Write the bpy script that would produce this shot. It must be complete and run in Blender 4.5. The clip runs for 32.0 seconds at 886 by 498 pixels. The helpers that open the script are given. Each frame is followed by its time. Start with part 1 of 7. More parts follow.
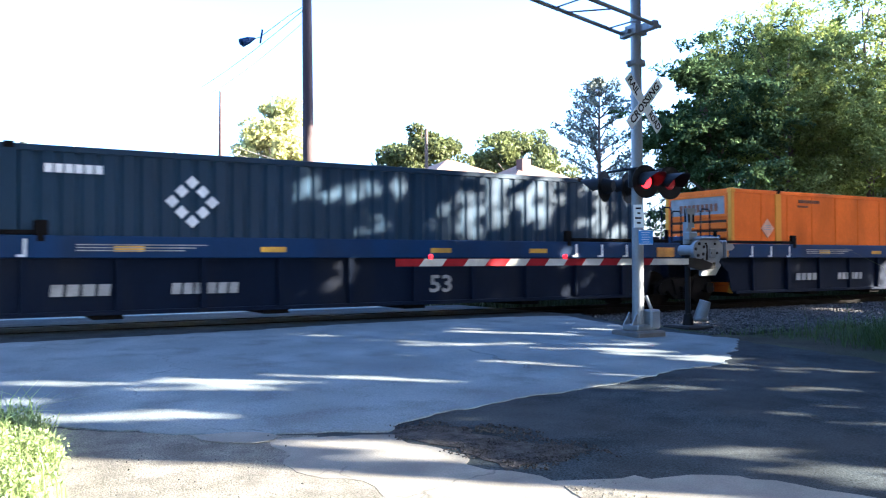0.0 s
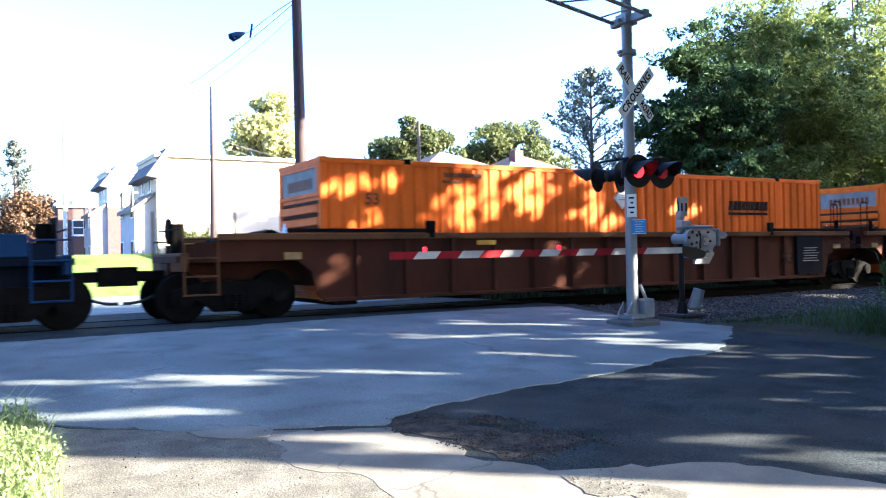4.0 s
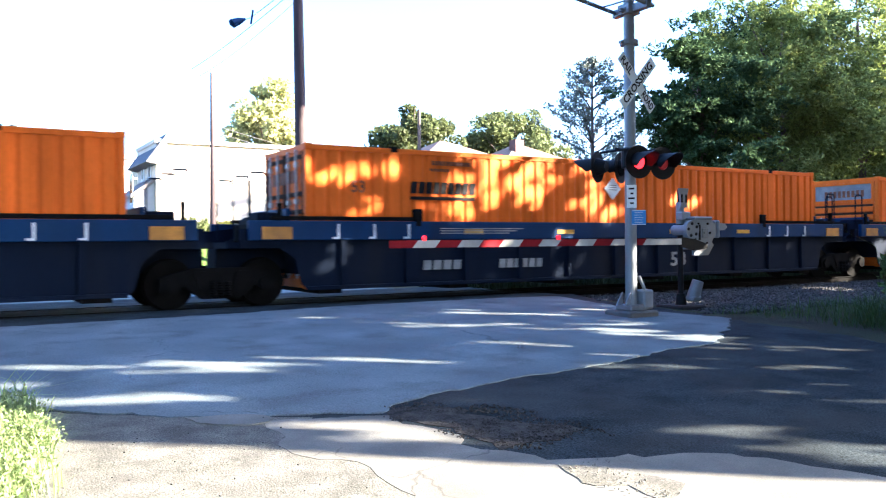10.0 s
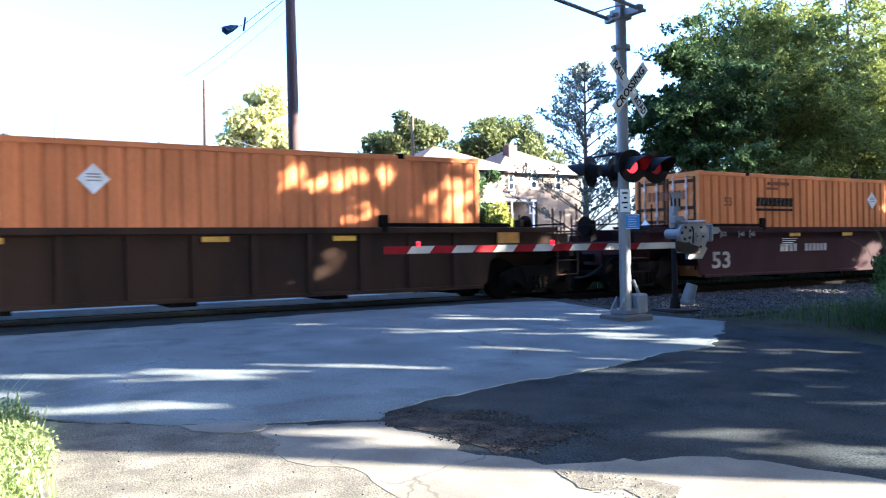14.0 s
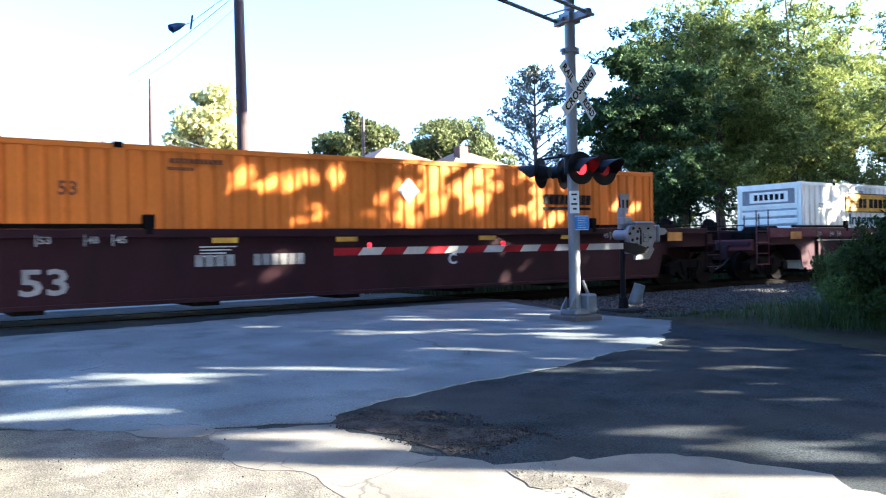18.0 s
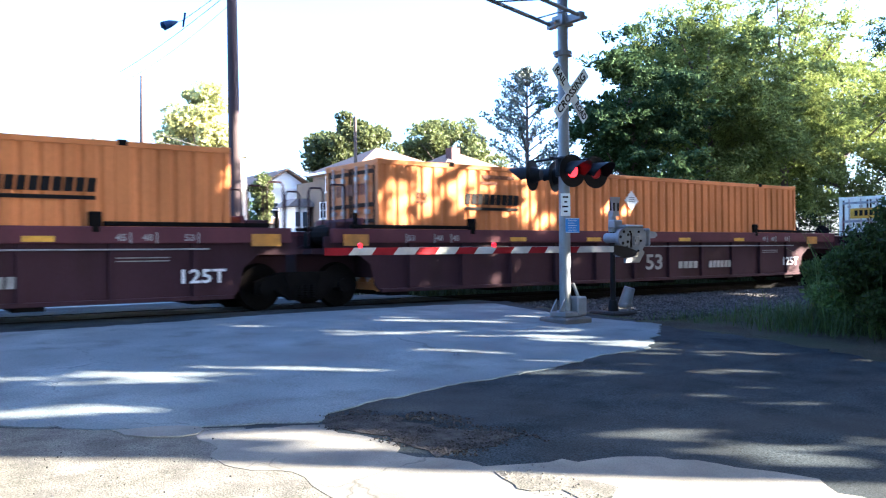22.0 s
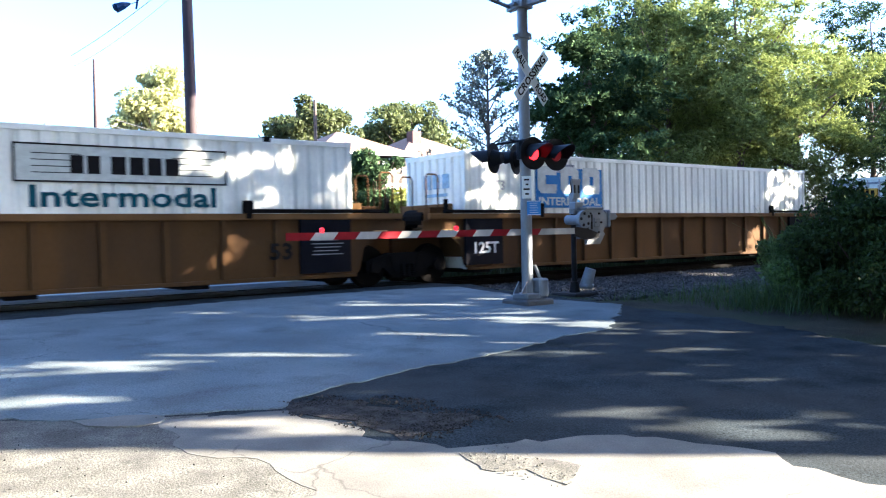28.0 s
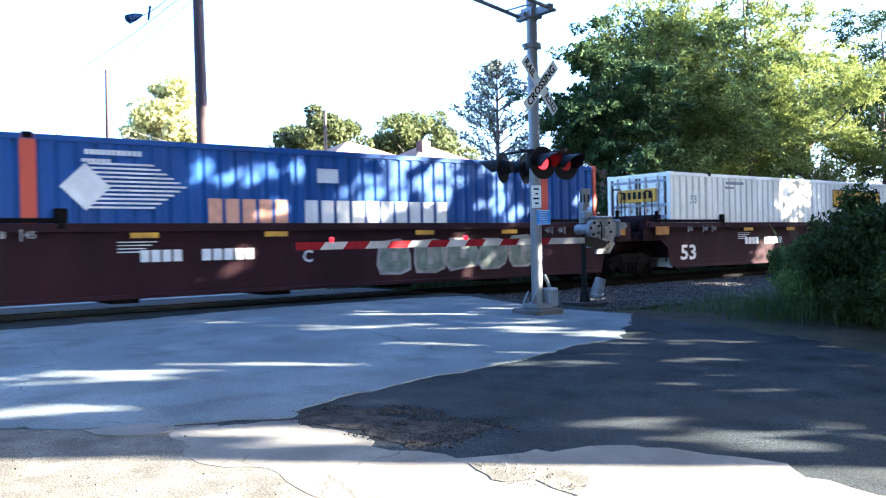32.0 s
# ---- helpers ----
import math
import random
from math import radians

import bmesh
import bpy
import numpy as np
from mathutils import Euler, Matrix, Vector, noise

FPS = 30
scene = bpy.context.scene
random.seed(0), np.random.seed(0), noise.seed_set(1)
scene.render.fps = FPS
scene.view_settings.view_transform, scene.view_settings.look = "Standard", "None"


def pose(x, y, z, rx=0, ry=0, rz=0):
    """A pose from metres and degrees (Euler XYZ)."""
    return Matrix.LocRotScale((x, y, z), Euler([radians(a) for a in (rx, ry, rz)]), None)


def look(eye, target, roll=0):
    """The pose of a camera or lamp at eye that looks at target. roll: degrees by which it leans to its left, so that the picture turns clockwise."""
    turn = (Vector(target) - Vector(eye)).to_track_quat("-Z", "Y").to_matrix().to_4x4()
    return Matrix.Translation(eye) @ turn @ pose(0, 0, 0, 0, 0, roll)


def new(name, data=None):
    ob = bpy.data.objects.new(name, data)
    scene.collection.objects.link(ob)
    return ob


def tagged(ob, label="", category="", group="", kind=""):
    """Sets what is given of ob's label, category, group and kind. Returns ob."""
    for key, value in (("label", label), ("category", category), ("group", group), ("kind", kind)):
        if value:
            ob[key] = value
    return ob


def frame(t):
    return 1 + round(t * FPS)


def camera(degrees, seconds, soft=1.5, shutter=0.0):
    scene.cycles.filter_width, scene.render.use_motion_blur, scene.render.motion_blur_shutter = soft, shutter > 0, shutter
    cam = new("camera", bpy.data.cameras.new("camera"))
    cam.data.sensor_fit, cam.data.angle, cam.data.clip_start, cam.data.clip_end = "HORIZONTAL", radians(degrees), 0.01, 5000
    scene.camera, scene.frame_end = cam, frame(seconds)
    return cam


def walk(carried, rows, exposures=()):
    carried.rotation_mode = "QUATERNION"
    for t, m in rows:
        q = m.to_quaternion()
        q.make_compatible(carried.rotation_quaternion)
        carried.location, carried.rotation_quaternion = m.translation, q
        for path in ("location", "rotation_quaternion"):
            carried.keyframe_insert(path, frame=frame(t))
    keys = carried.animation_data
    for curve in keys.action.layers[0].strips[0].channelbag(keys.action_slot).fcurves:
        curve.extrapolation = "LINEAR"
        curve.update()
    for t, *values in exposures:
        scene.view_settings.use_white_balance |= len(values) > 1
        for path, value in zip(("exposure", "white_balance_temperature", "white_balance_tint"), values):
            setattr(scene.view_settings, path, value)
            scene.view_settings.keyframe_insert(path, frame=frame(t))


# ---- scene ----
SECONDS = 32.0
EYE = 1.16
cam = camera(57.4, SECONDS, soft=1.15, shutter=0.15)
# seconds, yaw, pitch, lean
ROWS = [
    (0.0, -30.50, 0.99, 0.25),
    (0.5, -30.79, 1.19, 0.10),
    (1.0, -30.38, 1.36, 0.38),
    (1.5, -30.79, 1.18, 0.39),
    (2.0, -30.44, 1.16, 0.59),
    (2.5, -30.31, 0.85, 0.91),
    (3.0, -30.17, 0.27, 1.42),
    (3.5, -30.68, 0.43, 1.32),
    (5.5, -31.11, 0.35, 1.00),
    (6.0, -30.43, 0.51, 0.94),
    (6.5, -30.67, 0.72, 0.93),
    (7.0, -30.92, 0.11, 0.83),
    (7.5, -31.17, -0.23, 0.82),
    (8.0, -31.03, -0.18, 0.89),
    (8.5, -30.96, -0.05, 0.84),
    (9.0, -30.72, -0.11, 0.55),
    (9.5, -30.82, 0.01, 0.52),
    (10.0, -30.96, -0.33, 0.59),
    (10.5, -31.02, -0.64, 0.80),
    (11.0, -31.54, -0.82, 0.90),
    (11.5, -31.27, -0.80, 0.82),
    (12.0, -31.71, -0.69, 1.04),
    (12.5, -31.78, -0.67, 1.17),
    (13.0, -31.34, -0.64, 1.21),
    (13.5, -31.50, -0.28, 1.17),
    (14.0, -31.37, 0.06, 1.03),
    (14.5, -31.74, 0.60, 0.76),
    (16.5, -32.32, 1.19, 1.15),
    (17.0, -33.15, 1.13, 1.16),
    (17.5, -34.04, 0.43, 1.61),
    (18.0, -34.82, 0.08, 1.16),
    (18.5, -35.26, -0.49, 0.76),
    (19.0, -34.60, 0.44, 1.03),
    (19.5, -35.54, 0.05, 0.79),
    (20.0, -34.77, -0.34, 1.06),
    (20.5, -34.22, -1.19, 1.02),
    (21.0, -31.83, -1.34, -0.06),
    (21.5, -33.51, -0.03, 0.79),
    (22.0, -35.47, 0.15, 0.54),
    (22.5, -35.83, -0.40, 1.24),
    (23.0, -35.93, -1.15, 2.08),
    (23.5, -36.47, -1.06, 1.84),
    (24.0, -36.89, -1.09, 1.67),
    (24.5, -37.15, -0.70, 2.42),
    (25.0, -37.22, -0.80, 2.24),
    (25.5, -38.27, -1.58, 1.73),
    (27.5, -37.68, -0.97, 2.00),
    (28.0, -38.14, -1.05, 1.23),
    (28.5, -37.75, -0.44, 1.32),
    (29.0, -37.58, -0.18, 1.49),
    (29.5, -37.70, -0.15, 1.31),
    (30.0, -37.73, -0.24, 1.45),
    (30.5, -37.83, -0.45, 1.44),
    (31.0, -37.56, -0.28, 1.63),
    (31.5, -37.50, -0.27, 1.65),
    (32.0, -37.46, -0.37, 1.23),
]
EXPOSURES = ((0, 3.78), (1, 3.62), (2, 3.54), (3, 3.6), (6, 3.45), (8, 3.48), (9, 3.6), (10, 3.75), (12, 3.72), (13, 3.62), (14, 3.55), (17, 3.42), (18, 3.55), (19, 3.76), (20, 3.44), (21, 3.7), (23, 3.78), (24, 3.65), (25, 3.45), (28, 3.52), (30, 3.5), (31, 3.46), (SECONDS, 3.85))
walk(cam, [(t, pose(0, 0, EYE, 90 + pitch, lean, yaw)) for t, yaw, pitch, lean in ROWS], [(t, e + 0.3, 4950, 16) for t, e in EXPOSURES])

# ---- light ----
SUN_AZ, SUN_EL = 129.0, 20.0      # degrees from +y towards +x, degrees up
to_sun = Vector((math.sin(radians(SUN_AZ)) * math.cos(radians(SUN_EL)),
                 math.cos(radians(SUN_AZ)) * math.cos(radians(SUN_EL)), math.sin(radians(SUN_EL))))
world = bpy.data.worlds.new("sky")
scene.world = world
world.use_nodes = True
wn = world.node_tree.nodes
sky = wn.new("ShaderNodeTexSky")
sky.sky_type = "NISHITA"
sky.sun_disc = False
sky.sun_elevation = radians(SUN_EL)
sky.sun_rotation = radians(SUN_AZ)
sky.dust_density = 3.2
sky.air_density = 1.0
sky.ozone_density = 2.6
world.node_tree.links.new(sky.outputs[0], wn["Background"].inputs[0])
wn["Background"].inputs[1].default_value = 0.064
sun_data = bpy.data.lights.new("sun", "SUN")
sun_data.energy, sun_data.angle, sun_data.color = 5.0, radians(0.45), (0.97, 0.76, 0.46)
sun = new("sun", sun_data)
sun.matrix_world = look(to_sun * 60, (0, 0, 0))


# ---- materials ----
def material(name, colour, rough=0.7, metal=0.0, vary=0.25, scale=6.0, fine=60.0, bump=0.15, dirt=None, dirt_amount=0.35, dirt_scale=1.2, rand=0.0, glow=0.0, streak=1.0, spec=0.5, through_light=0.0, coords="Object", dist=0.01, grain=None, crack=0.0):
    """A worn surface: two scales of noise on the colour, dirt patches, fine relief."""
    m = bpy.data.materials.new(name)
    m.use_nodes = True
    nt = m.node_tree
    n, l = nt.nodes, nt.links
    bsdf = n["Principled BSDF"]
    bsdf.inputs["Roughness"].default_value = rough
    bsdf.inputs["Metallic"].default_value = metal
    bsdf.inputs["Specular IOR Level"].default_value = spec
    co = n.new("ShaderNodeTexCoord")
    mp = n.new("ShaderNodeMapping")
    mp.inputs["Scale"].default_value = (1, 1, 1 / streak)
    l.new(co.outputs[coords], mp.inputs[0])

    def noise_at(s, detail=4.0):
        t = n.new("ShaderNodeTexNoise")
        t.inputs["Scale"].default_value, t.inputs["Detail"].default_value = s, detail
        l.new(mp.outputs[0], t.inputs["Vector"])
        return t.outputs["Fac"]

    def ramp(src, a, b):
        r = n.new("ShaderNodeMapRange")
        r.inputs[1].default_value, r.inputs[2].default_value = 0.3, 0.7
        r.inputs[3].default_value, r.inputs[4].default_value = a, b
        l.new(src, r.inputs[0])
        return r.outputs[0]

    def times(a, b):
        t = n.new("ShaderNodeMath")
        t.operation = "MULTIPLY"
        l.new(a, t.inputs[0]), l.new(b, t.inputs[1])
        return t.outputs[0]

    big, small = noise_at(scale), noise_at(fine)
    value = times(ramp(big, 1 - vary, 1 + vary), ramp(small, 1 - (vary * 0.6 if grain is None else grain), 1 + (vary * 0.6 if grain is None else grain)))
    if crack:
        warp = n.new("ShaderNodeTexNoise")
        warp.inputs["Scale"].default_value = 3.0
        l.new(mp.outputs[0], warp.inputs["Vector"])
        add = n.new("ShaderNodeVectorMath")
        add.operation = "MULTIPLY_ADD"
        add.inputs[1].default_value = (0.5, 0.5, 0.0)
        l.new(warp.outputs["Color"], add.inputs[0]), l.new(mp.outputs[0], add.inputs[2])
        cells = n.new("ShaderNodeTexVoronoi")
        cells.feature = "DISTANCE_TO_EDGE"
        cells.inputs["Scale"].default_value = crack
        l.new(add.outputs[0], cells.inputs["Vector"])
        line = n.new("ShaderNodeMapRange")
        line.inputs[1].default_value, line.inputs[2].default_value = 0.0, 0.014 * crack
        line.inputs[3].default_value, line.inputs[4].default_value = 0.55, 1.0
        l.new(cells.outputs["Distance"], line.inputs[0])
        where = n.new("ShaderNodeMapRange")
        where.inputs[1].default_value, where.inputs[2].default_value = 0.40, 0.46
        l.new(noise_at(0.35), where.inputs[0])
        keep = n.new("ShaderNodeMath")
        keep.operation = "MAXIMUM"
        l.new(line.outputs[0], keep.inputs[0]), l.new(where.outputs[0], keep.inputs[1])
        value = times(value, keep.outputs[0])
    if rand:
        info = n.new("ShaderNodeObjectInfo")
        rr = n.new("ShaderNodeMapRange")
        rr.inputs[3].default_value, rr.inputs[4].default_value = 1 - rand, 1 + rand
        l.new(info.outputs["Random"], rr.inputs[0])
        geo = n.new("ShaderNodeNewGeometry")
        rg = n.new("ShaderNodeMapRange")
        rg.inputs[3].default_value, rg.inputs[4].default_value = 1 - rand, 1 + rand
        l.new(geo.outputs["Random Per Island"], rg.inputs[0])
        value = times(times(value, rr.outputs[0]), rg.outputs[0])
    mix = n.new("ShaderNodeMix")
    mix.data_type, mix.blend_type = "RGBA", "MULTIPLY"
    mix.inputs["Factor"].default_value = 1.0
    mix.inputs["A"].default_value = (*colour, 1)
    l.new(value, mix.inputs["B"])
    out = mix.outputs["Result"]
    if dirt is not None:
        dm = n.new("ShaderNodeMix")
        dm.data_type = "RGBA"
        dm.inputs["B"].default_value = (*dirt, 1)
        l.new(out, dm.inputs["A"])
        r = n.new("ShaderNodeMapRange")
        r.inputs[1].default_value, r.inputs[2].default_value = 0.45, 0.7
        r.inputs[3].default_value, r.inputs[4].default_value = 0.0, dirt_amount
        l.new(noise_at(dirt_scale, 8.0), r.inputs[0])
        l.new(r.outputs[0], dm.inputs["Factor"])
        out = dm.outputs["Result"]
    l.new(out, bsdf.inputs["Base Color"])
    if bump:
        b = n.new("ShaderNodeBump")
        b.inputs["Strength"].default_value = bump
        b.inputs["Distance"].default_value = dist
        l.new(small, b.inputs["Height"])
        l.new(b.outputs[0], bsdf.inputs["Normal"])
    if glow:
        l.new(out, bsdf.inputs["Emission Color"])
        bsdf.inputs["Emission Strength"].default_value = glow
    if through_light:
        tr = n.new("ShaderNodeBsdfTranslucent")
        l.new(out, tr.inputs["Color"])
        ms = n.new("ShaderNodeMixShader")
        ms.inputs[0].default_value = through_light
        l.new(bsdf.outputs[0], ms.inputs[1]), l.new(tr.outputs[0], ms.inputs[2])
        l.new(ms.outputs[0], n["Material Output"].inputs["Surface"])
    return m


def plain_glass(name, colour, rough=0.05):
    m = bpy.data.materials.new(name)
    m.use_nodes = True
    b = m.node_tree.nodes["Principled BSDF"]
    b.inputs["Base Color"].default_value = (*colour, 1)
    b.inputs["Roughness"].default_value = rough
    b.inputs["Specular IOR Level"].default_value = 0.8
    return m


def paint(name, colour, dirt=(0.06, 0.045, 0.035), amount=0.3, **kw):
    kw.setdefault("spec", 0.08 if name.startswith("railcar") or "orange" in name else 0.2)
    return material(name, colour, **{**dict(rough=0.5, vary=0.12, scale=1.3, fine=30, bump=0.05, dirt=dirt, dirt_amount=amount, dirt_scale=1.1, streak=3.0), **kw})


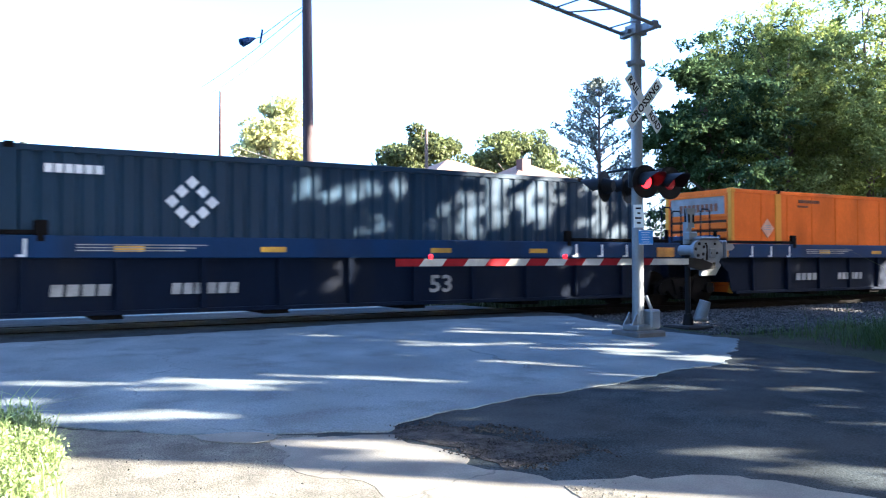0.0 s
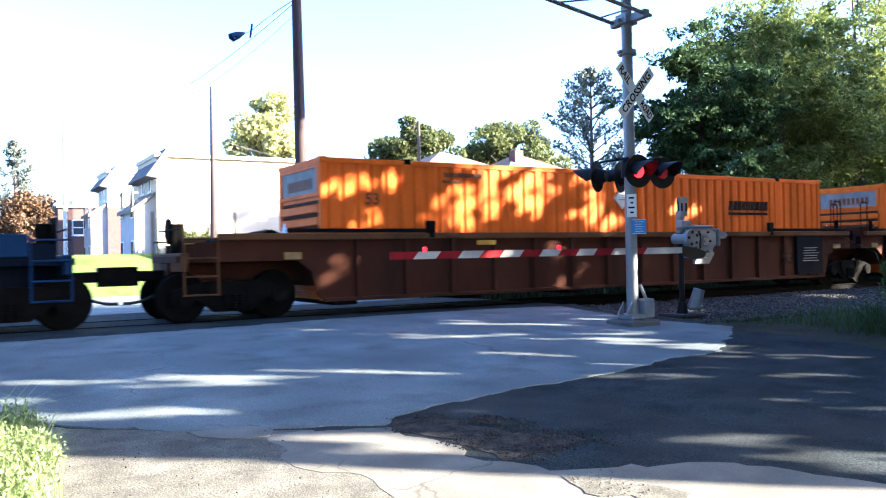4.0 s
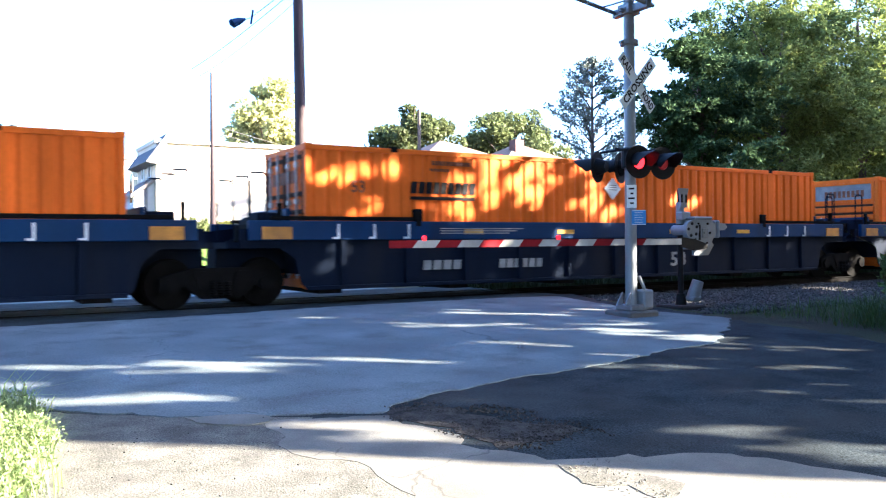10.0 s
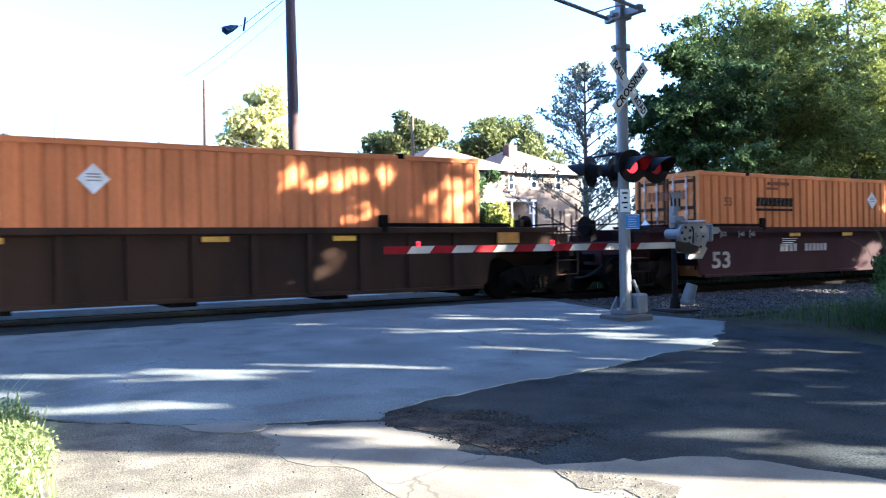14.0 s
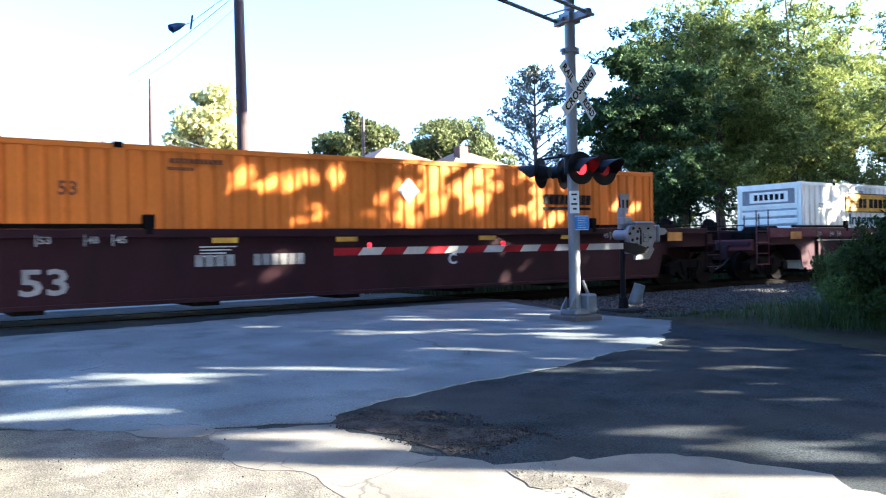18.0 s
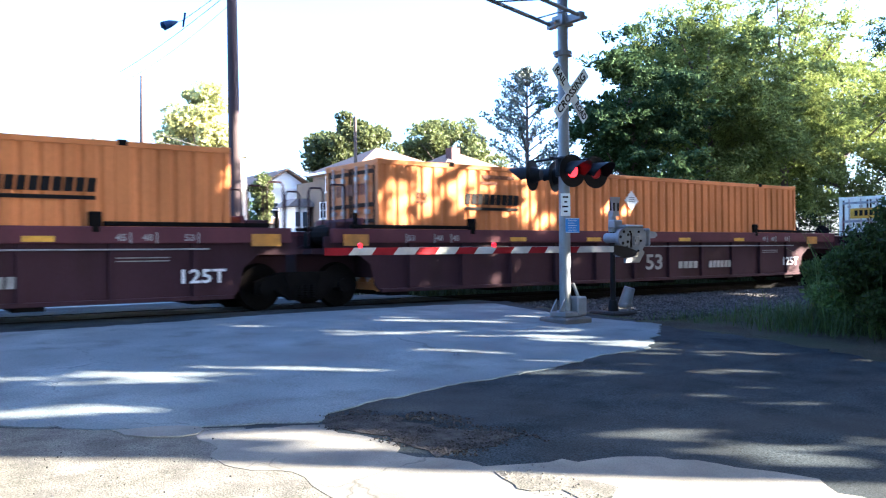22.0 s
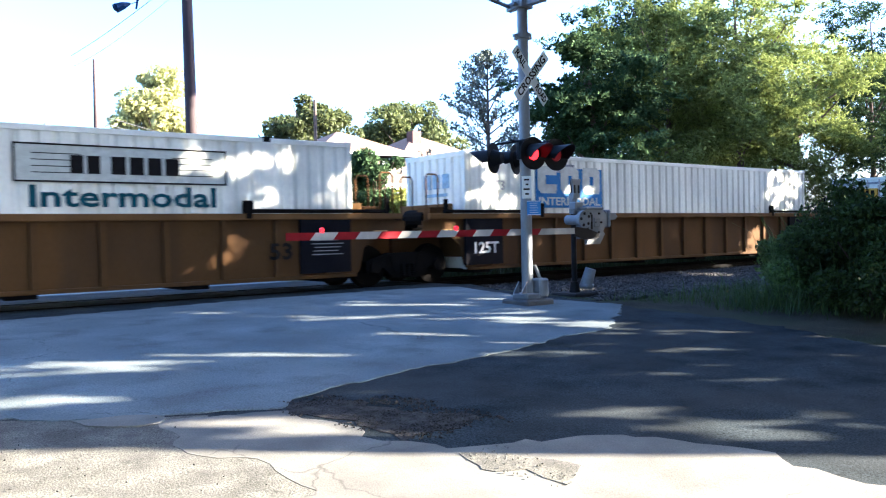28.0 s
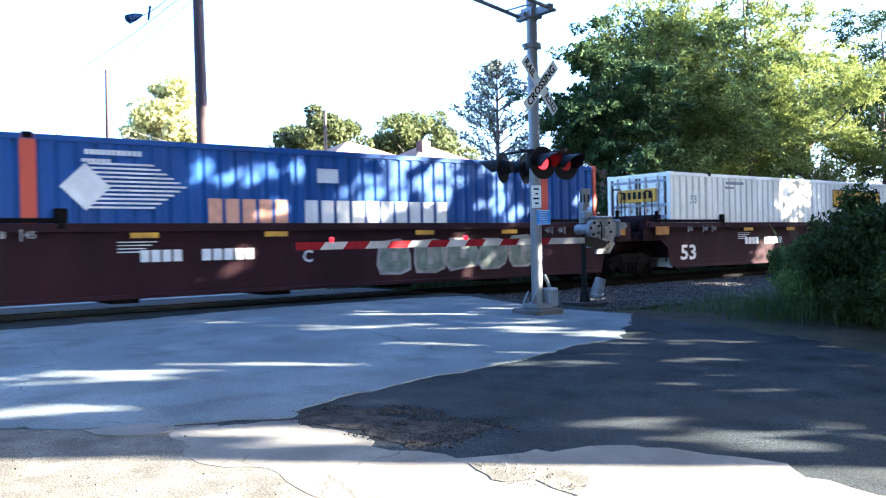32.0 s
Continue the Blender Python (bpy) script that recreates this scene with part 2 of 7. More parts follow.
M = {
    "orange": paint("orange_paint", (0.72, 0.142, 0.01), dirt=(0.16, 0.035, 0.006), amount=0.3),
    "orange_b": paint("faded_orange_paint", (0.6, 0.21, 0.075), dirt=(0.26, 0.1, 0.04), amount=0.35),
    "amber": paint("amber_orange_paint", (0.64, 0.185, 0.022), dirt=(0.25, 0.09, 0.025), amount=0.3),
    "tan_orange": paint("tan_orange_paint", (0.57, 0.21, 0.066), dirt=(0.22, 0.09, 0.025), amount=0.3),
    "white": paint("white_paint", (0.84, 0.83, 0.72), dirt=(0.45, 0.42, 0.34), amount=0.25),
    "navy": paint("dark_blue_paint", (0.005, 0.024, 0.05), dirt=(0.01, 0.02, 0.03), amount=0.2, spec=0.2),
    "blue": paint("bright_blue_paint", (0.015, 0.07, 0.25), amount=0.1),
    "red_post": paint("red_paint", (0.5, 0.09, 0.05), amount=0.1),
    "car_blue": paint("railcar_blue_paint", (0.008, 0.03, 0.088), dirt=(0.016, 0.02, 0.03), amount=0.4),
    "car_dark": paint("railcar_dark_grime", (0.007, 0.007, 0.01), dirt=(0.024, 0.018, 0.016), amount=0.5, rough=0.8),
    "car_navy": paint("railcar_blue_black", (0.005, 0.009, 0.02), dirt=(0.02, 0.02, 0.022), amount=0.5, rough=0.8),
    "car_tan": paint("railcar_tan_paint", (0.088, 0.046, 0.017), dirt=(0.042, 0.028, 0.018), amount=0.6, rough=0.8),
    "car_rust": paint("railcar_rust_brown_paint", (0.06, 0.022, 0.012), dirt=(0.022, 0.012, 0.009), amount=0.65, rough=0.8),
    "car_rust_light": paint("railcar_rust_brown_sill", (0.12, 0.055, 0.022), dirt=(0.045, 0.024, 0.014), amount=0.6, rough=0.8),
    # tan sill paler than its plate: a sunlit tone put into the colour
    "car_tan_light": paint("railcar_sunlit_tan_sill", (0.15, 0.08, 0.028), dirt=(0.06, 0.035, 0.018), amount=0.5, rough=0.8),
    "car_brown": paint("railcar_brown_paint", (0.042, 0.025, 0.017), dirt=(0.016, 0.014, 0.012), amount=0.6, rough=0.8),
    "car_maroon": paint("railcar_maroon_paint", (0.03, 0.013, 0.016), dirt=(0.018, 0.012, 0.013), amount=0.5, rough=0.75),
    "car_maroon_grey": paint("railcar_faded_maroon_paint", (0.046, 0.023, 0.028), dirt=(0.024, 0.015, 0.015), amount=0.55, rough=0.75),
    "car_maroon_light": paint("railcar_maroon_sill", (0.1, 0.036, 0.042), dirt=(0.05, 0.026, 0.026), amount=0.4, rough=0.7),
    # near-black steels: grime plus the shade under the train, put into the colour
    "steel": material("grimy_shaded_steel", (0.006, 0.0055, 0.005), rough=0.85, spec=0.04, scale=5, dirt=(0.011, 0.008, 0.007), dirt_amount=0.6),
    "rail": material("shaded_rail_steel", (0.005, 0.0045, 0.0042), rough=0.8, spec=0.03, dirt=(0.007, 0.0055, 0.0045), dirt_amount=0.6),
    "mark_white": material("white_marking", (0.7, 0.7, 0.68), vary=0.15, scale=3),
    "mark_dim": material("faded_marking", (0.28, 0.27, 0.25), vary=0.3, scale=3),
    "mark_black": material("black_marking", (0.01, 0.009, 0.009), vary=0.2, spec=0.08),
    "mark_yellow": material("yellow_plate", (0.62, 0.33, 0.02), vary=0.2, dirt=(0.2, 0.1, 0.03), dirt_amount=0.5),
    "mark_gold": material("faded_gold_marking", (0.3, 0.19, 0.06), vary=0.3),
    "mark_teal": material("dark_teal_marking", (0.014, 0.07, 0.09), vary=0.15, spec=0.1),
    "mark_blue": material("blue_marking", (0.008, 0.13, 0.36), vary=0.15),
    "mark_cyan": material("light_blue_graffiti_paint", (0.25, 0.5, 0.6), vary=0.15),
    "mark_orange": material("pale_orange_marking", (0.62, 0.32, 0.2), vary=0.15),
    "mark_green": material("grey_green_graffiti_paint", (0.16, 0.2, 0.16), vary=0.4),
    "galv": material("galvanised_pole", (0.2, 0.215, 0.23), rough=0.5, metal=0.35, vary=0.15, scale=3, dirt=(0.2, 0.17, 0.14), dirt_amount=0.3, streak=3),
    "arm_white": material("weathered_white_arm", (0.4, 0.4, 0.38), rough=0.5, vary=0.15, scale=4, dirt=(0.2, 0.16, 0.1), dirt_amount=0.4),
    "sign_white": material("white_sign", (0.74, 0.78, 0.78), rough=0.4, vary=0.05, bump=0),
    "sign_blue": material("blue_sign", (0.03, 0.2, 0.55), rough=0.4, vary=0.06, bump=0),
    "black": material("black_hood", (0.004, 0.004, 0.005), rough=0.6, spec=0.2, vary=0.2),
    "red_lit": material("lit_red_lens", (0.85, 0.012, 0.01), glow=0.5, vary=0.1, scale=40),
    "red_dark": material("unlit_red_lens", (0.16, 0.008, 0.008), rough=0.2),
    "red_stripe": material("red_reflective", (0.2, 0.01, 0.014), rough=0.7, spec=0.08, vary=0.1),
    "concrete": material("concrete", (0.1, 0.095, 0.09), rough=0.9, vary=0.2, scale=4, dirt=(0.12, 0.1, 0.08), dirt_amount=0.5),
    "grey_box": material("grey_gate_box", (0.19, 0.205, 0.225), rough=0.5, vary=0.12, dirt=(0.15, 0.12, 0.1), dirt_amount=0.4),
    # pole wood darkened towards purple: its backlit side is put into the colour
    "wood_pole": material("creosoted_backlit_wood", (0.045, 0.028, 0.028), rough=0.85, vary=0.3, scale=8, fine=40, streak=12, bump=0.4),
    "asphalt_old": material("old_light_asphalt", (0.152, 0.178, 0.182), rough=0.95, spec=0.15, grain=0.3, crack=0.5, vary=0.32, scale=1.6, fine=55, bump=0.5, dirt=(0.086, 0.102, 0.108), dirt_amount=0.75, dirt_scale=0.8, dist=0.02),
    "asphalt_dark": material("dark_asphalt", (0.024, 0.03, 0.033), rough=0.95, spec=0.06, grain=0.75, crack=0.8, vary=0.45, scale=2.0, fine=60, bump=0.6, dirt=(0.046, 0.048, 0.046), dirt_amount=0.5, dirt_scale=0.7, dist=0.008),
    "asphalt_gravel": material("worn_gravelly_asphalt", (0.125, 0.12, 0.1), rough=0.95, spec=0.12, grain=0.6, vary=0.3, scale=3, fine=75, bump=0.4, dirt=(0.07, 0.066, 0.06), dirt_amount=0.6, dirt_scale=4, dist=0.015),
    "asphalt_crumb": material("crumbled_asphalt", (0.035, 0.032, 0.029), rough=0.95, spec=0.1, grain=0.5, vary=0.45, scale=9, fine=45, bump=1.0, dirt=(0.08, 0.072, 0.062), dirt_amount=0.7, dirt_scale=7, dist=0.04),
    "concrete_pale": material("pale_concrete_patch", (0.16, 0.154, 0.132), rough=0.92, spec=0.15, grain=0.18, crack=0.6, vary=0.22, scale=2.2, fine=80, bump=0.3, dirt=(0.085, 0.078, 0.07), dirt_amount=0.6, dist=0.008),
    "soil": material("dirt_and_grass", (0.05, 0.047, 0.032), rough=1.0, spec=0.1, vary=0.35, scale=1.2, fine=25, bump=0.8, dirt=(0.03, 0.045, 0.016), dirt_amount=0.8, dirt_scale=0.6, dist=0.05),
    "ballast": material("ballast_stone", (0.055, 0.054, 0.053), rough=0.9, spec=0.1, vary=0.35, rand=0.5, scale=20),
    "tie": material("old_timber_tie", (0.015, 0.0125, 0.011), rough=0.95, vary=0.3, scale=10),
    "grass": material("grass_blades", (0.055, 0.092, 0.02), rough=0.6, vary=0.2, rand=0.35, bump=0, through_light=0.35),
    # weed green lightened: sun on the blades is put into the colour
    "grass_sunlit": material("sunlit_weeds", (0.2, 0.26, 0.09), rough=0.6, vary=0.2, rand=0.3, bump=0, through_light=0.35),
    "leaf": material("leaf_green", (0.13, 0.156, 0.042), rough=0.8, spec=0.06, vary=0.3, rand=0.45, bump=0, scale=0.45, through_light=0.35),
    "leaf_dark": material("leaf_dark_green", (0.04, 0.066, 0.027), rough=0.85, spec=0.04, vary=0.2, rand=0.45, bump=0, scale=0.4, through_light=0.25),
    "leaf_mid": material("bush_leaf_green", (0.085, 0.13, 0.032), rough=0.6, spec=0.2, vary=0.2, rand=0.5, bump=0, scale=0.8, through_light=0.4),
    "leaf_yellow": material("leaf_yellow_green", (0.24, 0.25, 0.05), rough=0.6, spec=0.2, vary=0.2, rand=0.4, bump=0, through_light=0.35),
    "leaf_far": material("far_leaf_green", (0.12, 0.14, 0.05), rough=0.6, spec=0.2, vary=0.25, rand=0.5, bump=0, scale=0.3, through_light=0.4),
    "leaf_rust": material("leaf_rust", (0.14, 0.08, 0.035), rough=0.6, vary=0.2, rand=0.4, bump=0, through_light=0.3),
    "needle": material("pine_needles", (0.17, 0.2, 0.16), rough=0.6, vary=0.2, rand=0.35, bump=0, through_light=0.2),
    "bark": material("bark", (0.1, 0.075, 0.06), rough=0.95, vary=0.35, scale=6, fine=25, streak=5, bump=0.8),
    "stucco": material("pale_house_siding", (0.64, 0.53, 0.4), rough=0.9, vary=0.06, scale=2),
    "siding_tan": material("tan_house_siding", (0.15, 0.115, 0.088), rough=0.85, vary=0.08, scale=2),
    "siding_white": material("white_house_siding", (0.75, 0.73, 0.68), rough=0.85, vary=0.05, scale=2),
    "brick": material("brick_wall", (0.1, 0.058, 0.05), rough=0.95, vary=0.25, scale=12, fine=80),
    "trim": material("white_trim", (0.78, 0.78, 0.76), rough=0.6, vary=0.05),
    "roof": material("grey_shingles", (0.2, 0.17, 0.15), rough=0.95, vary=0.25, scale=5, fine=40, bump=0.5),
    "roof_pale": material("sun_faded_shingles", (0.2, 0.125, 0.08), rough=0.95, vary=0.2, scale=5, fine=40, bump=0.5),
    "glass": plain_glass("window_glass", (0.03, 0.04, 0.05)),
    "car_white": paint("white_car_paint", (0.7, 0.72, 0.74), amount=0.05, rough=0.25),
    "car_silver": paint("silver_car_paint", (0.35, 0.42, 0.48), amount=0.05, rough=0.25, metal=0.4),
    "rubber": material("black_rubber", (0.02, 0.02, 0.02), rough=0.8),
    "wire": material("black_cable", (0.03, 0.03, 0.035), rough=0.6, bump=0),
}


# ---- mesh helpers ----
def box(bm, x0, x1, y0, y1, z0, z1, bevel=0.0):
    made = bmesh.ops.create_cube(bm, size=1.0, matrix=Matrix.LocRotScale(((x0 + x1) / 2, (y0 + y1) / 2, (z0 + z1) / 2), None, (abs(x1 - x0), abs(y1 - y0), abs(z1 - z0))))
    if bevel:
        edges = list({e for v in made["verts"] for e in v.link_edges})
        bmesh.ops.bevel(bm, geom=edges, offset=bevel, segments=1, affect="EDGES")
    return bm


def tube(bm, a, b, r0, r1=None, n=10, caps=True):
    a, b = Vector(a), Vector(b)
    r1 = r0 if r1 is None else r1
    m = Matrix.Translation((a + b) / 2) @ (b - a).to_track_quat("Z", "Y").to_matrix().to_4x4()
    bmesh.ops.create_cone(bm, cap_ends=caps, segments=n, radius1=r0, radius2=r1, depth=(b - a).length, matrix=m)
    return bm


def pipe(bm, points, r, n=6):
    pts = [Vector(p) for p in points]
    rings = []
    for i, p in enumerate(pts):
        d = (pts[min(i + 1, len(pts) - 1)] - pts[max(i - 1, 0)]).normalized()
        q = d.to_track_quat("Z", "Y")
        rings.append([bm.verts.new(p + q @ Vector((r * math.cos(k * math.tau / n), r * math.sin(k * math.tau / n), 0))) for k in range(n)])
    for a, b in zip(rings, rings[1:]):
        for k in range(n):
            bm.faces.new((a[k], a[(k + 1) % n], b[(k + 1) % n], b[k]))
    bm.faces.new(rings[0]), bm.faces.new(rings[-1])
    return bm


def prism(bm, outline, axis, lo, hi):
    """A flat outline (pairs) swept along an axis: 'x', 'y' or 'z'."""
    def at(p, q):
        return {"x": (q, p[0], p[1]), "y": (p[0], q, p[1]), "z": (p[0], p[1], q)}[axis]
    a = [bm.verts.new(at(p, lo)) for p in outline]
    b = [bm.verts.new(at(p, hi)) for p in outline]
    bm.faces.new(a)
    bm.faces.new(b)
    for i in range(len(a)):
        j = (i + 1) % len(a)
        bm.faces.new((a[i], a[j], b[j], b[i]))
    bmesh.ops.recalc_face_normals(bm, faces=bm.faces[:])
    return bm


def mesh_of(name, bm, mat, smooth=False):
    me = bpy.data.meshes.new(name)
    bm.to_mesh(me)
    bm.free()
    me.materials.append(M[mat] if isinstance(mat, str) else mat)
    if smooth:
        me.polygons.foreach_set("use_smooth", [True] * len(me.polygons))
        me.set_sharp_from_angle(angle=radians(40))
    return me


def part(name, bm, mat, parent, label="", smooth=False, at=None):
    """One mesh object under a thing or part."""
    me = bm if isinstance(bm, bpy.types.Mesh) else mesh_of(name, bm, mat, smooth)
    ob = new(name, me)
    ob.parent = parent
    if at is not None:
        ob.matrix_basis = at
    return tagged(ob, label)


def thing(name, label, category, at=None, group="", kind=""):
    ob = new(name)
    ob.empty_display_size = 0.3
    if at is not None:
        ob.matrix_basis = at
    return tagged(ob, label, category, group, kind)


def single(name, bm, mat, label, category="", group="", kind="", smooth=False, at=None):
    ob = new(name, mesh_of(name, bm, mat, smooth))
    if at is not None:
        ob.matrix_basis = at
    return tagged(ob, label, category, group, kind)


TEXTS = {}


def text_mesh(body, size, mat, width=None, depth=0.004, shear=0.0):
    """Raised letters in the built-in font, centred, in the plane x-z and facing -y."""
    key = (body, size, mat, width, shear)
    if key in TEXTS:
        return TEXTS[key]
    cu = bpy.data.curves.new("letters", "FONT")
    cu.offset = 0.022 * size
    cu.body, cu.size, cu.extrude, cu.align_x, cu.align_y, cu.resolution_u, cu.shear = body, size, depth / 2, "CENTER", "CENTER", 2, shear
    ob = bpy.data.objects.new("letters", cu)
    scene.collection.objects.link(ob)
    bpy.context.view_layer.update()
    me = bpy.data.meshes.new_from_object(ob.evaluated_get(bpy.context.evaluated_depsgraph_get()))
    bpy.data.objects.remove(ob)
    xs = [v.co.x for v in me.vertices]
    k = width / (max(xs) - min(xs)) if width else 1.0
    me.transform(Matrix.Rotation(radians(90), 4, "X") @ Matrix.Diagonal((k, 1, 1, 1)))
    me.materials.clear()
    me.materials.append(M[mat])
    TEXTS[key] = me
    return me


# ---- ground ----
def lie(x, y):
    """Height of the ground: the road climbs gently to the rails, the far side falls away again."""
    if y < 14.3:
        return -0.036 * (14.3 - max(y, -30))
    return 0.0 if y < 19.0 else -0.03 * min(y - 19.0, 6.0)


def rough_edge(pts, step=0.12, jag=0.05, seed=1):
    """A closed outline made longer and ragged."""
    rng = random.Random(seed)
    out = []
    for i, p in enumerate(pts):
        q = pts[(i + 1) % len(pts)]
        d = math.hypot(q[0] - p[0], q[1] - p[1])
        n = max(1, int(d / step))
        for k in range(n):
            f = k / n
            x, y = p[0] + (q[0] - p[0]) * f, p[1] + (q[1] - p[1]) * f
            w = noise.noise((x * 3.1, y * 3.1, seed)) * jag * 1.6 + rng.uniform(-jag, jag) * 0.5
            v = noise.noise((x * 3.1, y * 3.1, seed + 7)) * jag * 1.6 + rng.uniform(-jag, jag) * 0.5
            out.append((x + w, y + v))
    return out


def sheet(name, pts, lift, mat, label, jag=0.05, seed=1, thick=0.03):
    bm = bmesh.new()
    vs = [bm.verts.new((x, y, lie(x, y) + lift)) for x, y in rough_edge(pts, jag=jag, seed=seed)]
    f = bm.faces.new(vs)
    if f.normal.z < 0:
        f.normal_flip()
    bm.normal_update()
    if f.normal.z < 0:
        f.normal_flip()
    r = bmesh.ops.extrude_face_region(bm, geom=[f])
    for v in r["geom"]:
        if isinstance(v, bmesh.types.BMVert):
            v.co.z += 0.0
    low = [v for v in vs]
    for v in low:
        v.co.z -= thick
    bmesh.ops.triangulate(bm, faces=bm.faces[:])
    bmesh.ops.recalc_face_normals(bm, faces=bm.faces[:])
    return single(name, bm, mat, label, kind="structure")


def ground():
    xs = [-900, -400, -150, -60, -30] + [i * 1.5 for i in range(-14, 41)] + [75, 100, 160, 400, 900]
    ys = [-600, -200, -80, -30, -20, -10, -5, -2] + [i * 1.0 for i in range(0, 14)] + [14.3, 15, 16, 17, 18, 19, 21, 23, 25, 28, 32, 36, 40, 46, 52, 60, 80, 120, 250, 1200]
    bm = bmesh.new()
    grid = []
    for y in ys:
        row = []
        for x in xs:
            z = lie(x, y)
            if x > 11.4 and y < 40:
                z += 0.05 * noise.noise((x * 0.7, y * 0.7, 0)) - 0.02
            if (12.0 < x or x < -4) and 10.0 < y < 22:
                z = -0.3
            row.append(bm.verts.new((x, y, z - 0.03)))
        grid.append(row)
    for a, b in zip(grid, grid[1:]):
        for i in range(len(a) - 1):
            bm.faces.new((a[i], a[i + 1], b[i + 1], b[i]))
    return single("ground", bm, "soil", "bare soil with thin grass beside road and track", kind="structure")


ground()
sheet("road", [(-3.5, 14.28), (-3.0, 9.6), (-0.55, 8.3), (0.1, 6.5), (-0.4, 3.0), (-1.5, -6.0), (-3.0, -22.0), (13.0, -22.0), (11.5, -2.0), (10.5, 4.5), (11.3, 7.1), (11.35, 9.0), (11.5, 10.6), (11.5, 12.7), (12.0, 14.28)], 0.0, "asphalt_dark", "cracked dark asphalt road leading up to the crossing", 0.12, 3, 0.06)
sheet("road_patch_old", [(-3.2, 13.6), (-1.5, 13.9), (0.5, 13.75), (2.1, 13.8), (3.9, 13.9), (6.4, 14.2), (9.9, 14.2), (11.3, 13.9), (11.1, 12.7), (11.05, 10.8), (11.45, 9.4), (9.0, 7.65), (7.9, 7.5), (6.5, 7.1), (4.95, 6.95), (3.85, 6.65), (3.4, 6.5), (3.12, 6.25), (2.6, 6.45), (2.25, 6.6), (1.7, 6.85), (1.1, 7.3), (0.3, 8.0), (-1.0, 8.9), (-2.6, 9.8)], 0.0115, "asphalt_old", "large pale worn asphalt patch at the crossing", 0.06, 5)
sheet("road_patch_gravel", [(-0.3, 8.1), (0.3, 7.95), (1.1, 7.25), (2.5, 6.4), (2.4, 5.6), (2.4, 5.2), (2.7, 5.0), (2.7, 4.4), (2.6, 4.0), (1.9, 2.8), (1.4, -3.0), (-0.6, -3.0), (-0.2, 3.0), (0.15, 6.5)], 0.0035, "asphalt_gravel", "coarse gravelly worn asphalt", 0.07, 8)
sheet("road_patch_concrete", [(2.2, 6.46), (3.0, 6.2), (3.35, 5.35), (3.22, 5.05), (3.3, 4.75), (3.5, 4.5), (3.9, 4.28), (4.3, 4.14), (4.7, 3.95), (4.95, 3.6), (5.25, 3.0), (5.05, 2.75), (5.1, 2.2), (5.1, 0.0), (5.1, -6.0), (0.9, -6.0), (1.3, 2.4), (2.3, 4.3), (2.36, 5.1), (2.1, 5.2), (2.0, 5.5)], 0.0062, "concrete_pale", "broken pale concrete patch in the asphalt", 0.06, 11)
sheet("road_patch_small", [(1.6, 6.86), (1.66, 6.62), (1.8, 6.47), (1.98, 6.38), (2.16, 6.4), (2.24, 6.5), (2.2, 6.62), (1.95, 6.78)], 0.0155, "concrete_pale", "small pale concrete patch", 0.02, 12, 0.01)
sheet("road_patch_hole", [(3.5, 4.3), (3.86, 4.1), (3.89, 3.6), (3.52, 3.42), (3.58, 3.7), (3.36, 3.94)], 0.0115, "asphalt_gravel", "gravelly filled pothole in the concrete", 0.11, 13, 0.012)
sheet("road_patch_crumbled", [(3.1, 6.15), (3.45, 6.4), (3.75, 6.1), (3.85, 5.6), (4.2, 5.15), (3.9, 4.85), (3.35, 4.95), (3.38, 5.4)], 0.006, "asphalt_crumb", "crumbled asphalt beside the concrete patch", 0.12, 14, 0.01)
sheet("road_far", [(-2.5, 19.2), (-3.0, 32.0), (-40.0, 33.0), (-40.0, 40.0), (70.0, 40.0), (70.0, 33.0), (10.5, 32.0), (10.0, 19.2)], 0.01, "asphalt_old", "pale asphalt street beyond the track", 0.05, 15)


def crossing():
    """Asphalt between and beside the rails where the road crosses."""
    x0, x1 = -3.2, 11.8
    c = 16.329
    for y0, y1 in ((14.25, c - 0.84), (c - 0.66, c + 0.66), (c + 0.84, 19.25)):
        bm = bmesh.new()
        box(bm, x0, x1, y0, y1, -0.25, -0.006, 0.02)
        single("crossing_panel", bm, "asphalt_dark", "dark asphalt crossing panel beside the rail", kind="structure")
    for k in (-0.755, 0.755):
        bm = bmesh.new()
        y = c + k
        prism(bm, [(y - 0.07, -0.17), (y + 0.07, -0.17), (y + 0.07, -0.155), (y + 0.01, -0.14), (y + 0.01, -0.04), (y + 0.036, -0.03), (y + 0.036, 0), (y - 0.036, 0), (y - 0.036, -0.03), (y - 0.01, -0.04), (y - 0.01, -0.14), (y - 0.07, -0.155)], "x", -160, 260)
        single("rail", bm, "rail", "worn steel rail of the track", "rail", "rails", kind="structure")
    tie = bmesh.new()
    box(tie, -0.11, 0.11, c - 1.3, c + 1.3, -0.34, -0.172, 0.01)
    me = mesh_of("tie", tie, "tie")
    base = tagged(new("track_ties"), "weathered timber ties under the rails", "railway ties", kind="structure")
    for i in range(90):
        x = 12.3 + i * 0.56 if i < 70 else -4.0 - (i - 70) * 0.56
        t = new("tie", me)
        t.parent = base
        t.location = (x, 0, random.uniform(-0.01, 0.01))


crossing()


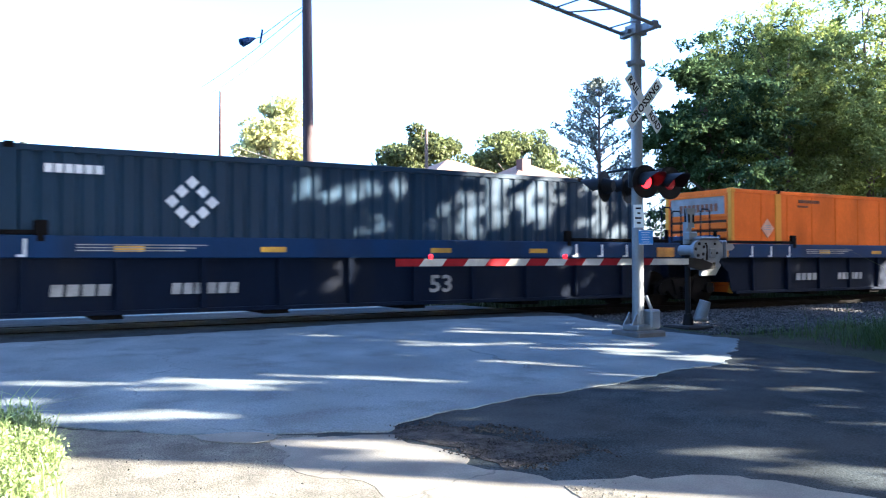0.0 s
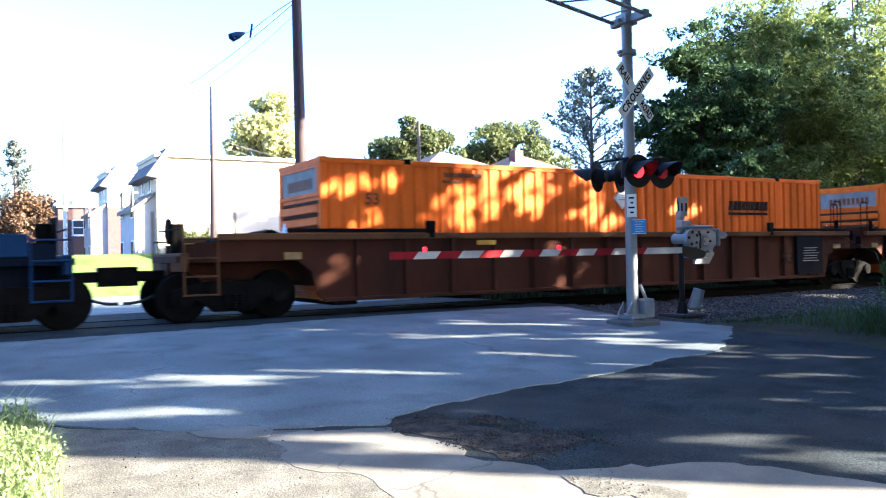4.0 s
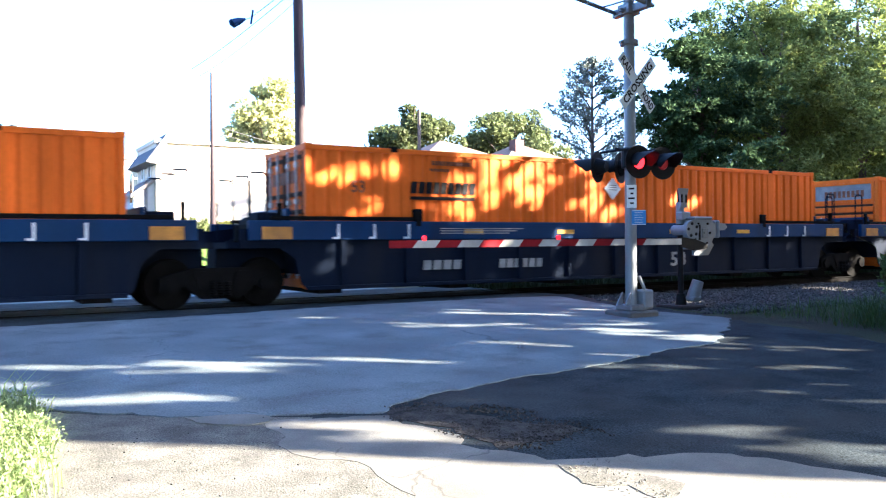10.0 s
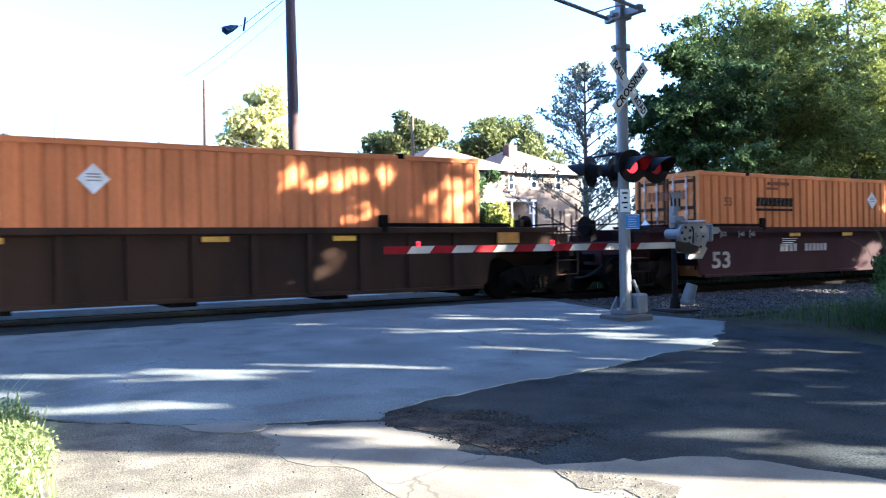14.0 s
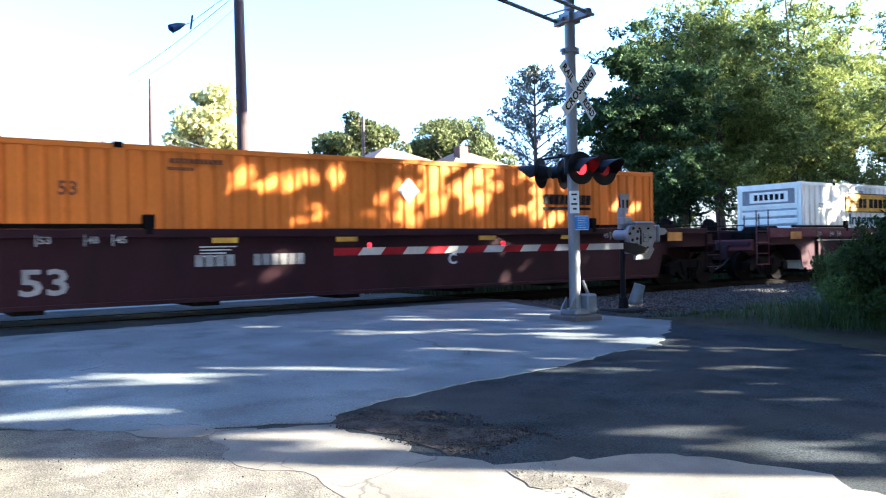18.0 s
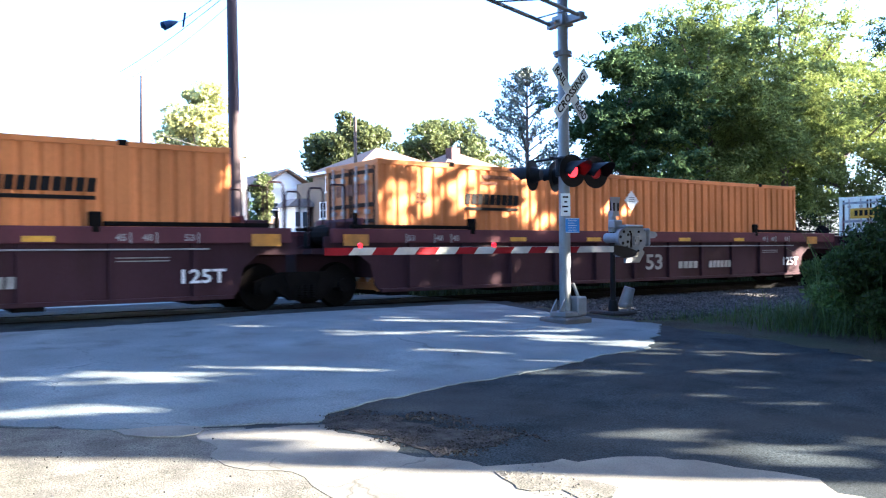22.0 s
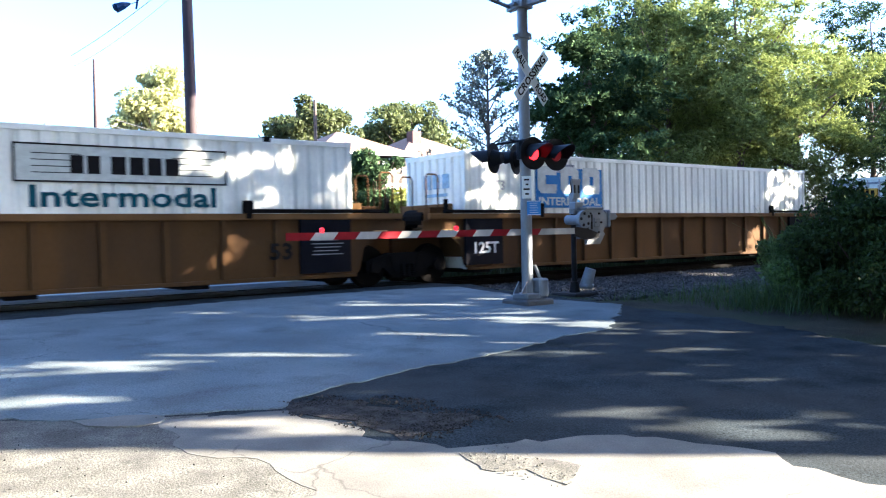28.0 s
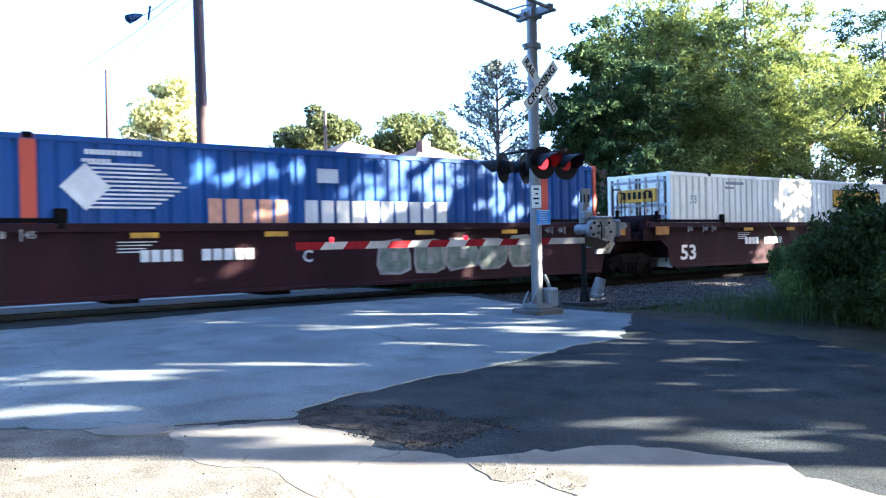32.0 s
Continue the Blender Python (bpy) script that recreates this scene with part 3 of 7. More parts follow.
def stones(name, count, area, size, mat, label, seed, height):
    """Loose stones scattered in an area as one mesh."""
    rng = np.random.default_rng(seed)
    x = rng.uniform(area[0], area[1], count)
    y = rng.uniform(area[2], area[3], count)
    z = np.array([height(a, b) for a, b in zip(x, y)])
    base = np.array([(-1, -1, -0.7), (1, -1, -0.7), (1, 1, -0.7), (-1, 1, -0.7), (-0.7, -0.7, 0.7), (0.7, -0.7, 0.7), (0.7, 0.7, 0.7), (-0.7, 0.7, 0.7)], float)
    faces = np.array([(0, 1, 2, 3), (4, 5, 6, 7), (0, 1, 5, 4), (1, 2, 6, 5), (2, 3, 7, 6), (3, 0, 4, 7)])
    v = base[None] * (size * rng.uniform(0.5, 1.3, (count, 1, 3))) * (1 + rng.uniform(-0.3, 0.3, (count, 8, 3)))
    a = rng.uniform(0, math.tau, count)
    tilt = rng.uniform(-0.5, 0.5, count)
    ca, sa, ct, st = np.cos(a)[:, None], np.sin(a)[:, None], np.cos(tilt)[:, None], np.sin(tilt)[:, None]
    vx, vz = v[..., 0] * ct - v[..., 2] * st, v[..., 0] * st + v[..., 2] * ct
    w = np.stack([vx * ca - v[..., 1] * sa + x[:, None], vx * sa + v[..., 1] * ca + y[:, None], vz + z[:, None]], -1)
    me = bpy.data.meshes.new(name)
    me.from_pydata(w.reshape(-1, 3).tolist(), [], (faces[None] + 8 * np.arange(count)[:, None, None]).reshape(-1, 4).tolist())
    me.materials.append(M[mat])
    return tagged(new(name, me), label, kind="stuff")


def bed(x, y):
    return -0.15 + 0.03 * noise.noise((x * 1.3, y * 1.3, 2))


bm = bmesh.new()
for x0, x1 in ((11.9, 260.0), (-160.0, -3.4)):
    prism(bm, [(9.6, -0.42), (10.6, -0.17), (14.9, -0.185), (17.9, -0.185), (20.5, -0.62)], "x", x0, x1)
single("ballast_bed", bm, "ballast", "grey crushed-stone ballast bed of the track", kind="structure")
stones("ballast", 22000, (11.5, 30.0, 10.2, 17.6), 0.032, "ballast", "loose grey ballast stones along the track", 4, lambda x, y: bed(x, y) - 0.02)
stones("ballast_far", 5000, (30.0, 60.0, 11.0, 17.6), 0.05, "ballast", "loose grey ballast stones along the track", 5, lambda x, y: bed(x, y) - 0.02)
stones("gravel", 40, (0.3, 2.2, 4.0, 6.6), 0.005, "ballast", "loose grit on the worn road", 6, lambda x, y: lie(x, y) + 0.018)


def rubble():
    """Broken asphalt lumps along the ragged edge of the concrete patch."""
    stones("asphalt_rubble", 1700, (3.0, 4.4, 4.7, 6.45), 0.0075, "asphalt_crumb", "loose crumbled asphalt lumps at the broken edge", 16, lambda x, y: lie(x, y) + (0.008 if noise.noise((x * 2.3, y * 2.3, 4)) > -0.05 and 3.55 + 0.3 * (6.1 - y) - 0.55 < x < 4.1 + 0.45 * (6.1 - y) else -0.2))
    stones("pothole_grit", 90, (3.36, 3.9, 3.4, 4.3), 0.006, "asphalt_gravel", "loose tan grit in the pothole", 17, lambda x, y: lie(x, y) + (0.02 if abs(x - 3.63) < 0.2 else -0.2))


rubble()


# ---- the train ----
TRACK_Y = 15.11          # near face of the containers
BOX_L, BOX_W, BOX_H, BOX_Z = 16.15, 2.438, 2.896, 0.30
SILL = 1.65
CACHE = {}


def cached(key, make, mat, smooth=False):
    if (key, mat) not in CACHE:
        bm = bmesh.new()
        make(bm)
        CACHE[key, mat] = mesh_of(key, bm, mat, smooth)
    return CACHE[key, mat]


def corrugated(bm, x0, x1, z0, z1, y, depth, period, inward):
    """A vertically ribbed sheet in the plane x-z."""
    pts, n = [], max(1, round((x1 - x0) / period))
    p = (x1 - x0) / n
    for i in range(n):
        b = x0 + i * p
        pts += [(b, 0), (b + 0.14 * p, 0), (b + 0.30 * p, depth), (b + 0.84 * p, depth)]
    pts.append((x1, 0))
    lo = [bm.verts.new((x, y + inward * (depth - d), z0)) for x, d in pts]
    hi = [bm.verts.new((x, y + inward * (depth - d), z1)) for x, d in pts]
    for i in range(len(pts) - 1):
        bm.faces.new((lo[i], lo[i + 1], hi[i + 1], hi[i]))


def side_near(bm):
    corrugated(bm, 0.12, BOX_L - 0.12, 0.15, BOX_H - 0.11, 0.012, 0.036, 0.322, 1)


def side_far(bm):
    corrugated(bm, 0.12, BOX_L - 0.12, 0.15, BOX_H - 0.11, BOX_W - 0.012, 0.036, 0.322, -1)


def side_flat(bm):
    box(bm, 0.12, BOX_L - 0.12, 0.02, 0.05, 0.15, BOX_H - 0.11)


def door_leaf(bm, y0, y1):
    box(bm, 0.03, 0.07, y0, y1, 0.16, BOX_H - 0.12)
    h = (BOX_H - 0.3) / 5
    for i in range(5):
        z = 0.2 + i * h
        prism(bm, [(0.03, z + 0.06), (0.005, z + 0.12), (0.005, z + h - 0.1), (0.03, z + h - 0.04)], "y", y0 + 0.12, y1 - 0.12)


def front_wall(bm):
    box(bm, 0.04, 0.08, 0.14, BOX_W - 0.14, 0.16, BOX_H - 0.12)


def lock_rod(bm):
    tube(bm, (-0.025, 0, 0.2), (-0.025, 0, BOX_H - 0.1), 0.024, n=8)
    for z in (0.3, 0.95, 1.75, 2.5):
        box(bm, -0.05, 0.03, -0.055, 0.055, z - 0.05, z + 0.05)
    box(bm, -0.06, -0.02, -0.03, 0.42, 1.18, 1.23)


def door_bar(bm, y0, y1, z):
    box(bm, -0.012, 0.032, y0, y1, z, z + 0.09, 0.01)


def word_bars(bm, x, z, w, h, n, slant=0.12):
    """A word that stands as a row of plain bars, one a letter."""
    step = w / n
    for i in range(n):
        a = x - w / 2 + i * step
        b = a + step * 0.78
        k = slant * h
        prism(bm, [(a, z - h / 2), (b, z - h / 2), (b + k, z + h / 2), (a + k, z + h / 2)], "y", -0.006, 0.012)
    return bm


def bars_on(name, x, z, w, h, n, mat, parent, y=0.0, slant=0.0, label=""):
    """The same row, each bar a part of its own."""
    for i in range(n):
        q = x - w / 2 + i * w / n
        b = word_bars(bmesh.new(), q + w / n * 0.5, z, w / n, h, 1, slant)
        part(name, b, mat, parent, label, at=Matrix.Translation((0, y, 0)))


def lozenge(bm, x, z, rx, rz):
    prism(bm, [(x - rx, z), (x, z - rz), (x + rx, z), (x, z + rz)], "y", -0.008, 0.012)


def on_side(name, make, mat, parent, label=""):
    bm = bmesh.new()
    make(bm)
    return part(name, bm, mat, parent, label)


def text_on(body, x, z, size, mat, parent, width=None, y=-0.006, label="", shear=0.0, name="lettering"):
    return part(name, text_mesh(body, size, mat, width, shear=shear), mat, parent, label, at=Matrix.Translation((x, y, z)))


def shipping_container(colour, label, end="front", posts=None, flat=False):
    posts = posts or colour
    c = thing("shipping_container", label, "container", group="containers on the train")
    part("side_panel", cached("side_flat_panel", side_flat, colour) if flat else cached("side_panel", side_near, colour), colour, c)
    if flat:
        for i in range(1, 14):
            part("panel_seam", cached("panel_seam", lambda b: box(b, -0.012, 0.012, 0.008, 0.022, 0.15, BOX_H - 0.11), colour), colour, c, at=Matrix.Translation((0.12 + (BOX_L - 0.24) * i / 14, 0, 0)))
    part("side_panel", cached("side_panel_far", side_far, colour), colour, c)
    part("roof_panel", cached("roof_panel", lambda b: box(b, 0.05, BOX_L - 0.05, 0.05, BOX_W - 0.05, BOX_H - 0.05, BOX_H - 0.02), colour), colour, c)
    part("floor_panel", cached("container_floor", lambda b: box(b, 0.05, BOX_L - 0.05, 0.06, BOX_W - 0.06, 0.05, 0.14), "steel"), "steel", c)
    rail_mesh = cached("top_rail", lambda b: box(b, 0.1, BOX_L - 0.1, 0, 0.07, BOX_H - 0.12, BOX_H - 0.012, 0.008), colour)
    base_mesh = cached("bottom_rail", lambda b: box(b, 0.1, BOX_L - 0.1, 0, 0.06, 0.02, 0.16, 0.008), colour)
    post_mesh = cached("corner_post", lambda b: box(b, 0, 0.13, 0, 0.13, 0.1, BOX_H - 0.1, 0.012), posts)
    mid_mesh = cached("lifting_post", lambda b: box(b, 0, 0.26, 0, 0.06, 0.14, BOX_H - 0.02, 0.01), posts)
    cast_mesh = cached("corner_casting", lambda b: box(b, 0, 0.18, 0, 0.16, 0, 0.12, 0.012), "steel")
    corner_mesh = cached("corner_block", lambda b: box(b, 0, 0.18, 0, 0.16, 0, 0.12, 0.012), posts)
    for y in (-0.002, BOX_W - 0.068):
        part("top_rail", rail_mesh, colour, c, at=Matrix.Translation((0, y, 0)))
        part("bottom_rail", base_mesh, colour, c, at=Matrix.Translation((0, y, 0)))
        for x in (1.86, BOX_L - 2.12):
            part("lifting_post", mid_mesh, posts, c, at=Matrix.Translation((x, y, 0)))
            part("lifting_casting", cast_mesh, "steel", c, at=Matrix.Translation((x + 0.04, y - 0.003 if y < 1 else y - 0.09, BOX_H - 0.1)))
    for x in (0, BOX_L - 0.13):
        for y in (0, BOX_W - 0.13):
            part("corner_post", post_mesh, posts, c, at=Matrix.Translation((x, y, 0)))
    for x in (-0.01, BOX_L - 0.17):
        for y in (-0.008, BOX_W - 0.152):
            for z in (-0.004, BOX_H - 0.115):
                part("corner_casting", corner_mesh, posts, c, at=Matrix.Translation((x, y, z)))
    if end == "doors":
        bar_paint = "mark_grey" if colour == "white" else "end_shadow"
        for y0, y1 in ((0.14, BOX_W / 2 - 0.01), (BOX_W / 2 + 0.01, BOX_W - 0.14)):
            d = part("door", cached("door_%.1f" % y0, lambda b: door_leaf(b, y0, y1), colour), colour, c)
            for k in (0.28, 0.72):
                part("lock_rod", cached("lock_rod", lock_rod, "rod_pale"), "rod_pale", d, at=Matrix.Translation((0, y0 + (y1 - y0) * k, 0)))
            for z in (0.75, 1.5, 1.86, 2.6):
                part("door_bar", cached("door_bar_%.1f_%.2f" % (y0, z), lambda b: door_bar(b, y0 + 0.02, y1 - 0.02, z), bar_paint), bar_paint, d, "darker cross bar")
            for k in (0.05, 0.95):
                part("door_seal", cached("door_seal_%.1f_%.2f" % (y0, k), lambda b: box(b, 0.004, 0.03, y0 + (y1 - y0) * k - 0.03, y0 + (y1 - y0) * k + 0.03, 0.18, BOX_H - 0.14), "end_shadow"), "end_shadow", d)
    elif end == "ribbed":
        def ribs(b):
            corrugated(b, 0.14, BOX_W - 0.14, 0.16, BOX_H - 0.12, 0.0, 0.036, 0.3, 1)
            bmesh.ops.transform(b, matrix=Matrix(((0, 1, 0, 0.02), (1, 0, 0, 0), (0, 0, 1, 0), (0, 0, 0, 1))), verts=b.verts[:])
        part("front_wall", cached("ribbed_front", ribs, colour), colour, c)
    else:
        fw = part("front_wall", cached("front_wall", front_wall, colour), colour, c)
        part("nameboard", cached("nameboard", lambda b: box(b, 0.026, 0.042, 0.24, BOX_W - 0.2, BOX_H - 0.7, BOX_H - 0.2), "end_grey"), "end_grey", fw, "dirty grey upper panel")
        part("panel_rim", cached("panel_rim", lambda b: [box(b, 0.0, 0.042, 0.14, BOX_W - 0.14, BOX_H - 0.2, BOX_H - 0.135), box(b, 0.0, 0.042, 0.14, BOX_W - 0.14, BOX_H - 0.78, BOX_H - 0.7), box(b, 0.0, 0.042, 0.14, 0.24, BOX_H - 0.7, BOX_H - 0.2), box(b, 0.0, 0.042, BOX_W - 0.2, BOX_W - 0.14, BOX_H - 0.7, BOX_H - 0.2)], colour), colour, fw)
        rib = cached("end_rib", lambda b: prism(b, [(0.041, 0), (-0.01, 0.02), (-0.01, 0.17), (0.041, 0.19)], "y", 0.16, BOX_W - 0.16), colour)
        # dark strips between the ribs: shade of the gaps as colour
        rib_shade = "mark_grey" if colour == "white" else "end_shadow"
        slot = cached("end_slot", lambda b: box(b, 0.03, 0.043, 0.2, BOX_W - 0.18, 0.0, 0.07), rib_shade)
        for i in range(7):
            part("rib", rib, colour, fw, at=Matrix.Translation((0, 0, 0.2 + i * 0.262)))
            part("rib_gap", slot, rib_shade, fw, at=Matrix.Translation((-0.004, 0, 0.39 + i * 0.262)))
    for z0, z1, n in ((BOX_H - 0.13, BOX_H - 0.01, "header"), (0.02, 0.17, "end_sill")):
        part(n, cached(n, lambda b: box(b, 0.0, 0.08, 0.13, BOX_W - 0.13, z0, z1), colour), colour, c)
    part("rear_wall", cached("rear_wall", lambda b: box(b, BOX_L - 0.09, BOX_L - 0.03, 0.1, BOX_W - 0.1, 0.1, BOX_H - 0.05), colour), colour, c)
    if colour == "navy":
        return c
    # small stencils
    ink = "mark_white" if colour == "blue" else "mark_grey" if colour == "white" else "mark_faint"
    if colour != "blue" and not flat:
        text_on("53", 1.15, 2.05, 0.34, ink, c)
    bars_on("stencil", 3.4, 2.62, 1.0, 0.09, 11, ink, c)
    bars_on("stencil", 3.1, 2.47, 0.5, 0.06, 6, ink, c)
    return c


def orange_box(colour, label, logo, end, diamond=8.1, flat=False, posts=None):
    c = shipping_container(colour, label, end, flat=flat, posts=posts)
    lz = 2.47 if flat else 2.08
    bars_on("logo_mark", logo, lz, 1.66, 0.25, 9, "mark_black", c, slant=0.12)
    on_side("logo_underline", lambda b: box(b, logo - 0.84, logo + 0.8, -0.006, 0.012, lz - 0.26, lz - 0.19), "mark_black", c)
    dz = 1.8 if flat else 2.2
    on_side("placard", lambda b: lozenge(b, diamond, dz, 0.27, 0.27), "mark_orange" if flat else "mark_white", c, "pale orange diamond placard" if flat else "white diamond placard")
    for z in (dz - 0.04, dz + 0.02, dz + 0.07):
        on_side("placard_bar", lambda b: box(b, diamond - 0.12, diamond + 0.12, -0.012, -0.009, z, z + 0.025), "mark_dim", c)
    for i in range(9):
        part("end_logo", cached("end_logo_%s" % end, lambda b: box(b, 0.018, 0.03, 0, 0.11, 2.28, 2.5) if end == "front" else box(b, -0.004, 0.006, 0, 0.11, 2.14, 2.4), "mark_faint"), "mark_faint", c, at=Matrix.Translation((0, 0.5 + i * 0.16, 0)))
    part("end_placard", prism(bmesh.new(), [(1.75, 1.42), (1.97, 1.64), (2.19, 1.42), (1.97, 1.2)], "x", -0.06, -0.05), "mark_white", c, "white diamond placard")
    return c


def white_box(label, sign_x, end, sign="mark_yellow", name_mat="mark_teal"):
    c = shipping_container("white", label, end)
    board = on_side("sign_board", lambda b: box(b, sign_x - 1.85, sign_x + 1.85, -0.004, 0.012, 1.92, 2.54), sign, c, "framed rectangular sign")

    def frame_of(b):
        for z in (1.9, 2.54):
            box(b, sign_x - 1.88, sign_x + 1.88, -0.012, -0.004, z, z + 0.03)
        for x in (-1.88, 1.85):
            box(b, sign_x + x, sign_x + x + 0.03, -0.012, -0.004, 1.9, 2.57)
        for k in (-1, 1):
            for i in range(4):
                box(b, sign_x + k * 1.2 - 0.4, sign_x + k * 1.2 + 0.4, -0.008, -0.004, 2.06 + i * 0.11, 2.075 + i * 0.11)
    on_side("sign_border", frame_of, "mark_black", board)
    on_side("logo_mark", lambda b: box(b, sign_x - 1.08, sign_x + 1.1, -0.007, -0.003, 2.0, 2.46), sign, board)
    for k, kw, kn in ((-0.7, 0.56, 2), (0.36, 1.3, 4)):
        for i in range(kn):
            q = sign_x + k - kw / 2 + i * kw / kn
            on_side("logo_bar", lambda b: box(b, q, q + kw / kn * 0.78, -0.014, -0.004, 2.06, 2.38), "mark_black", board)
    text_on("Intermodal", sign_x, 1.64, 0.52, name_mat, c, width=3.3)
    bm = bmesh.new()
    front = end == "front"
    box(bm, 0.012 if front else -0.056, 0.022, 0.5, 1.95, 2.26 if front else 2.02, 2.62 if front else 2.42)
    es = part("end_sign", bm, "white" if front else sign, c)
    for i in range(6):
        part("end_logo", box(bmesh.new(), 0.004 if front else -0.064, 0.013, 0.64 + i * 0.2, 0.77 + i * 0.2, 2.34 if front else 2.12, 2.54 if front else 2.34), "mark_black", es)
    return c


# ---- well cars ----
def wheelset(bm):
    tube(bm, (0, -0.82, 0), (0, 0.82, 0), 0.09, n=12)
    for k in (-1, 1):
        tube(bm, (0, k * 0.68, 0), (0, k * 0.82, 0), 0.46, 0.45, n=32)
        tube(bm, (0, k * 0.665, 0), (0, k * 0.69, 0), 0.49, n=32)
        tube(bm, (0, k * 0.82, 0), (0, k * 0.86, 0), 0.16, n=16)
        tube(bm, (0, k * 0.86, 0), (0, k * 1.06, 0), 0.11, n=12)
        box(bm, -0.03, 0.03, k * 0.825 - 0.006, k * 0.825 + 0.006, 0.2, 0.38)


def truck_frame(bm):
    """A cast side frame with its window, arch bars and journal boxes."""
    pts = [(-1.12, 0.34), (-1.12, 0.58), (-0.9, 0.66), (-0.5, 0.76), (0.5, 0.76), (0.9, 0.66), (1.12, 0.58), (1.12, 0.34), (0.98, 0.34), (0.66, 0.42), (0.36, 0.18), (-0.36, 0.18), (-0.66, 0.42), (-0.98, 0.34)]
    prism(bm, pts, "y", -0.07, 0.07)
    for k in (-1, 1):
        tube(bm, (k * 0.889, -0.13, 0.46), (k * 0.889, 0.05, 0.46), 0.15, 0.13, n=12)
        prism(bm, [(k * 0.5, 0.7), (k * 0.3, 0.7), (k * 0.2, 0.3), (k * 0.36, 0.3)], "y", -0.1, 0.1)


def truck_spring(bm):
    rings = [[bm.verts.new(((0.062 if j % 2 else 0.046) * math.cos(i * math.tau / 8), (0.062 if j % 2 else 0.046) * math.sin(i * math.tau / 8), 0.22 + j * 0.024)) for i in range(8)] for j in range(13)]
    for a, b in zip(rings, rings[1:]):
        for i in range(8):
            bm.faces.new((a[i], a[(i + 1) % 8], b[(i + 1) % 8], b[i]))


WHEELS = []


def add_truck(car, x):
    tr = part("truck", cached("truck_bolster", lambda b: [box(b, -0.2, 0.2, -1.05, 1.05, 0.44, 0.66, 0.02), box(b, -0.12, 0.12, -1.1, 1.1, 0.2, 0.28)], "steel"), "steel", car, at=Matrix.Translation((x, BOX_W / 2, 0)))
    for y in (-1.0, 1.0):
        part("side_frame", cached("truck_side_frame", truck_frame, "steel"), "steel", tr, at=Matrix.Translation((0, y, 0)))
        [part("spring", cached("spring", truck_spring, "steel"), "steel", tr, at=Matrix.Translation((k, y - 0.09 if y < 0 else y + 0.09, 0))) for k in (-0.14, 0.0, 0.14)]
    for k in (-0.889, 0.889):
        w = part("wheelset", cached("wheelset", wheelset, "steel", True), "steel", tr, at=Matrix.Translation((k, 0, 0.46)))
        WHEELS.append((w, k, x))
    return tr


KINDS = {  # top chord, plate, post, chord depth, posts a side
    "blue": ("car_blue", "car_navy", "car_navy", 0.38, 11),
    "tan": ("car_tan_light", "car_tan", "car_tan", 0.13, 14),
    "rust": ("car_rust_light", "car_rust", "car_rust", 0.13, 14),
    "brown": ("car_brown", "car_brown", "car_brown", 0.13, 14),
    "smooth": ("car_maroon", "car_maroon", "car_maroon", 0.16, 0),
    "maroon": ("car_maroon_light", "car_maroon_grey", "car_maroon_grey", 0.30, 11),
}


def well_side(bm, left, right):
    """The side plate, cut away in an arch over the trucks."""
    z0, z1 = 0.3, SILL - 0.05
    pts = [(0.0, z0), (BOX_L, z0), (BOX_L + 0.12, z0 + 0.12), (BOX_L + 0.24, 0.9), (BOX_L + 0.55, 1.12), (BOX_L + right, 1.12), (BOX_L + right, z1 - 0.12),
           (BOX_L + 0.2, z1), (-0.2, z1), (-left, z1 - 0.12), (-left, 1.12), (-0.55, 1.12), (-0.24, 0.9), (-0.12, z0 + 0.12)]
    prism(bm, pts, "y", 0.0, 0.03)


def end_deck(bm, n, far):
    """The platform over a truck with its centre sill; n: -1 or 1 for the way it points."""
    w = BOX_W
    x1 = n * far
    box(bm, 0, x1, 0.1, w - 0.1, 1.12, 1.24)
    box(bm, 0, x1 * 1.0, w / 2 - 0.35, w / 2 + 0.35, 0.68, 1.12, 0.02)
    box(bm, 0, n * 0.12, 0.06, w - 0.06, 0.6, SILL - 0.02)
    for y in (0.5, w - 0.5):
        prism(bm, [(0, SILL - 0.02), (n * 1.1, 1.24), (0, 1.24)], "y", y - 0.03, y + 0.03)


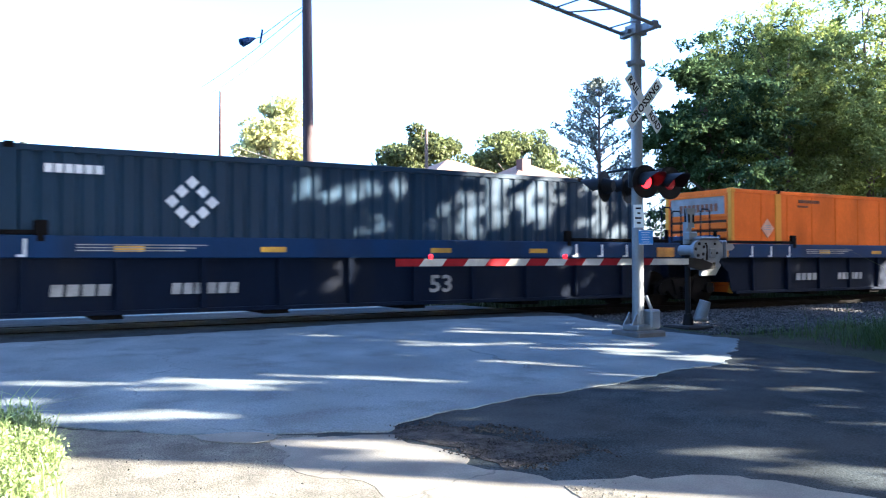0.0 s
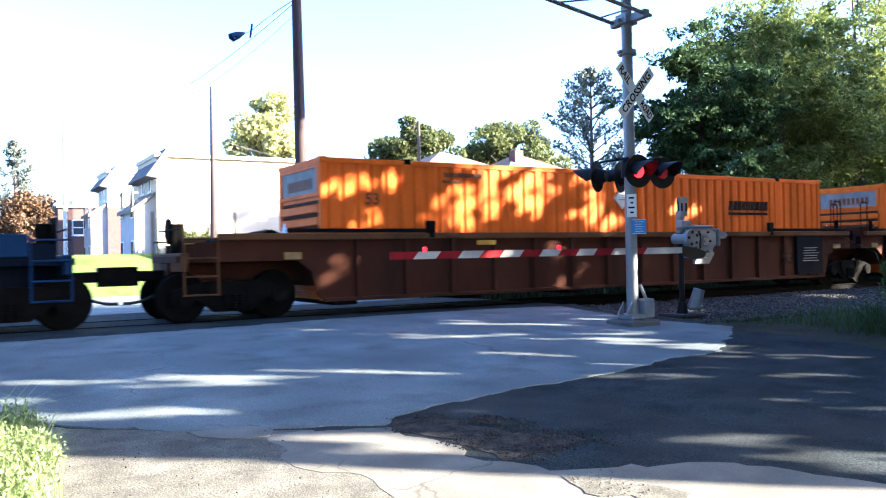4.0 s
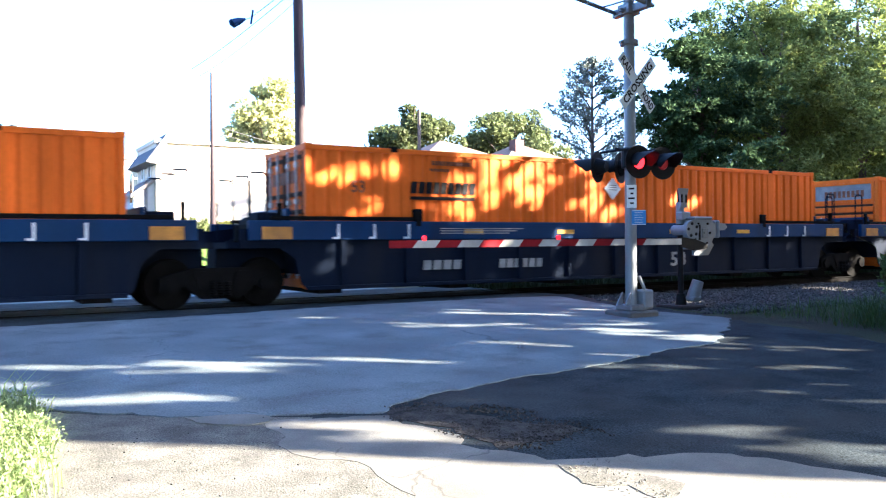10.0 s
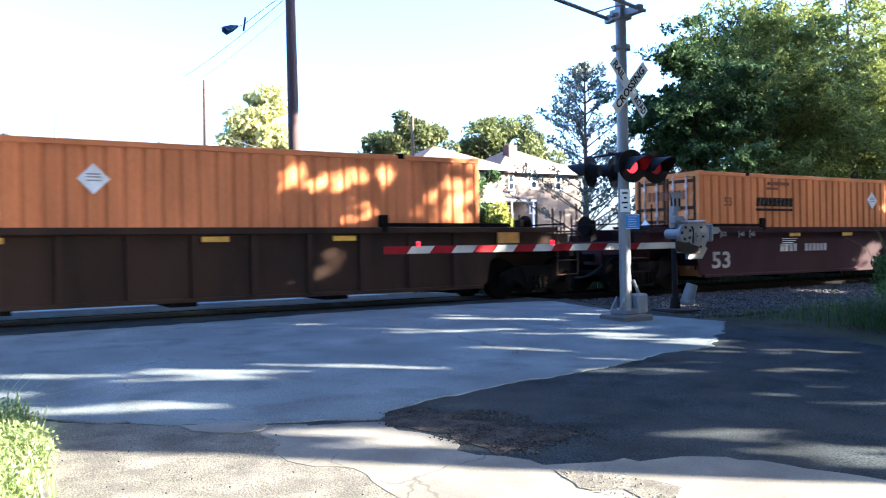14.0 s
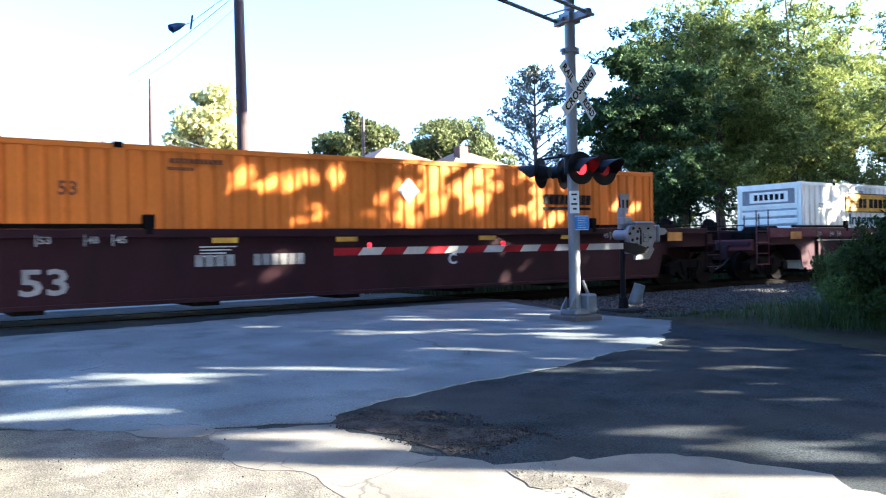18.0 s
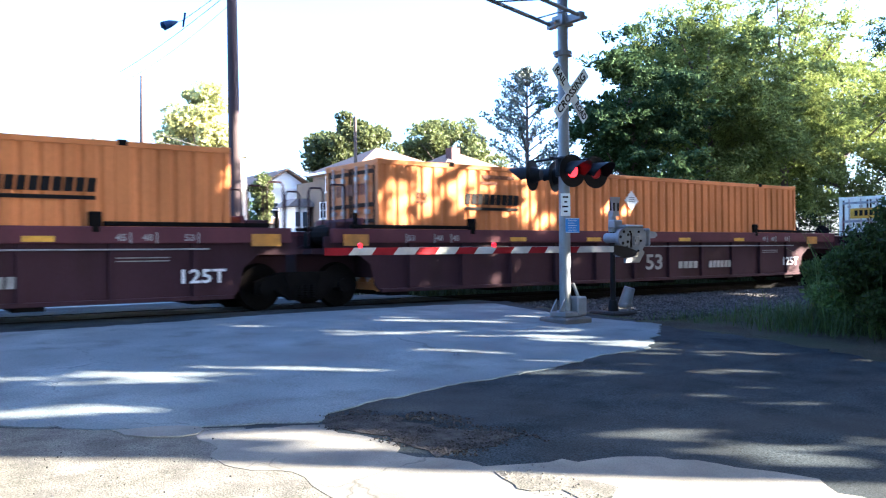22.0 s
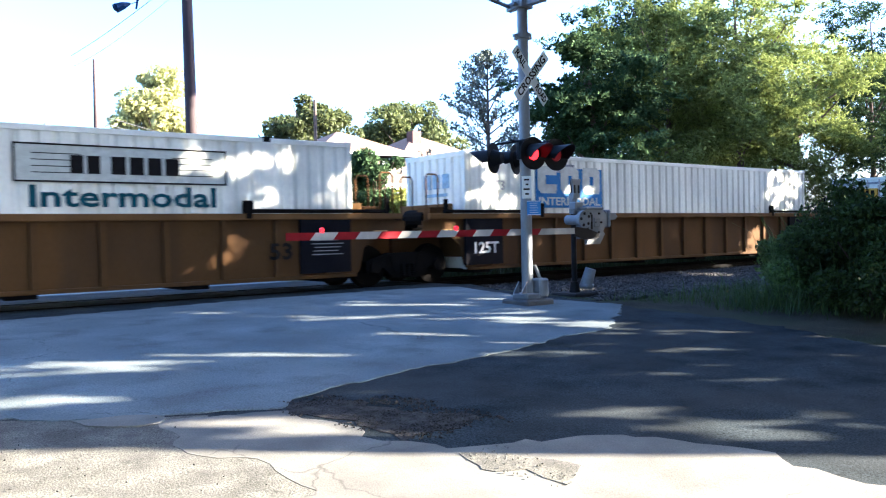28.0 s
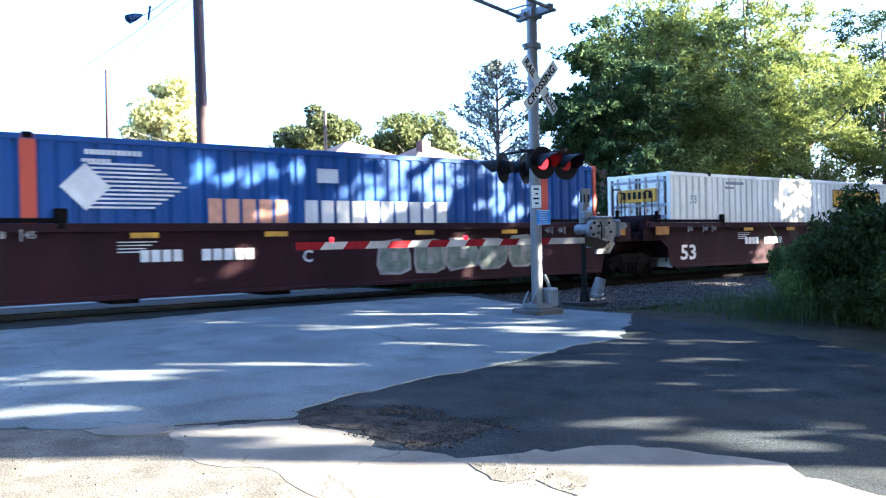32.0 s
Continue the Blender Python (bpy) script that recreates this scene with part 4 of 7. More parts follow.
def well_car(kind, left, right, label):
    """One platform of an articulated set. left, right: 'truck' or 'bare' (shared truck) or 'coupler'."""
    chord, plate, post, depth, count = KINDS[kind]
    reach = {"truck": 1.6, "bare": 1.6, "coupler": 2.75}
    car = thing("well_car", label, "freight car", group="well cars of the train")
    rl, rr = reach[left], reach[right]
    key = f"{rl}_{rr}"
    for y, f in ((-0.06, -1), (BOX_W + 0.03, 1)):
        s = part("side_plate", cached("well_side_" + key, lambda b: well_side(b, rl - 0.25, rr - 0.25), plate), plate, car, at=Matrix.Translation((0, y, 0)))
        oy = -0.17 if f < 0 else BOX_W + 0.05
        part("top_chord", cached(f"top_chord_{depth}_{key}", lambda b: [box(b, -rl * 0.75, BOX_L + rr * 0.75, 0, 0.11, SILL - depth, SILL, 0.012)], chord), chord, car, at=Matrix.Translation((0, oy, 0)))
        part("bottom_chord", cached("bottom_chord", lambda b: box(b, 0.0, BOX_L, 0, 0.1, 0.28, 0.36, 0.01), plate), plate, car, at=Matrix.Translation((0, oy + 0.04, 0)))
        pm = cached(f"side_post_{depth}", lambda b: prism(b, [(0, 0.36), (0.11, 0.36), (0.11, SILL - depth), (0, SILL - depth)], "y", 0.0, 0.085), post) if count else None
        for i in range(count):
            x = 0.7 + (BOX_L - 1.5) * i / (count - 1)
            part("side_post", pm, post, car, at=Matrix.Translation((x, oy + (0.025 if f < 0 else 0.0), 0)))
        if kind in ("maroon",):
            part("grab_rail", cached("grab_rail", lambda b: tube(b, (0.5, 0, 1.24), (BOX_L - 0.5, 0, 1.24), 0.014, n=6), "mark_dim"), "mark_dim", car, at=Matrix.Translation((0, oy - 0.03 if f < 0 else oy + 0.14, 0)))
        # raised plates at both ends of the well, with the container guides
        for x0, x1 in ((-0.75, 2.35), (BOX_L - 2.35, BOX_L + 0.75)):
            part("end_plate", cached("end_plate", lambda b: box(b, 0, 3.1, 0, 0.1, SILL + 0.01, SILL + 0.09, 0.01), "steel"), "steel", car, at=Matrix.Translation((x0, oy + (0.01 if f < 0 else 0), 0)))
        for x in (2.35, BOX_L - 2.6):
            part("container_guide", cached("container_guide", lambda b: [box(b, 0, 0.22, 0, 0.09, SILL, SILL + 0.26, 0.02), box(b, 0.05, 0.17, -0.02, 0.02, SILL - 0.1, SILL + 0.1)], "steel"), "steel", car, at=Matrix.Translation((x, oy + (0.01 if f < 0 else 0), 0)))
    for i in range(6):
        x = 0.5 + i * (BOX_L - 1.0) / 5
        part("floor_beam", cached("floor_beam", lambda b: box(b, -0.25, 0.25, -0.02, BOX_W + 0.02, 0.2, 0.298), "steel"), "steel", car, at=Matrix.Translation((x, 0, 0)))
    for n, side, x in ((-1, left, 0.0), (1, right, BOX_L)):
        far = 1.55 if side != "coupler" else 2.8
        part("end_platform", cached(f"end_platform_{n}_{far}", lambda b: end_deck(b, n, far), plate), plate, car, at=Matrix.Translation((x, 0, 0)))
        if side == "coupler":
            coupler_end(car, n, x, chord)
        else:
            part("end_equipment", cached("end_equipment", lambda b: [tube(b, (0, 0.5, 1.55), (0, 1.3, 1.55), 0.22, n=14), box(b, -0.2, 0.2, 1.4, 1.75, 1.24, 1.62, 0.03), box(b, -0.3, 0.3, 0.2, 0.3, 1.24, 1.5), box(b, 0.22, 0.3, 0.1, 0.18, 1.24, 2.0)], "steel"), "steel", car, at=Matrix.Translation((x + n * 0.75, 0, 0)))
            part("end_bulkhead", cached("end_bulkhead", lambda b: box(b, -0.05, 0.05, 0.15, BOX_W - 0.15, 1.28, 1.9, 0.02), chord), chord, car, at=Matrix.Translation((x + n * 0.3, 0, 0)))
            part("deck_box", cached("deck_box", lambda b: box(b, -0.24, 0.24, 0.0, 0.5, 1.3, 1.82, 0.02), post), post, car, at=Matrix.Translation((x + n * 0.66, 0.25, 0)))
            for gy in (0.08, 1.1, 2.3):
                part("grab_iron", cached("grab_iron", lambda b: pipe(b, [(0, 0, 1.3), (0, 0, 2.5), (0.05, 0, 2.58), (0.3, 0, 2.58), (0.35, 0, 2.5), (0.35, 0, 1.3)], 0.022, 6), post), post, car, at=Matrix.Translation((x + n * 0.95 - 0.17, gy, 0)))
        if side == "truck":
            add_truck(car, -1.66)
        if side == "coupler":
            add_truck(car, x + n * 1.75)
    for x in (-0.95, BOX_L + 0.35):
        if kind in ("tan", "rust"):
            on_side("yellow_label", lambda b: box(b, x + 0.15, x + 0.5, -0.075, -0.055, 1.14, 1.28), "mark_gold", car, "small dull yellow label")
            continue
        on_side("yellow_plate", lambda b: box(b, x, x + 0.6, -0.19, -0.17, SILL - 0.36, SILL - 0.12), "plate_orange", car, "orange reflective plate")
    for x in (3.6, 6.2, 9.9, 12.5):
        if kind not in ("tan", "rust") or x == 3.6:
            on_side("reflector", lambda b: box(b, x, x + 0.5, -0.178, -0.16, SILL - 0.27, SILL - 0.17), "mark_yellow", car)
    return car


def coupler_end(car, n, x, chord):
    """Coupler, air hose, ladder, hand brake and end rails."""
    w = BOX_W
    part("coupler", cached(f"coupler_{n}", lambda b: [box(b, n * 2.6, n * 3.35, w / 2 - 0.09, w / 2 + 0.09, 0.78, 0.98, 0.02), prism(b, [(n * 3.3, 0.7), (n * 3.66, 0.7), (n * 3.66, 1.06), (n * 3.3, 1.06)], "y", w / 2 - 0.17, w / 2 + 0.12), box(b, n * 3.4, n * 3.6, w / 2 + 0.1, w / 2 + 0.2, 0.72, 1.04, 0.03)], "steel"), "steel", car, at=Matrix.Translation((x, 0, 0)))
    hose = [(n * (2.7 + 0.13 * i), w / 2 - 0.35, 0.72 - 0.34 * math.sin(math.pi * min(1, i / 7) * 0.55)) for i in range(8)]
    part("air_hose", cached(f"air_hose_{n}", lambda b: pipe(b, hose, 0.03, 8), "rubber"), "rubber", car, at=Matrix.Translation((x, 0, 0)))

    def ladder(b):
        for k in (2.1, 2.72):
            tube(b, (n * k, 0, 0.5), (n * k, 0, 2.2 if k > 2.5 else 1.7), 0.022, n=6)
        for z in (0.52, 0.86, 1.2, 1.55):
            tube(b, (n * 2.1, 0, z), (n * 2.72, 0, z), 0.018, n=6)
    for y in (-0.14, w + 0.14):
        part("ladder", cached(f"ladder_{n}", ladder, chord), chord, car, at=Matrix.Translation((x, y, 0)))

    def rails(b):
        for y in (0.3, w - 0.3):
            tube(b, (n * 2.7, y, 1.2), (n * 2.7, y, 2.05), 0.02, n=6)
        tube(b, (n * 2.7, 0.3, 1.75), (n * 2.7, w - 0.3, 1.75), 0.018, n=6)
    part("hand_rail", cached(f"hand_rail_{n}", rails, "steel"), "steel", car, at=Matrix.Translation((x, 0, 0)))
    for q in (1.7, 2.2):
        part("grab_post", cached(f"grab_post_{n}_{q}", lambda b: tube(b, (n * q, 0.12, 1.2), (n * q, 0.12, 2.25 if q < 2 else 2.1), 0.022, n=6), "steel"), "steel", car, at=Matrix.Translation((x, 0, 0)))
    for nm, mk in (("air_reservoir", lambda b: tube(b, (n * 0.9, 0.4, 1.5), (n * 0.9, 1.5, 1.5), 0.24, n=14)), ("valve_box", lambda b: box(b, n * 1.5, n * 2.0, 0.5, 1.3, 1.24, 1.55, 0.03)),
                   ("brake_wheel", lambda b: tube(b, (n * 2.55, w / 2 + 0.5, 1.75), (n * 2.62, w / 2 + 0.5, 1.75), 0.26, n=18)), ("brake_stand", lambda b: box(b, n * 2.3, n * 2.55, w / 2 + 0.35, w / 2 + 0.65, 1.24, 1.9, 0.02))):
        part(nm, cached(f"{nm}_{n}", mk, "steel"), "steel", car, at=Matrix.Translation((x, 0, 0)))
    part("end_beam", cached(f"end_beam_{n}", lambda b: box(b, n * 2.6, n * 2.75, 0.02, w - 0.02, 0.95, 1.3, 0.02), chord), chord, car, at=Matrix.Translation((x, 0, 0)))


def length_marks(car):
    """The stencilled container lengths on the sill, with a tick at each."""
    for body, x in (("53", 0.6), ("48", 1.36), ("45", 1.82)):
        for q, k in ((x, 1), (BOX_L - x - 0.1, -1)):
            on_side("length_tick", lambda b: box(b, q, q + 0.025, -0.18, -0.166, SILL - 0.3, SILL - 0.1), "mark_dim", car)
            text_on(body, q + 0.15 * k, SILL - 0.2, 0.17, "mark_dim", car, width=0.19, y=-0.172, name="length_mark")


def car_marks(car, kind, at=0.0, bare_end=False, mid=False, flip=False, late_set=False, tag=False, size=True, gold=False):
    y = -0.09 if kind in ("blue", "maroon", "tan", "rust", "brown") else -0.075
    if kind == "blue":
        if at:
            text_on("53", at, 0.7, 0.5, "mark_dim", car, y=y, width=0.55)
        for ox, ow, on in ((3.1, 1.0, 4), (5.2, 1.25, 6)):
            bars_on("owner_mark", ox, 0.72, ow, 0.2, on, "mark_dim", car, y - 0.01, 0.1)
        for x in (0.6, 1.4, 2.2, BOX_L - 0.7, BOX_L - 1.5, BOX_L - 2.3):
            on_side("bracket_mark", lambda b: [box(b, x, x + 0.05, -0.182, -0.168, SILL - 0.36, SILL - 0.06), box(b, x - 0.1, x + 0.05, -0.182, -0.168, SILL - 0.36, SILL - 0.32)], "mark_white", car)
        for i in range(3):
            on_side("stencil", lambda b: box(b, 3.0, 5.2 - 0.2 * i, -0.18, -0.168, SILL - 0.16 - 0.05 * i, SILL - 0.14 - 0.05 * i), "mark_dim", car)
    if kind in ("tan", "rust", "brown"):
        for x0 in (-0.12, BOX_L - 1.35):
            if kind in ("tan", "rust") and not (bare_end and x0 < 1):
                pl = on_side("capacity_panel", lambda b: box(b, x0, x0 + 1.2, -0.152, -0.07, 0.4, SILL - 0.13), "car_dark", car, "dark capacity panel")
                if x0 < 1:
                    text_on("125T", x0 + 0.62, 0.8, 0.38, "mark_white", pl, width=0.78, y=-0.157)
                for i in range(6 if x0 > 1 else 0):
                    on_side("stencil", lambda b: box(b, x0 + 0.25 + 0.03 * (i % 3), x0 + 1.0 - 0.06 * (i * 2 % 3), -0.156, -0.15, 0.78 + 0.075 * i, 0.8 + 0.075 * i), "mark_dim", pl)
        if kind in ("tan", "rust"):
            text_on("53", 14.35, 0.86, 0.46, "mark_black", car, y=-0.15, width=0.5)
        if mid:
            rng = random.Random(3)
            for k in range(6):      # a quick looping scrawl that spells nothing
                q = 12.9 + k * 0.15
                pts = [(q + 0.13 * math.sin(2.1 * j + k) * (0.5 + rng.random() * 0.5), -0.115, 0.62 + 0.075 * j + 0.03 * rng.random()) for j in range(8)]
                part("graffiti", pipe(bmesh.new(), pts, 0.018, 5), "mark_cyan", car, "light blue graffiti stroke")
    if kind == "smooth":
        for ox, ow, on in ((4.2, 0.8, 4), (5.5, 1.1, 5)) if late_set else ((3.7, 0.8, 4), (5.0, 1.1, 6)) if not gold else ((11.2, 1.9, 14),):
            bars_on("owner_mark", ox, 1.05, ow, 0.22 if not gold else 0.1, on, "mark_white" if late_set else "mark_dim", car, y - 0.004, 0.0)
        if size:
            text_on("53", 0.75, 0.72, 0.62, "mark_white" if late_set else "mark_dim", car, y=y, width=0.75)
        if gold:
            bars_on("logo_mark", 7.7, 0.95, 2.9, 0.46, 4, "mark_gold", car, y - 0.004, 0.5, "slanted faded gold bar")
            on_side("logo_underline", lambda b: prism(b, [(5.9, 0.58), (9.0, 0.62), (9.0, 0.66), (5.9, 0.64)], "y", y - 0.006, y + 0.01), "mark_gold", car)
        if tag:
            graffiti(car, y)
        text_on("C" if mid else "B", 7.2 if late_set else 9.2, 0.95, 0.34, "mark_white", car, y=y)
        length_marks(car)
        for i in range(4):
            on_side("stencil", lambda b: box(b, 3.4, 4.1 - 0.1 * i, -0.08, -0.068, 1.3 - 0.06 * i, 1.32 - 0.06 * i), "mark_white", car)
    if kind == "maroon":
        length_marks(car)
        text_on("53", 8.9 if not mid else 2.65, 0.78, 0.58, "mark_dim", car, y=y - 0.02, width=0.7)
        for i in range(2):
            on_side("stencil", lambda b: box(b, BOX_L - 2.2, BOX_L - 1.2, -0.08, -0.068, 1.02 + 0.06 * i, 1.04 + 0.06 * i), "mark_dim", car)
        text_on("125T", BOX_L - 0.62, 0.72, 0.36, "mark_white", car, y=-0.152, width=0.85)
        for ox, ow, on in (((10.4, 0.9, 4), (11.9, 1.1, 6)) if flip or mid else ((2.4, 0.9, 4), (3.9, 1.1, 6))):
            bars_on("owner_mark", ox, 0.7, ow, 0.2, on, "mark_dim", car, y - 0.01, 0.1)


def graffiti(car, y):
    """Five sprawling block letters, grey-green with a pale rim, that spell nothing."""
    rng = random.Random(4)
    for i in range(5):
        x0 = 8.9 + i * 0.98
        pts = []
        for k in range(9):
            a = math.tau * k / 9
            r = rng.uniform(0.8, 1.1)
            pts.append((x0 + 0.45 + 0.52 * r * math.copysign(abs(math.cos(a)) ** 0.6, math.cos(a)), 0.92 + 0.42 * r * math.copysign(abs(math.sin(a)) ** 0.6, math.sin(a))))
        g = part("graffiti_rim", prism(bmesh.new(), pts, "y", y - 0.004, y + 0.01), "mark_dim", car, "pale graffiti outline")
        c = (x0 + 0.45, 0.92)
        part("graffiti_fill", prism(bmesh.new(), [(c[0] + (p[0] - c[0]) * 0.86, c[1] + (p[1] - c[1]) * 0.84) for p in pts], "y", y - 0.008, y - 0.003), "mark_green", g, "grey-green graffiti fill")
        part("graffiti_slit", box(bmesh.new(), c[0] - 0.06, c[0] + 0.1, y - 0.011, y - 0.007, 0.8 - 0.1 * (i % 2), 1.0 + 0.1 * (i % 3)), "mark_dim", g)


def travelled(t):
    u = t / 10
    return 137.378 * u - 0.8553 * u ** 2 + 0.5314 * u ** 3 - 0.1006 * u ** 4


TRAIN = []   # (thing, offset along the train, height)


def put_train():
    oranges = "corrugated container in a well car, "
    plan = [  # offset, car kind, left end, right end, container
        (-1.40, "blue", "coupler", "bare"), (18.10, "blue", "truck", "bare"), (37.62, "blue", "truck", "coupler"),
        (61.07, "rust", "coupler", "bare"), (80.52, "rust", "truck", "bare"), (99.95, "rust", "truck", "coupler"),
        (123.36, "blue", "coupler", "bare"), (142.86, "blue", "truck", "bare"), (162.36, "blue", "truck", "coupler"),
        (185.77, "brown", "coupler", "coupler"),
        (209.12, "smooth", "coupler", "bare"), (228.62, "smooth", "truck", "bare"), (248.07, "smooth", "truck", "coupler"),
        (271.48, "maroon", "coupler", "bare"), (290.98, "maroon", "truck", "bare"), (310.44, "maroon", "truck", "coupler"),
        (333.80, "smooth", "coupler", "coupler"),
        (357.2, "tan", "coupler", "bare"), (376.65, "tan", "truck", "bare"), (396.0, "tan", "truck", "coupler"),
        (419.2, "smooth", "coupler", "bare"), (438.5, "smooth", "truck", "bare"), (457.92, "smooth", "truck", "coupler"),
    ]
    names = {"rust": "rust-brown well car with ribbed grimy sides", "blue": "dark blue well car with a ribbed grimy side", "tan": "rusty tan well car with ribbed sides", "brown": "dirty brown ribbed well car",
             "smooth": "smooth-sided dark maroon well car with white stencils", "maroon": "maroon well car with ribbed side and pale sill"}
    for i, (s, kind, left, right) in enumerate(plan):
        car = well_car(kind, left, right, names[kind])
        car_marks(car, kind, {0: 10.2, 1: 11.8, 6: 10.3, 7: 10.3, 8: 10.3}.get(i, 0.0), left == "coupler", mid=i in (4, 14, 21, 12), flip=i in (1, 7, 15), late_set=i >= 16, tag=i == 21, size=i != 16, gold=i == 11)
        TRAIN.append((car, s, 0.0))
    mk = [
        navy_box(),
        orange_box("orange", "bright orange smooth-panelled container in a blue well car", 12.4, "front", 1.5, flat=True, posts="mark_yellow_post"),
        orange_box("orange", "bright orange " + oranges + "ribbed front end", 12.9, "front"),
        orange_box("orange", "bright orange " + oranges + "white end placard", 12.9, "front"),
        orange_box("orange", "bright orange " + oranges + "ribbed end wall", 12.9, "front"),
        orange_box("orange", "bright orange " + oranges + "double doors", 3.2, "doors"),
        orange_box("orange", "orange " + oranges + "ribbed end wall", 12.9, "front"),
        orange_box("orange", "orange " + oranges + "barred double doors", 3.2, "doors"),
        orange_box("orange", "orange " + oranges + "ribbed end wall", 12.9, "front"),
        orange_box("orange_b", "faded orange container in a brown well car, doors on one end", 3.2, "doors"),
        orange_box("tan_orange", "pale tan-orange container with barred doors in a maroon well car", 3.2, "doors"),
        orange_box("amber", "amber orange corrugated container in a smooth maroon well car", 12.9, "front"),
        orange_box("amber", "weathered orange container with ribbed end in a maroon well car", 12.9, "front"),
        white_box("white corrugated container with a yellow sign and dark lettering", 4.55, "front"),
        orange_box("tan_orange", "pale orange corrugated container in a maroon ribbed well car", 12.9, "front"),
        orange_box("tan_orange", "pale orange corrugated container with barred doors", 3.2, "doors"),
        white_box("white corrugated container with yellow sign and rusty doors", 11.6, "doors"),
        rail_box("white container with bold blue logo shapes and lettering", False),
        white_box("white corrugated container with faded grey sign in a tan well car", 11.4, "front", sign="mark_pale"),
        rail_box("white container with a dark blue logo panel, tan well car", True),
        white_box("white corrugated container with yellow sign in a maroon well car", 11.6, "doors"),
        blue_box(),
        white_box("white corrugated container with yellow panel on its doors", 11.6, "doors"),
    ]
    for c, (s, *_r) in zip(mk, plan):
        TRAIN.append((c, s, BOX_Z))


def navy_box():
    c = shipping_container("navy", "dark navy blue corrugated container with a white diamond logo", "front")

    def logo(b):
        for k in range(8):
            a = math.pi / 4 * k
            d = 0.36 if k % 2 == 0 else 0.27
            cx, cz = 4.97 + d * math.cos(a), 2.0 + d * math.sin(a)
            prism(b, [(cx - 0.12, cz), (cx, cz - 0.12), (cx + 0.12, cz), (cx, cz + 0.12)], "y", -0.008, 0.012)
    on_side("logo_shape", logo, "mark_white", c, "white ring of diamonds")
    bars_on("number_mark", 3.0, 2.5, 0.95, 0.15, 6, "mark_white", c)
    bars_on("number_mark", 0.4, 2.72, 0.3, 0.14, 2, "mark_white", c)
    return c


def rail_box(label, panel):
    c = shipping_container("white", label, "ribbed")
    ink = "mark_blue"
    x, w = (3.7, 2.6) if panel else (3.75, 2.8)
    if panel:
        on_side("logo_panel", lambda b: box(b, x - w / 2, x + w / 2, -0.004, 0.012, 1.5, 2.56), ink, c, "dark blue panel")
        ink = "mark_pale"
    for i in range(3):
        a, u = x - w * 0.47 + i * w * 0.33, w * 0.27
        on_side("logo_shape", lambda b: prism(b, [(a + 0.12, 1.88), (a + u - 0.04, 1.88), (a + u, 1.98), (a + u, 2.5), (a + u - 0.12, 2.6), (a + 0.04, 2.6), (a, 2.48), (a, 2.0)], "y", -0.012, -0.004), ink, c, "bold plain shape")
        on_side("logo_slit", lambda b: box(b, a + u * 0.42, a + u * (1.0 if i == 0 else 0.62), -0.016, -0.012, 2.12, 2.36), "white" if not panel else "mark_blue", c)
    for i in range(3):
        part("end_logo", box(bmesh.new(), 0.008, 0.016, 0.62 + i * 0.38, 0.9 + i * 0.38, 2.0, 2.36), "end_blue", c, "faded pale blue end mark")
    part("end_logo", box(bmesh.new(), 0.008, 0.016, 0.7, 1.6, 1.8, 1.88), "end_blue", c)
    text_on("INTERMODAL", x, 1.66, 0.3, "mark_navy" if not panel else ink, c, width=w * 0.92, y=-0.009)
    return c


def blue_box():
    c = shipping_container("blue", "bright blue corrugated container with red posts and white stripes", "front", posts="red_post")
    on_side("logo_shape", lambda b: lozenge(b, 2.9, 2.0, 0.42, 0.42), "mark_white", c, "white diamond")
    on_side("striped_logo", lambda b: [prism(b, [(2.95 + 0.05 * i if i < 5 else 2.95 + 0.05 * (10 - i), 1.62 + i * 0.078), (4.1 + 0.12 * min(i, 10 - i), 1.62 + i * 0.078), (4.1 + 0.12 * min(i, 10 - i), 1.655 + i * 0.078), (2.95 + 0.05 * min(i, 10 - i), 1.655 + i * 0.078)], "y", -0.006, 0.012) for i in range(11)], "mark_white", c)
    bars_on("name_mark", 6.0, 1.58, 1.75, 0.5, 5, "mark_orange", c, label="pale orange bar")
    bars_on("name_mark", 9.1, 1.58, 3.8, 0.5, 10, "mark_white", c, label="white bar")
    text_on("53", 1.05, 2.2, 0.4, "mark_white", c)
    on_side("placard", lambda b: box(b, 0.85, 1.25, -0.006, 0.012, 1.55, 1.85), "mark_white", c)
    on_side("placard", lambda b: box(b, 7.5, 8.0, -0.006, 0.012, 2.2, 2.5), "mark_white", c)
    bm = bmesh.new()
    for y in (0.9, 1.2):
        box(bm, -0.06, 0.02, y, y + 0.18, 2.0, 2.4)
    box(bm, -0.05, 0.02, 0.9, 1.4, 1.5, 1.8)
    part("end_stencil", bm, "mark_white", c)
    return c


M["mark_yellow_post"] = paint("yellow_orange_post", (0.66, 0.28, 0.03), amount=0.15)
M["mark_navy"] = material("dark_navy_marking", (0.012, 0.03, 0.08), vary=0.15)
M["end_blue"] = material("faded_blue_end_mark", (0.3, 0.42, 0.5), vary=0.3)
M["plate_orange"] = material("orange_plate", (0.5, 0.22, 0.02), vary=0.2, dirt=(0.14, 0.07, 0.03), dirt_amount=0.6)
M["mark_faint"] = material("faint_brown_stencil", (0.16, 0.045, 0.008), vary=0.4, scale=6)
# brown of door bars and seals; between end ribs it stands for shade
M["end_shadow"] = material("bar_brown_and_gap_shade", (0.05, 0.03, 0.02), rough=0.9, spec=0.05, vary=0.3)
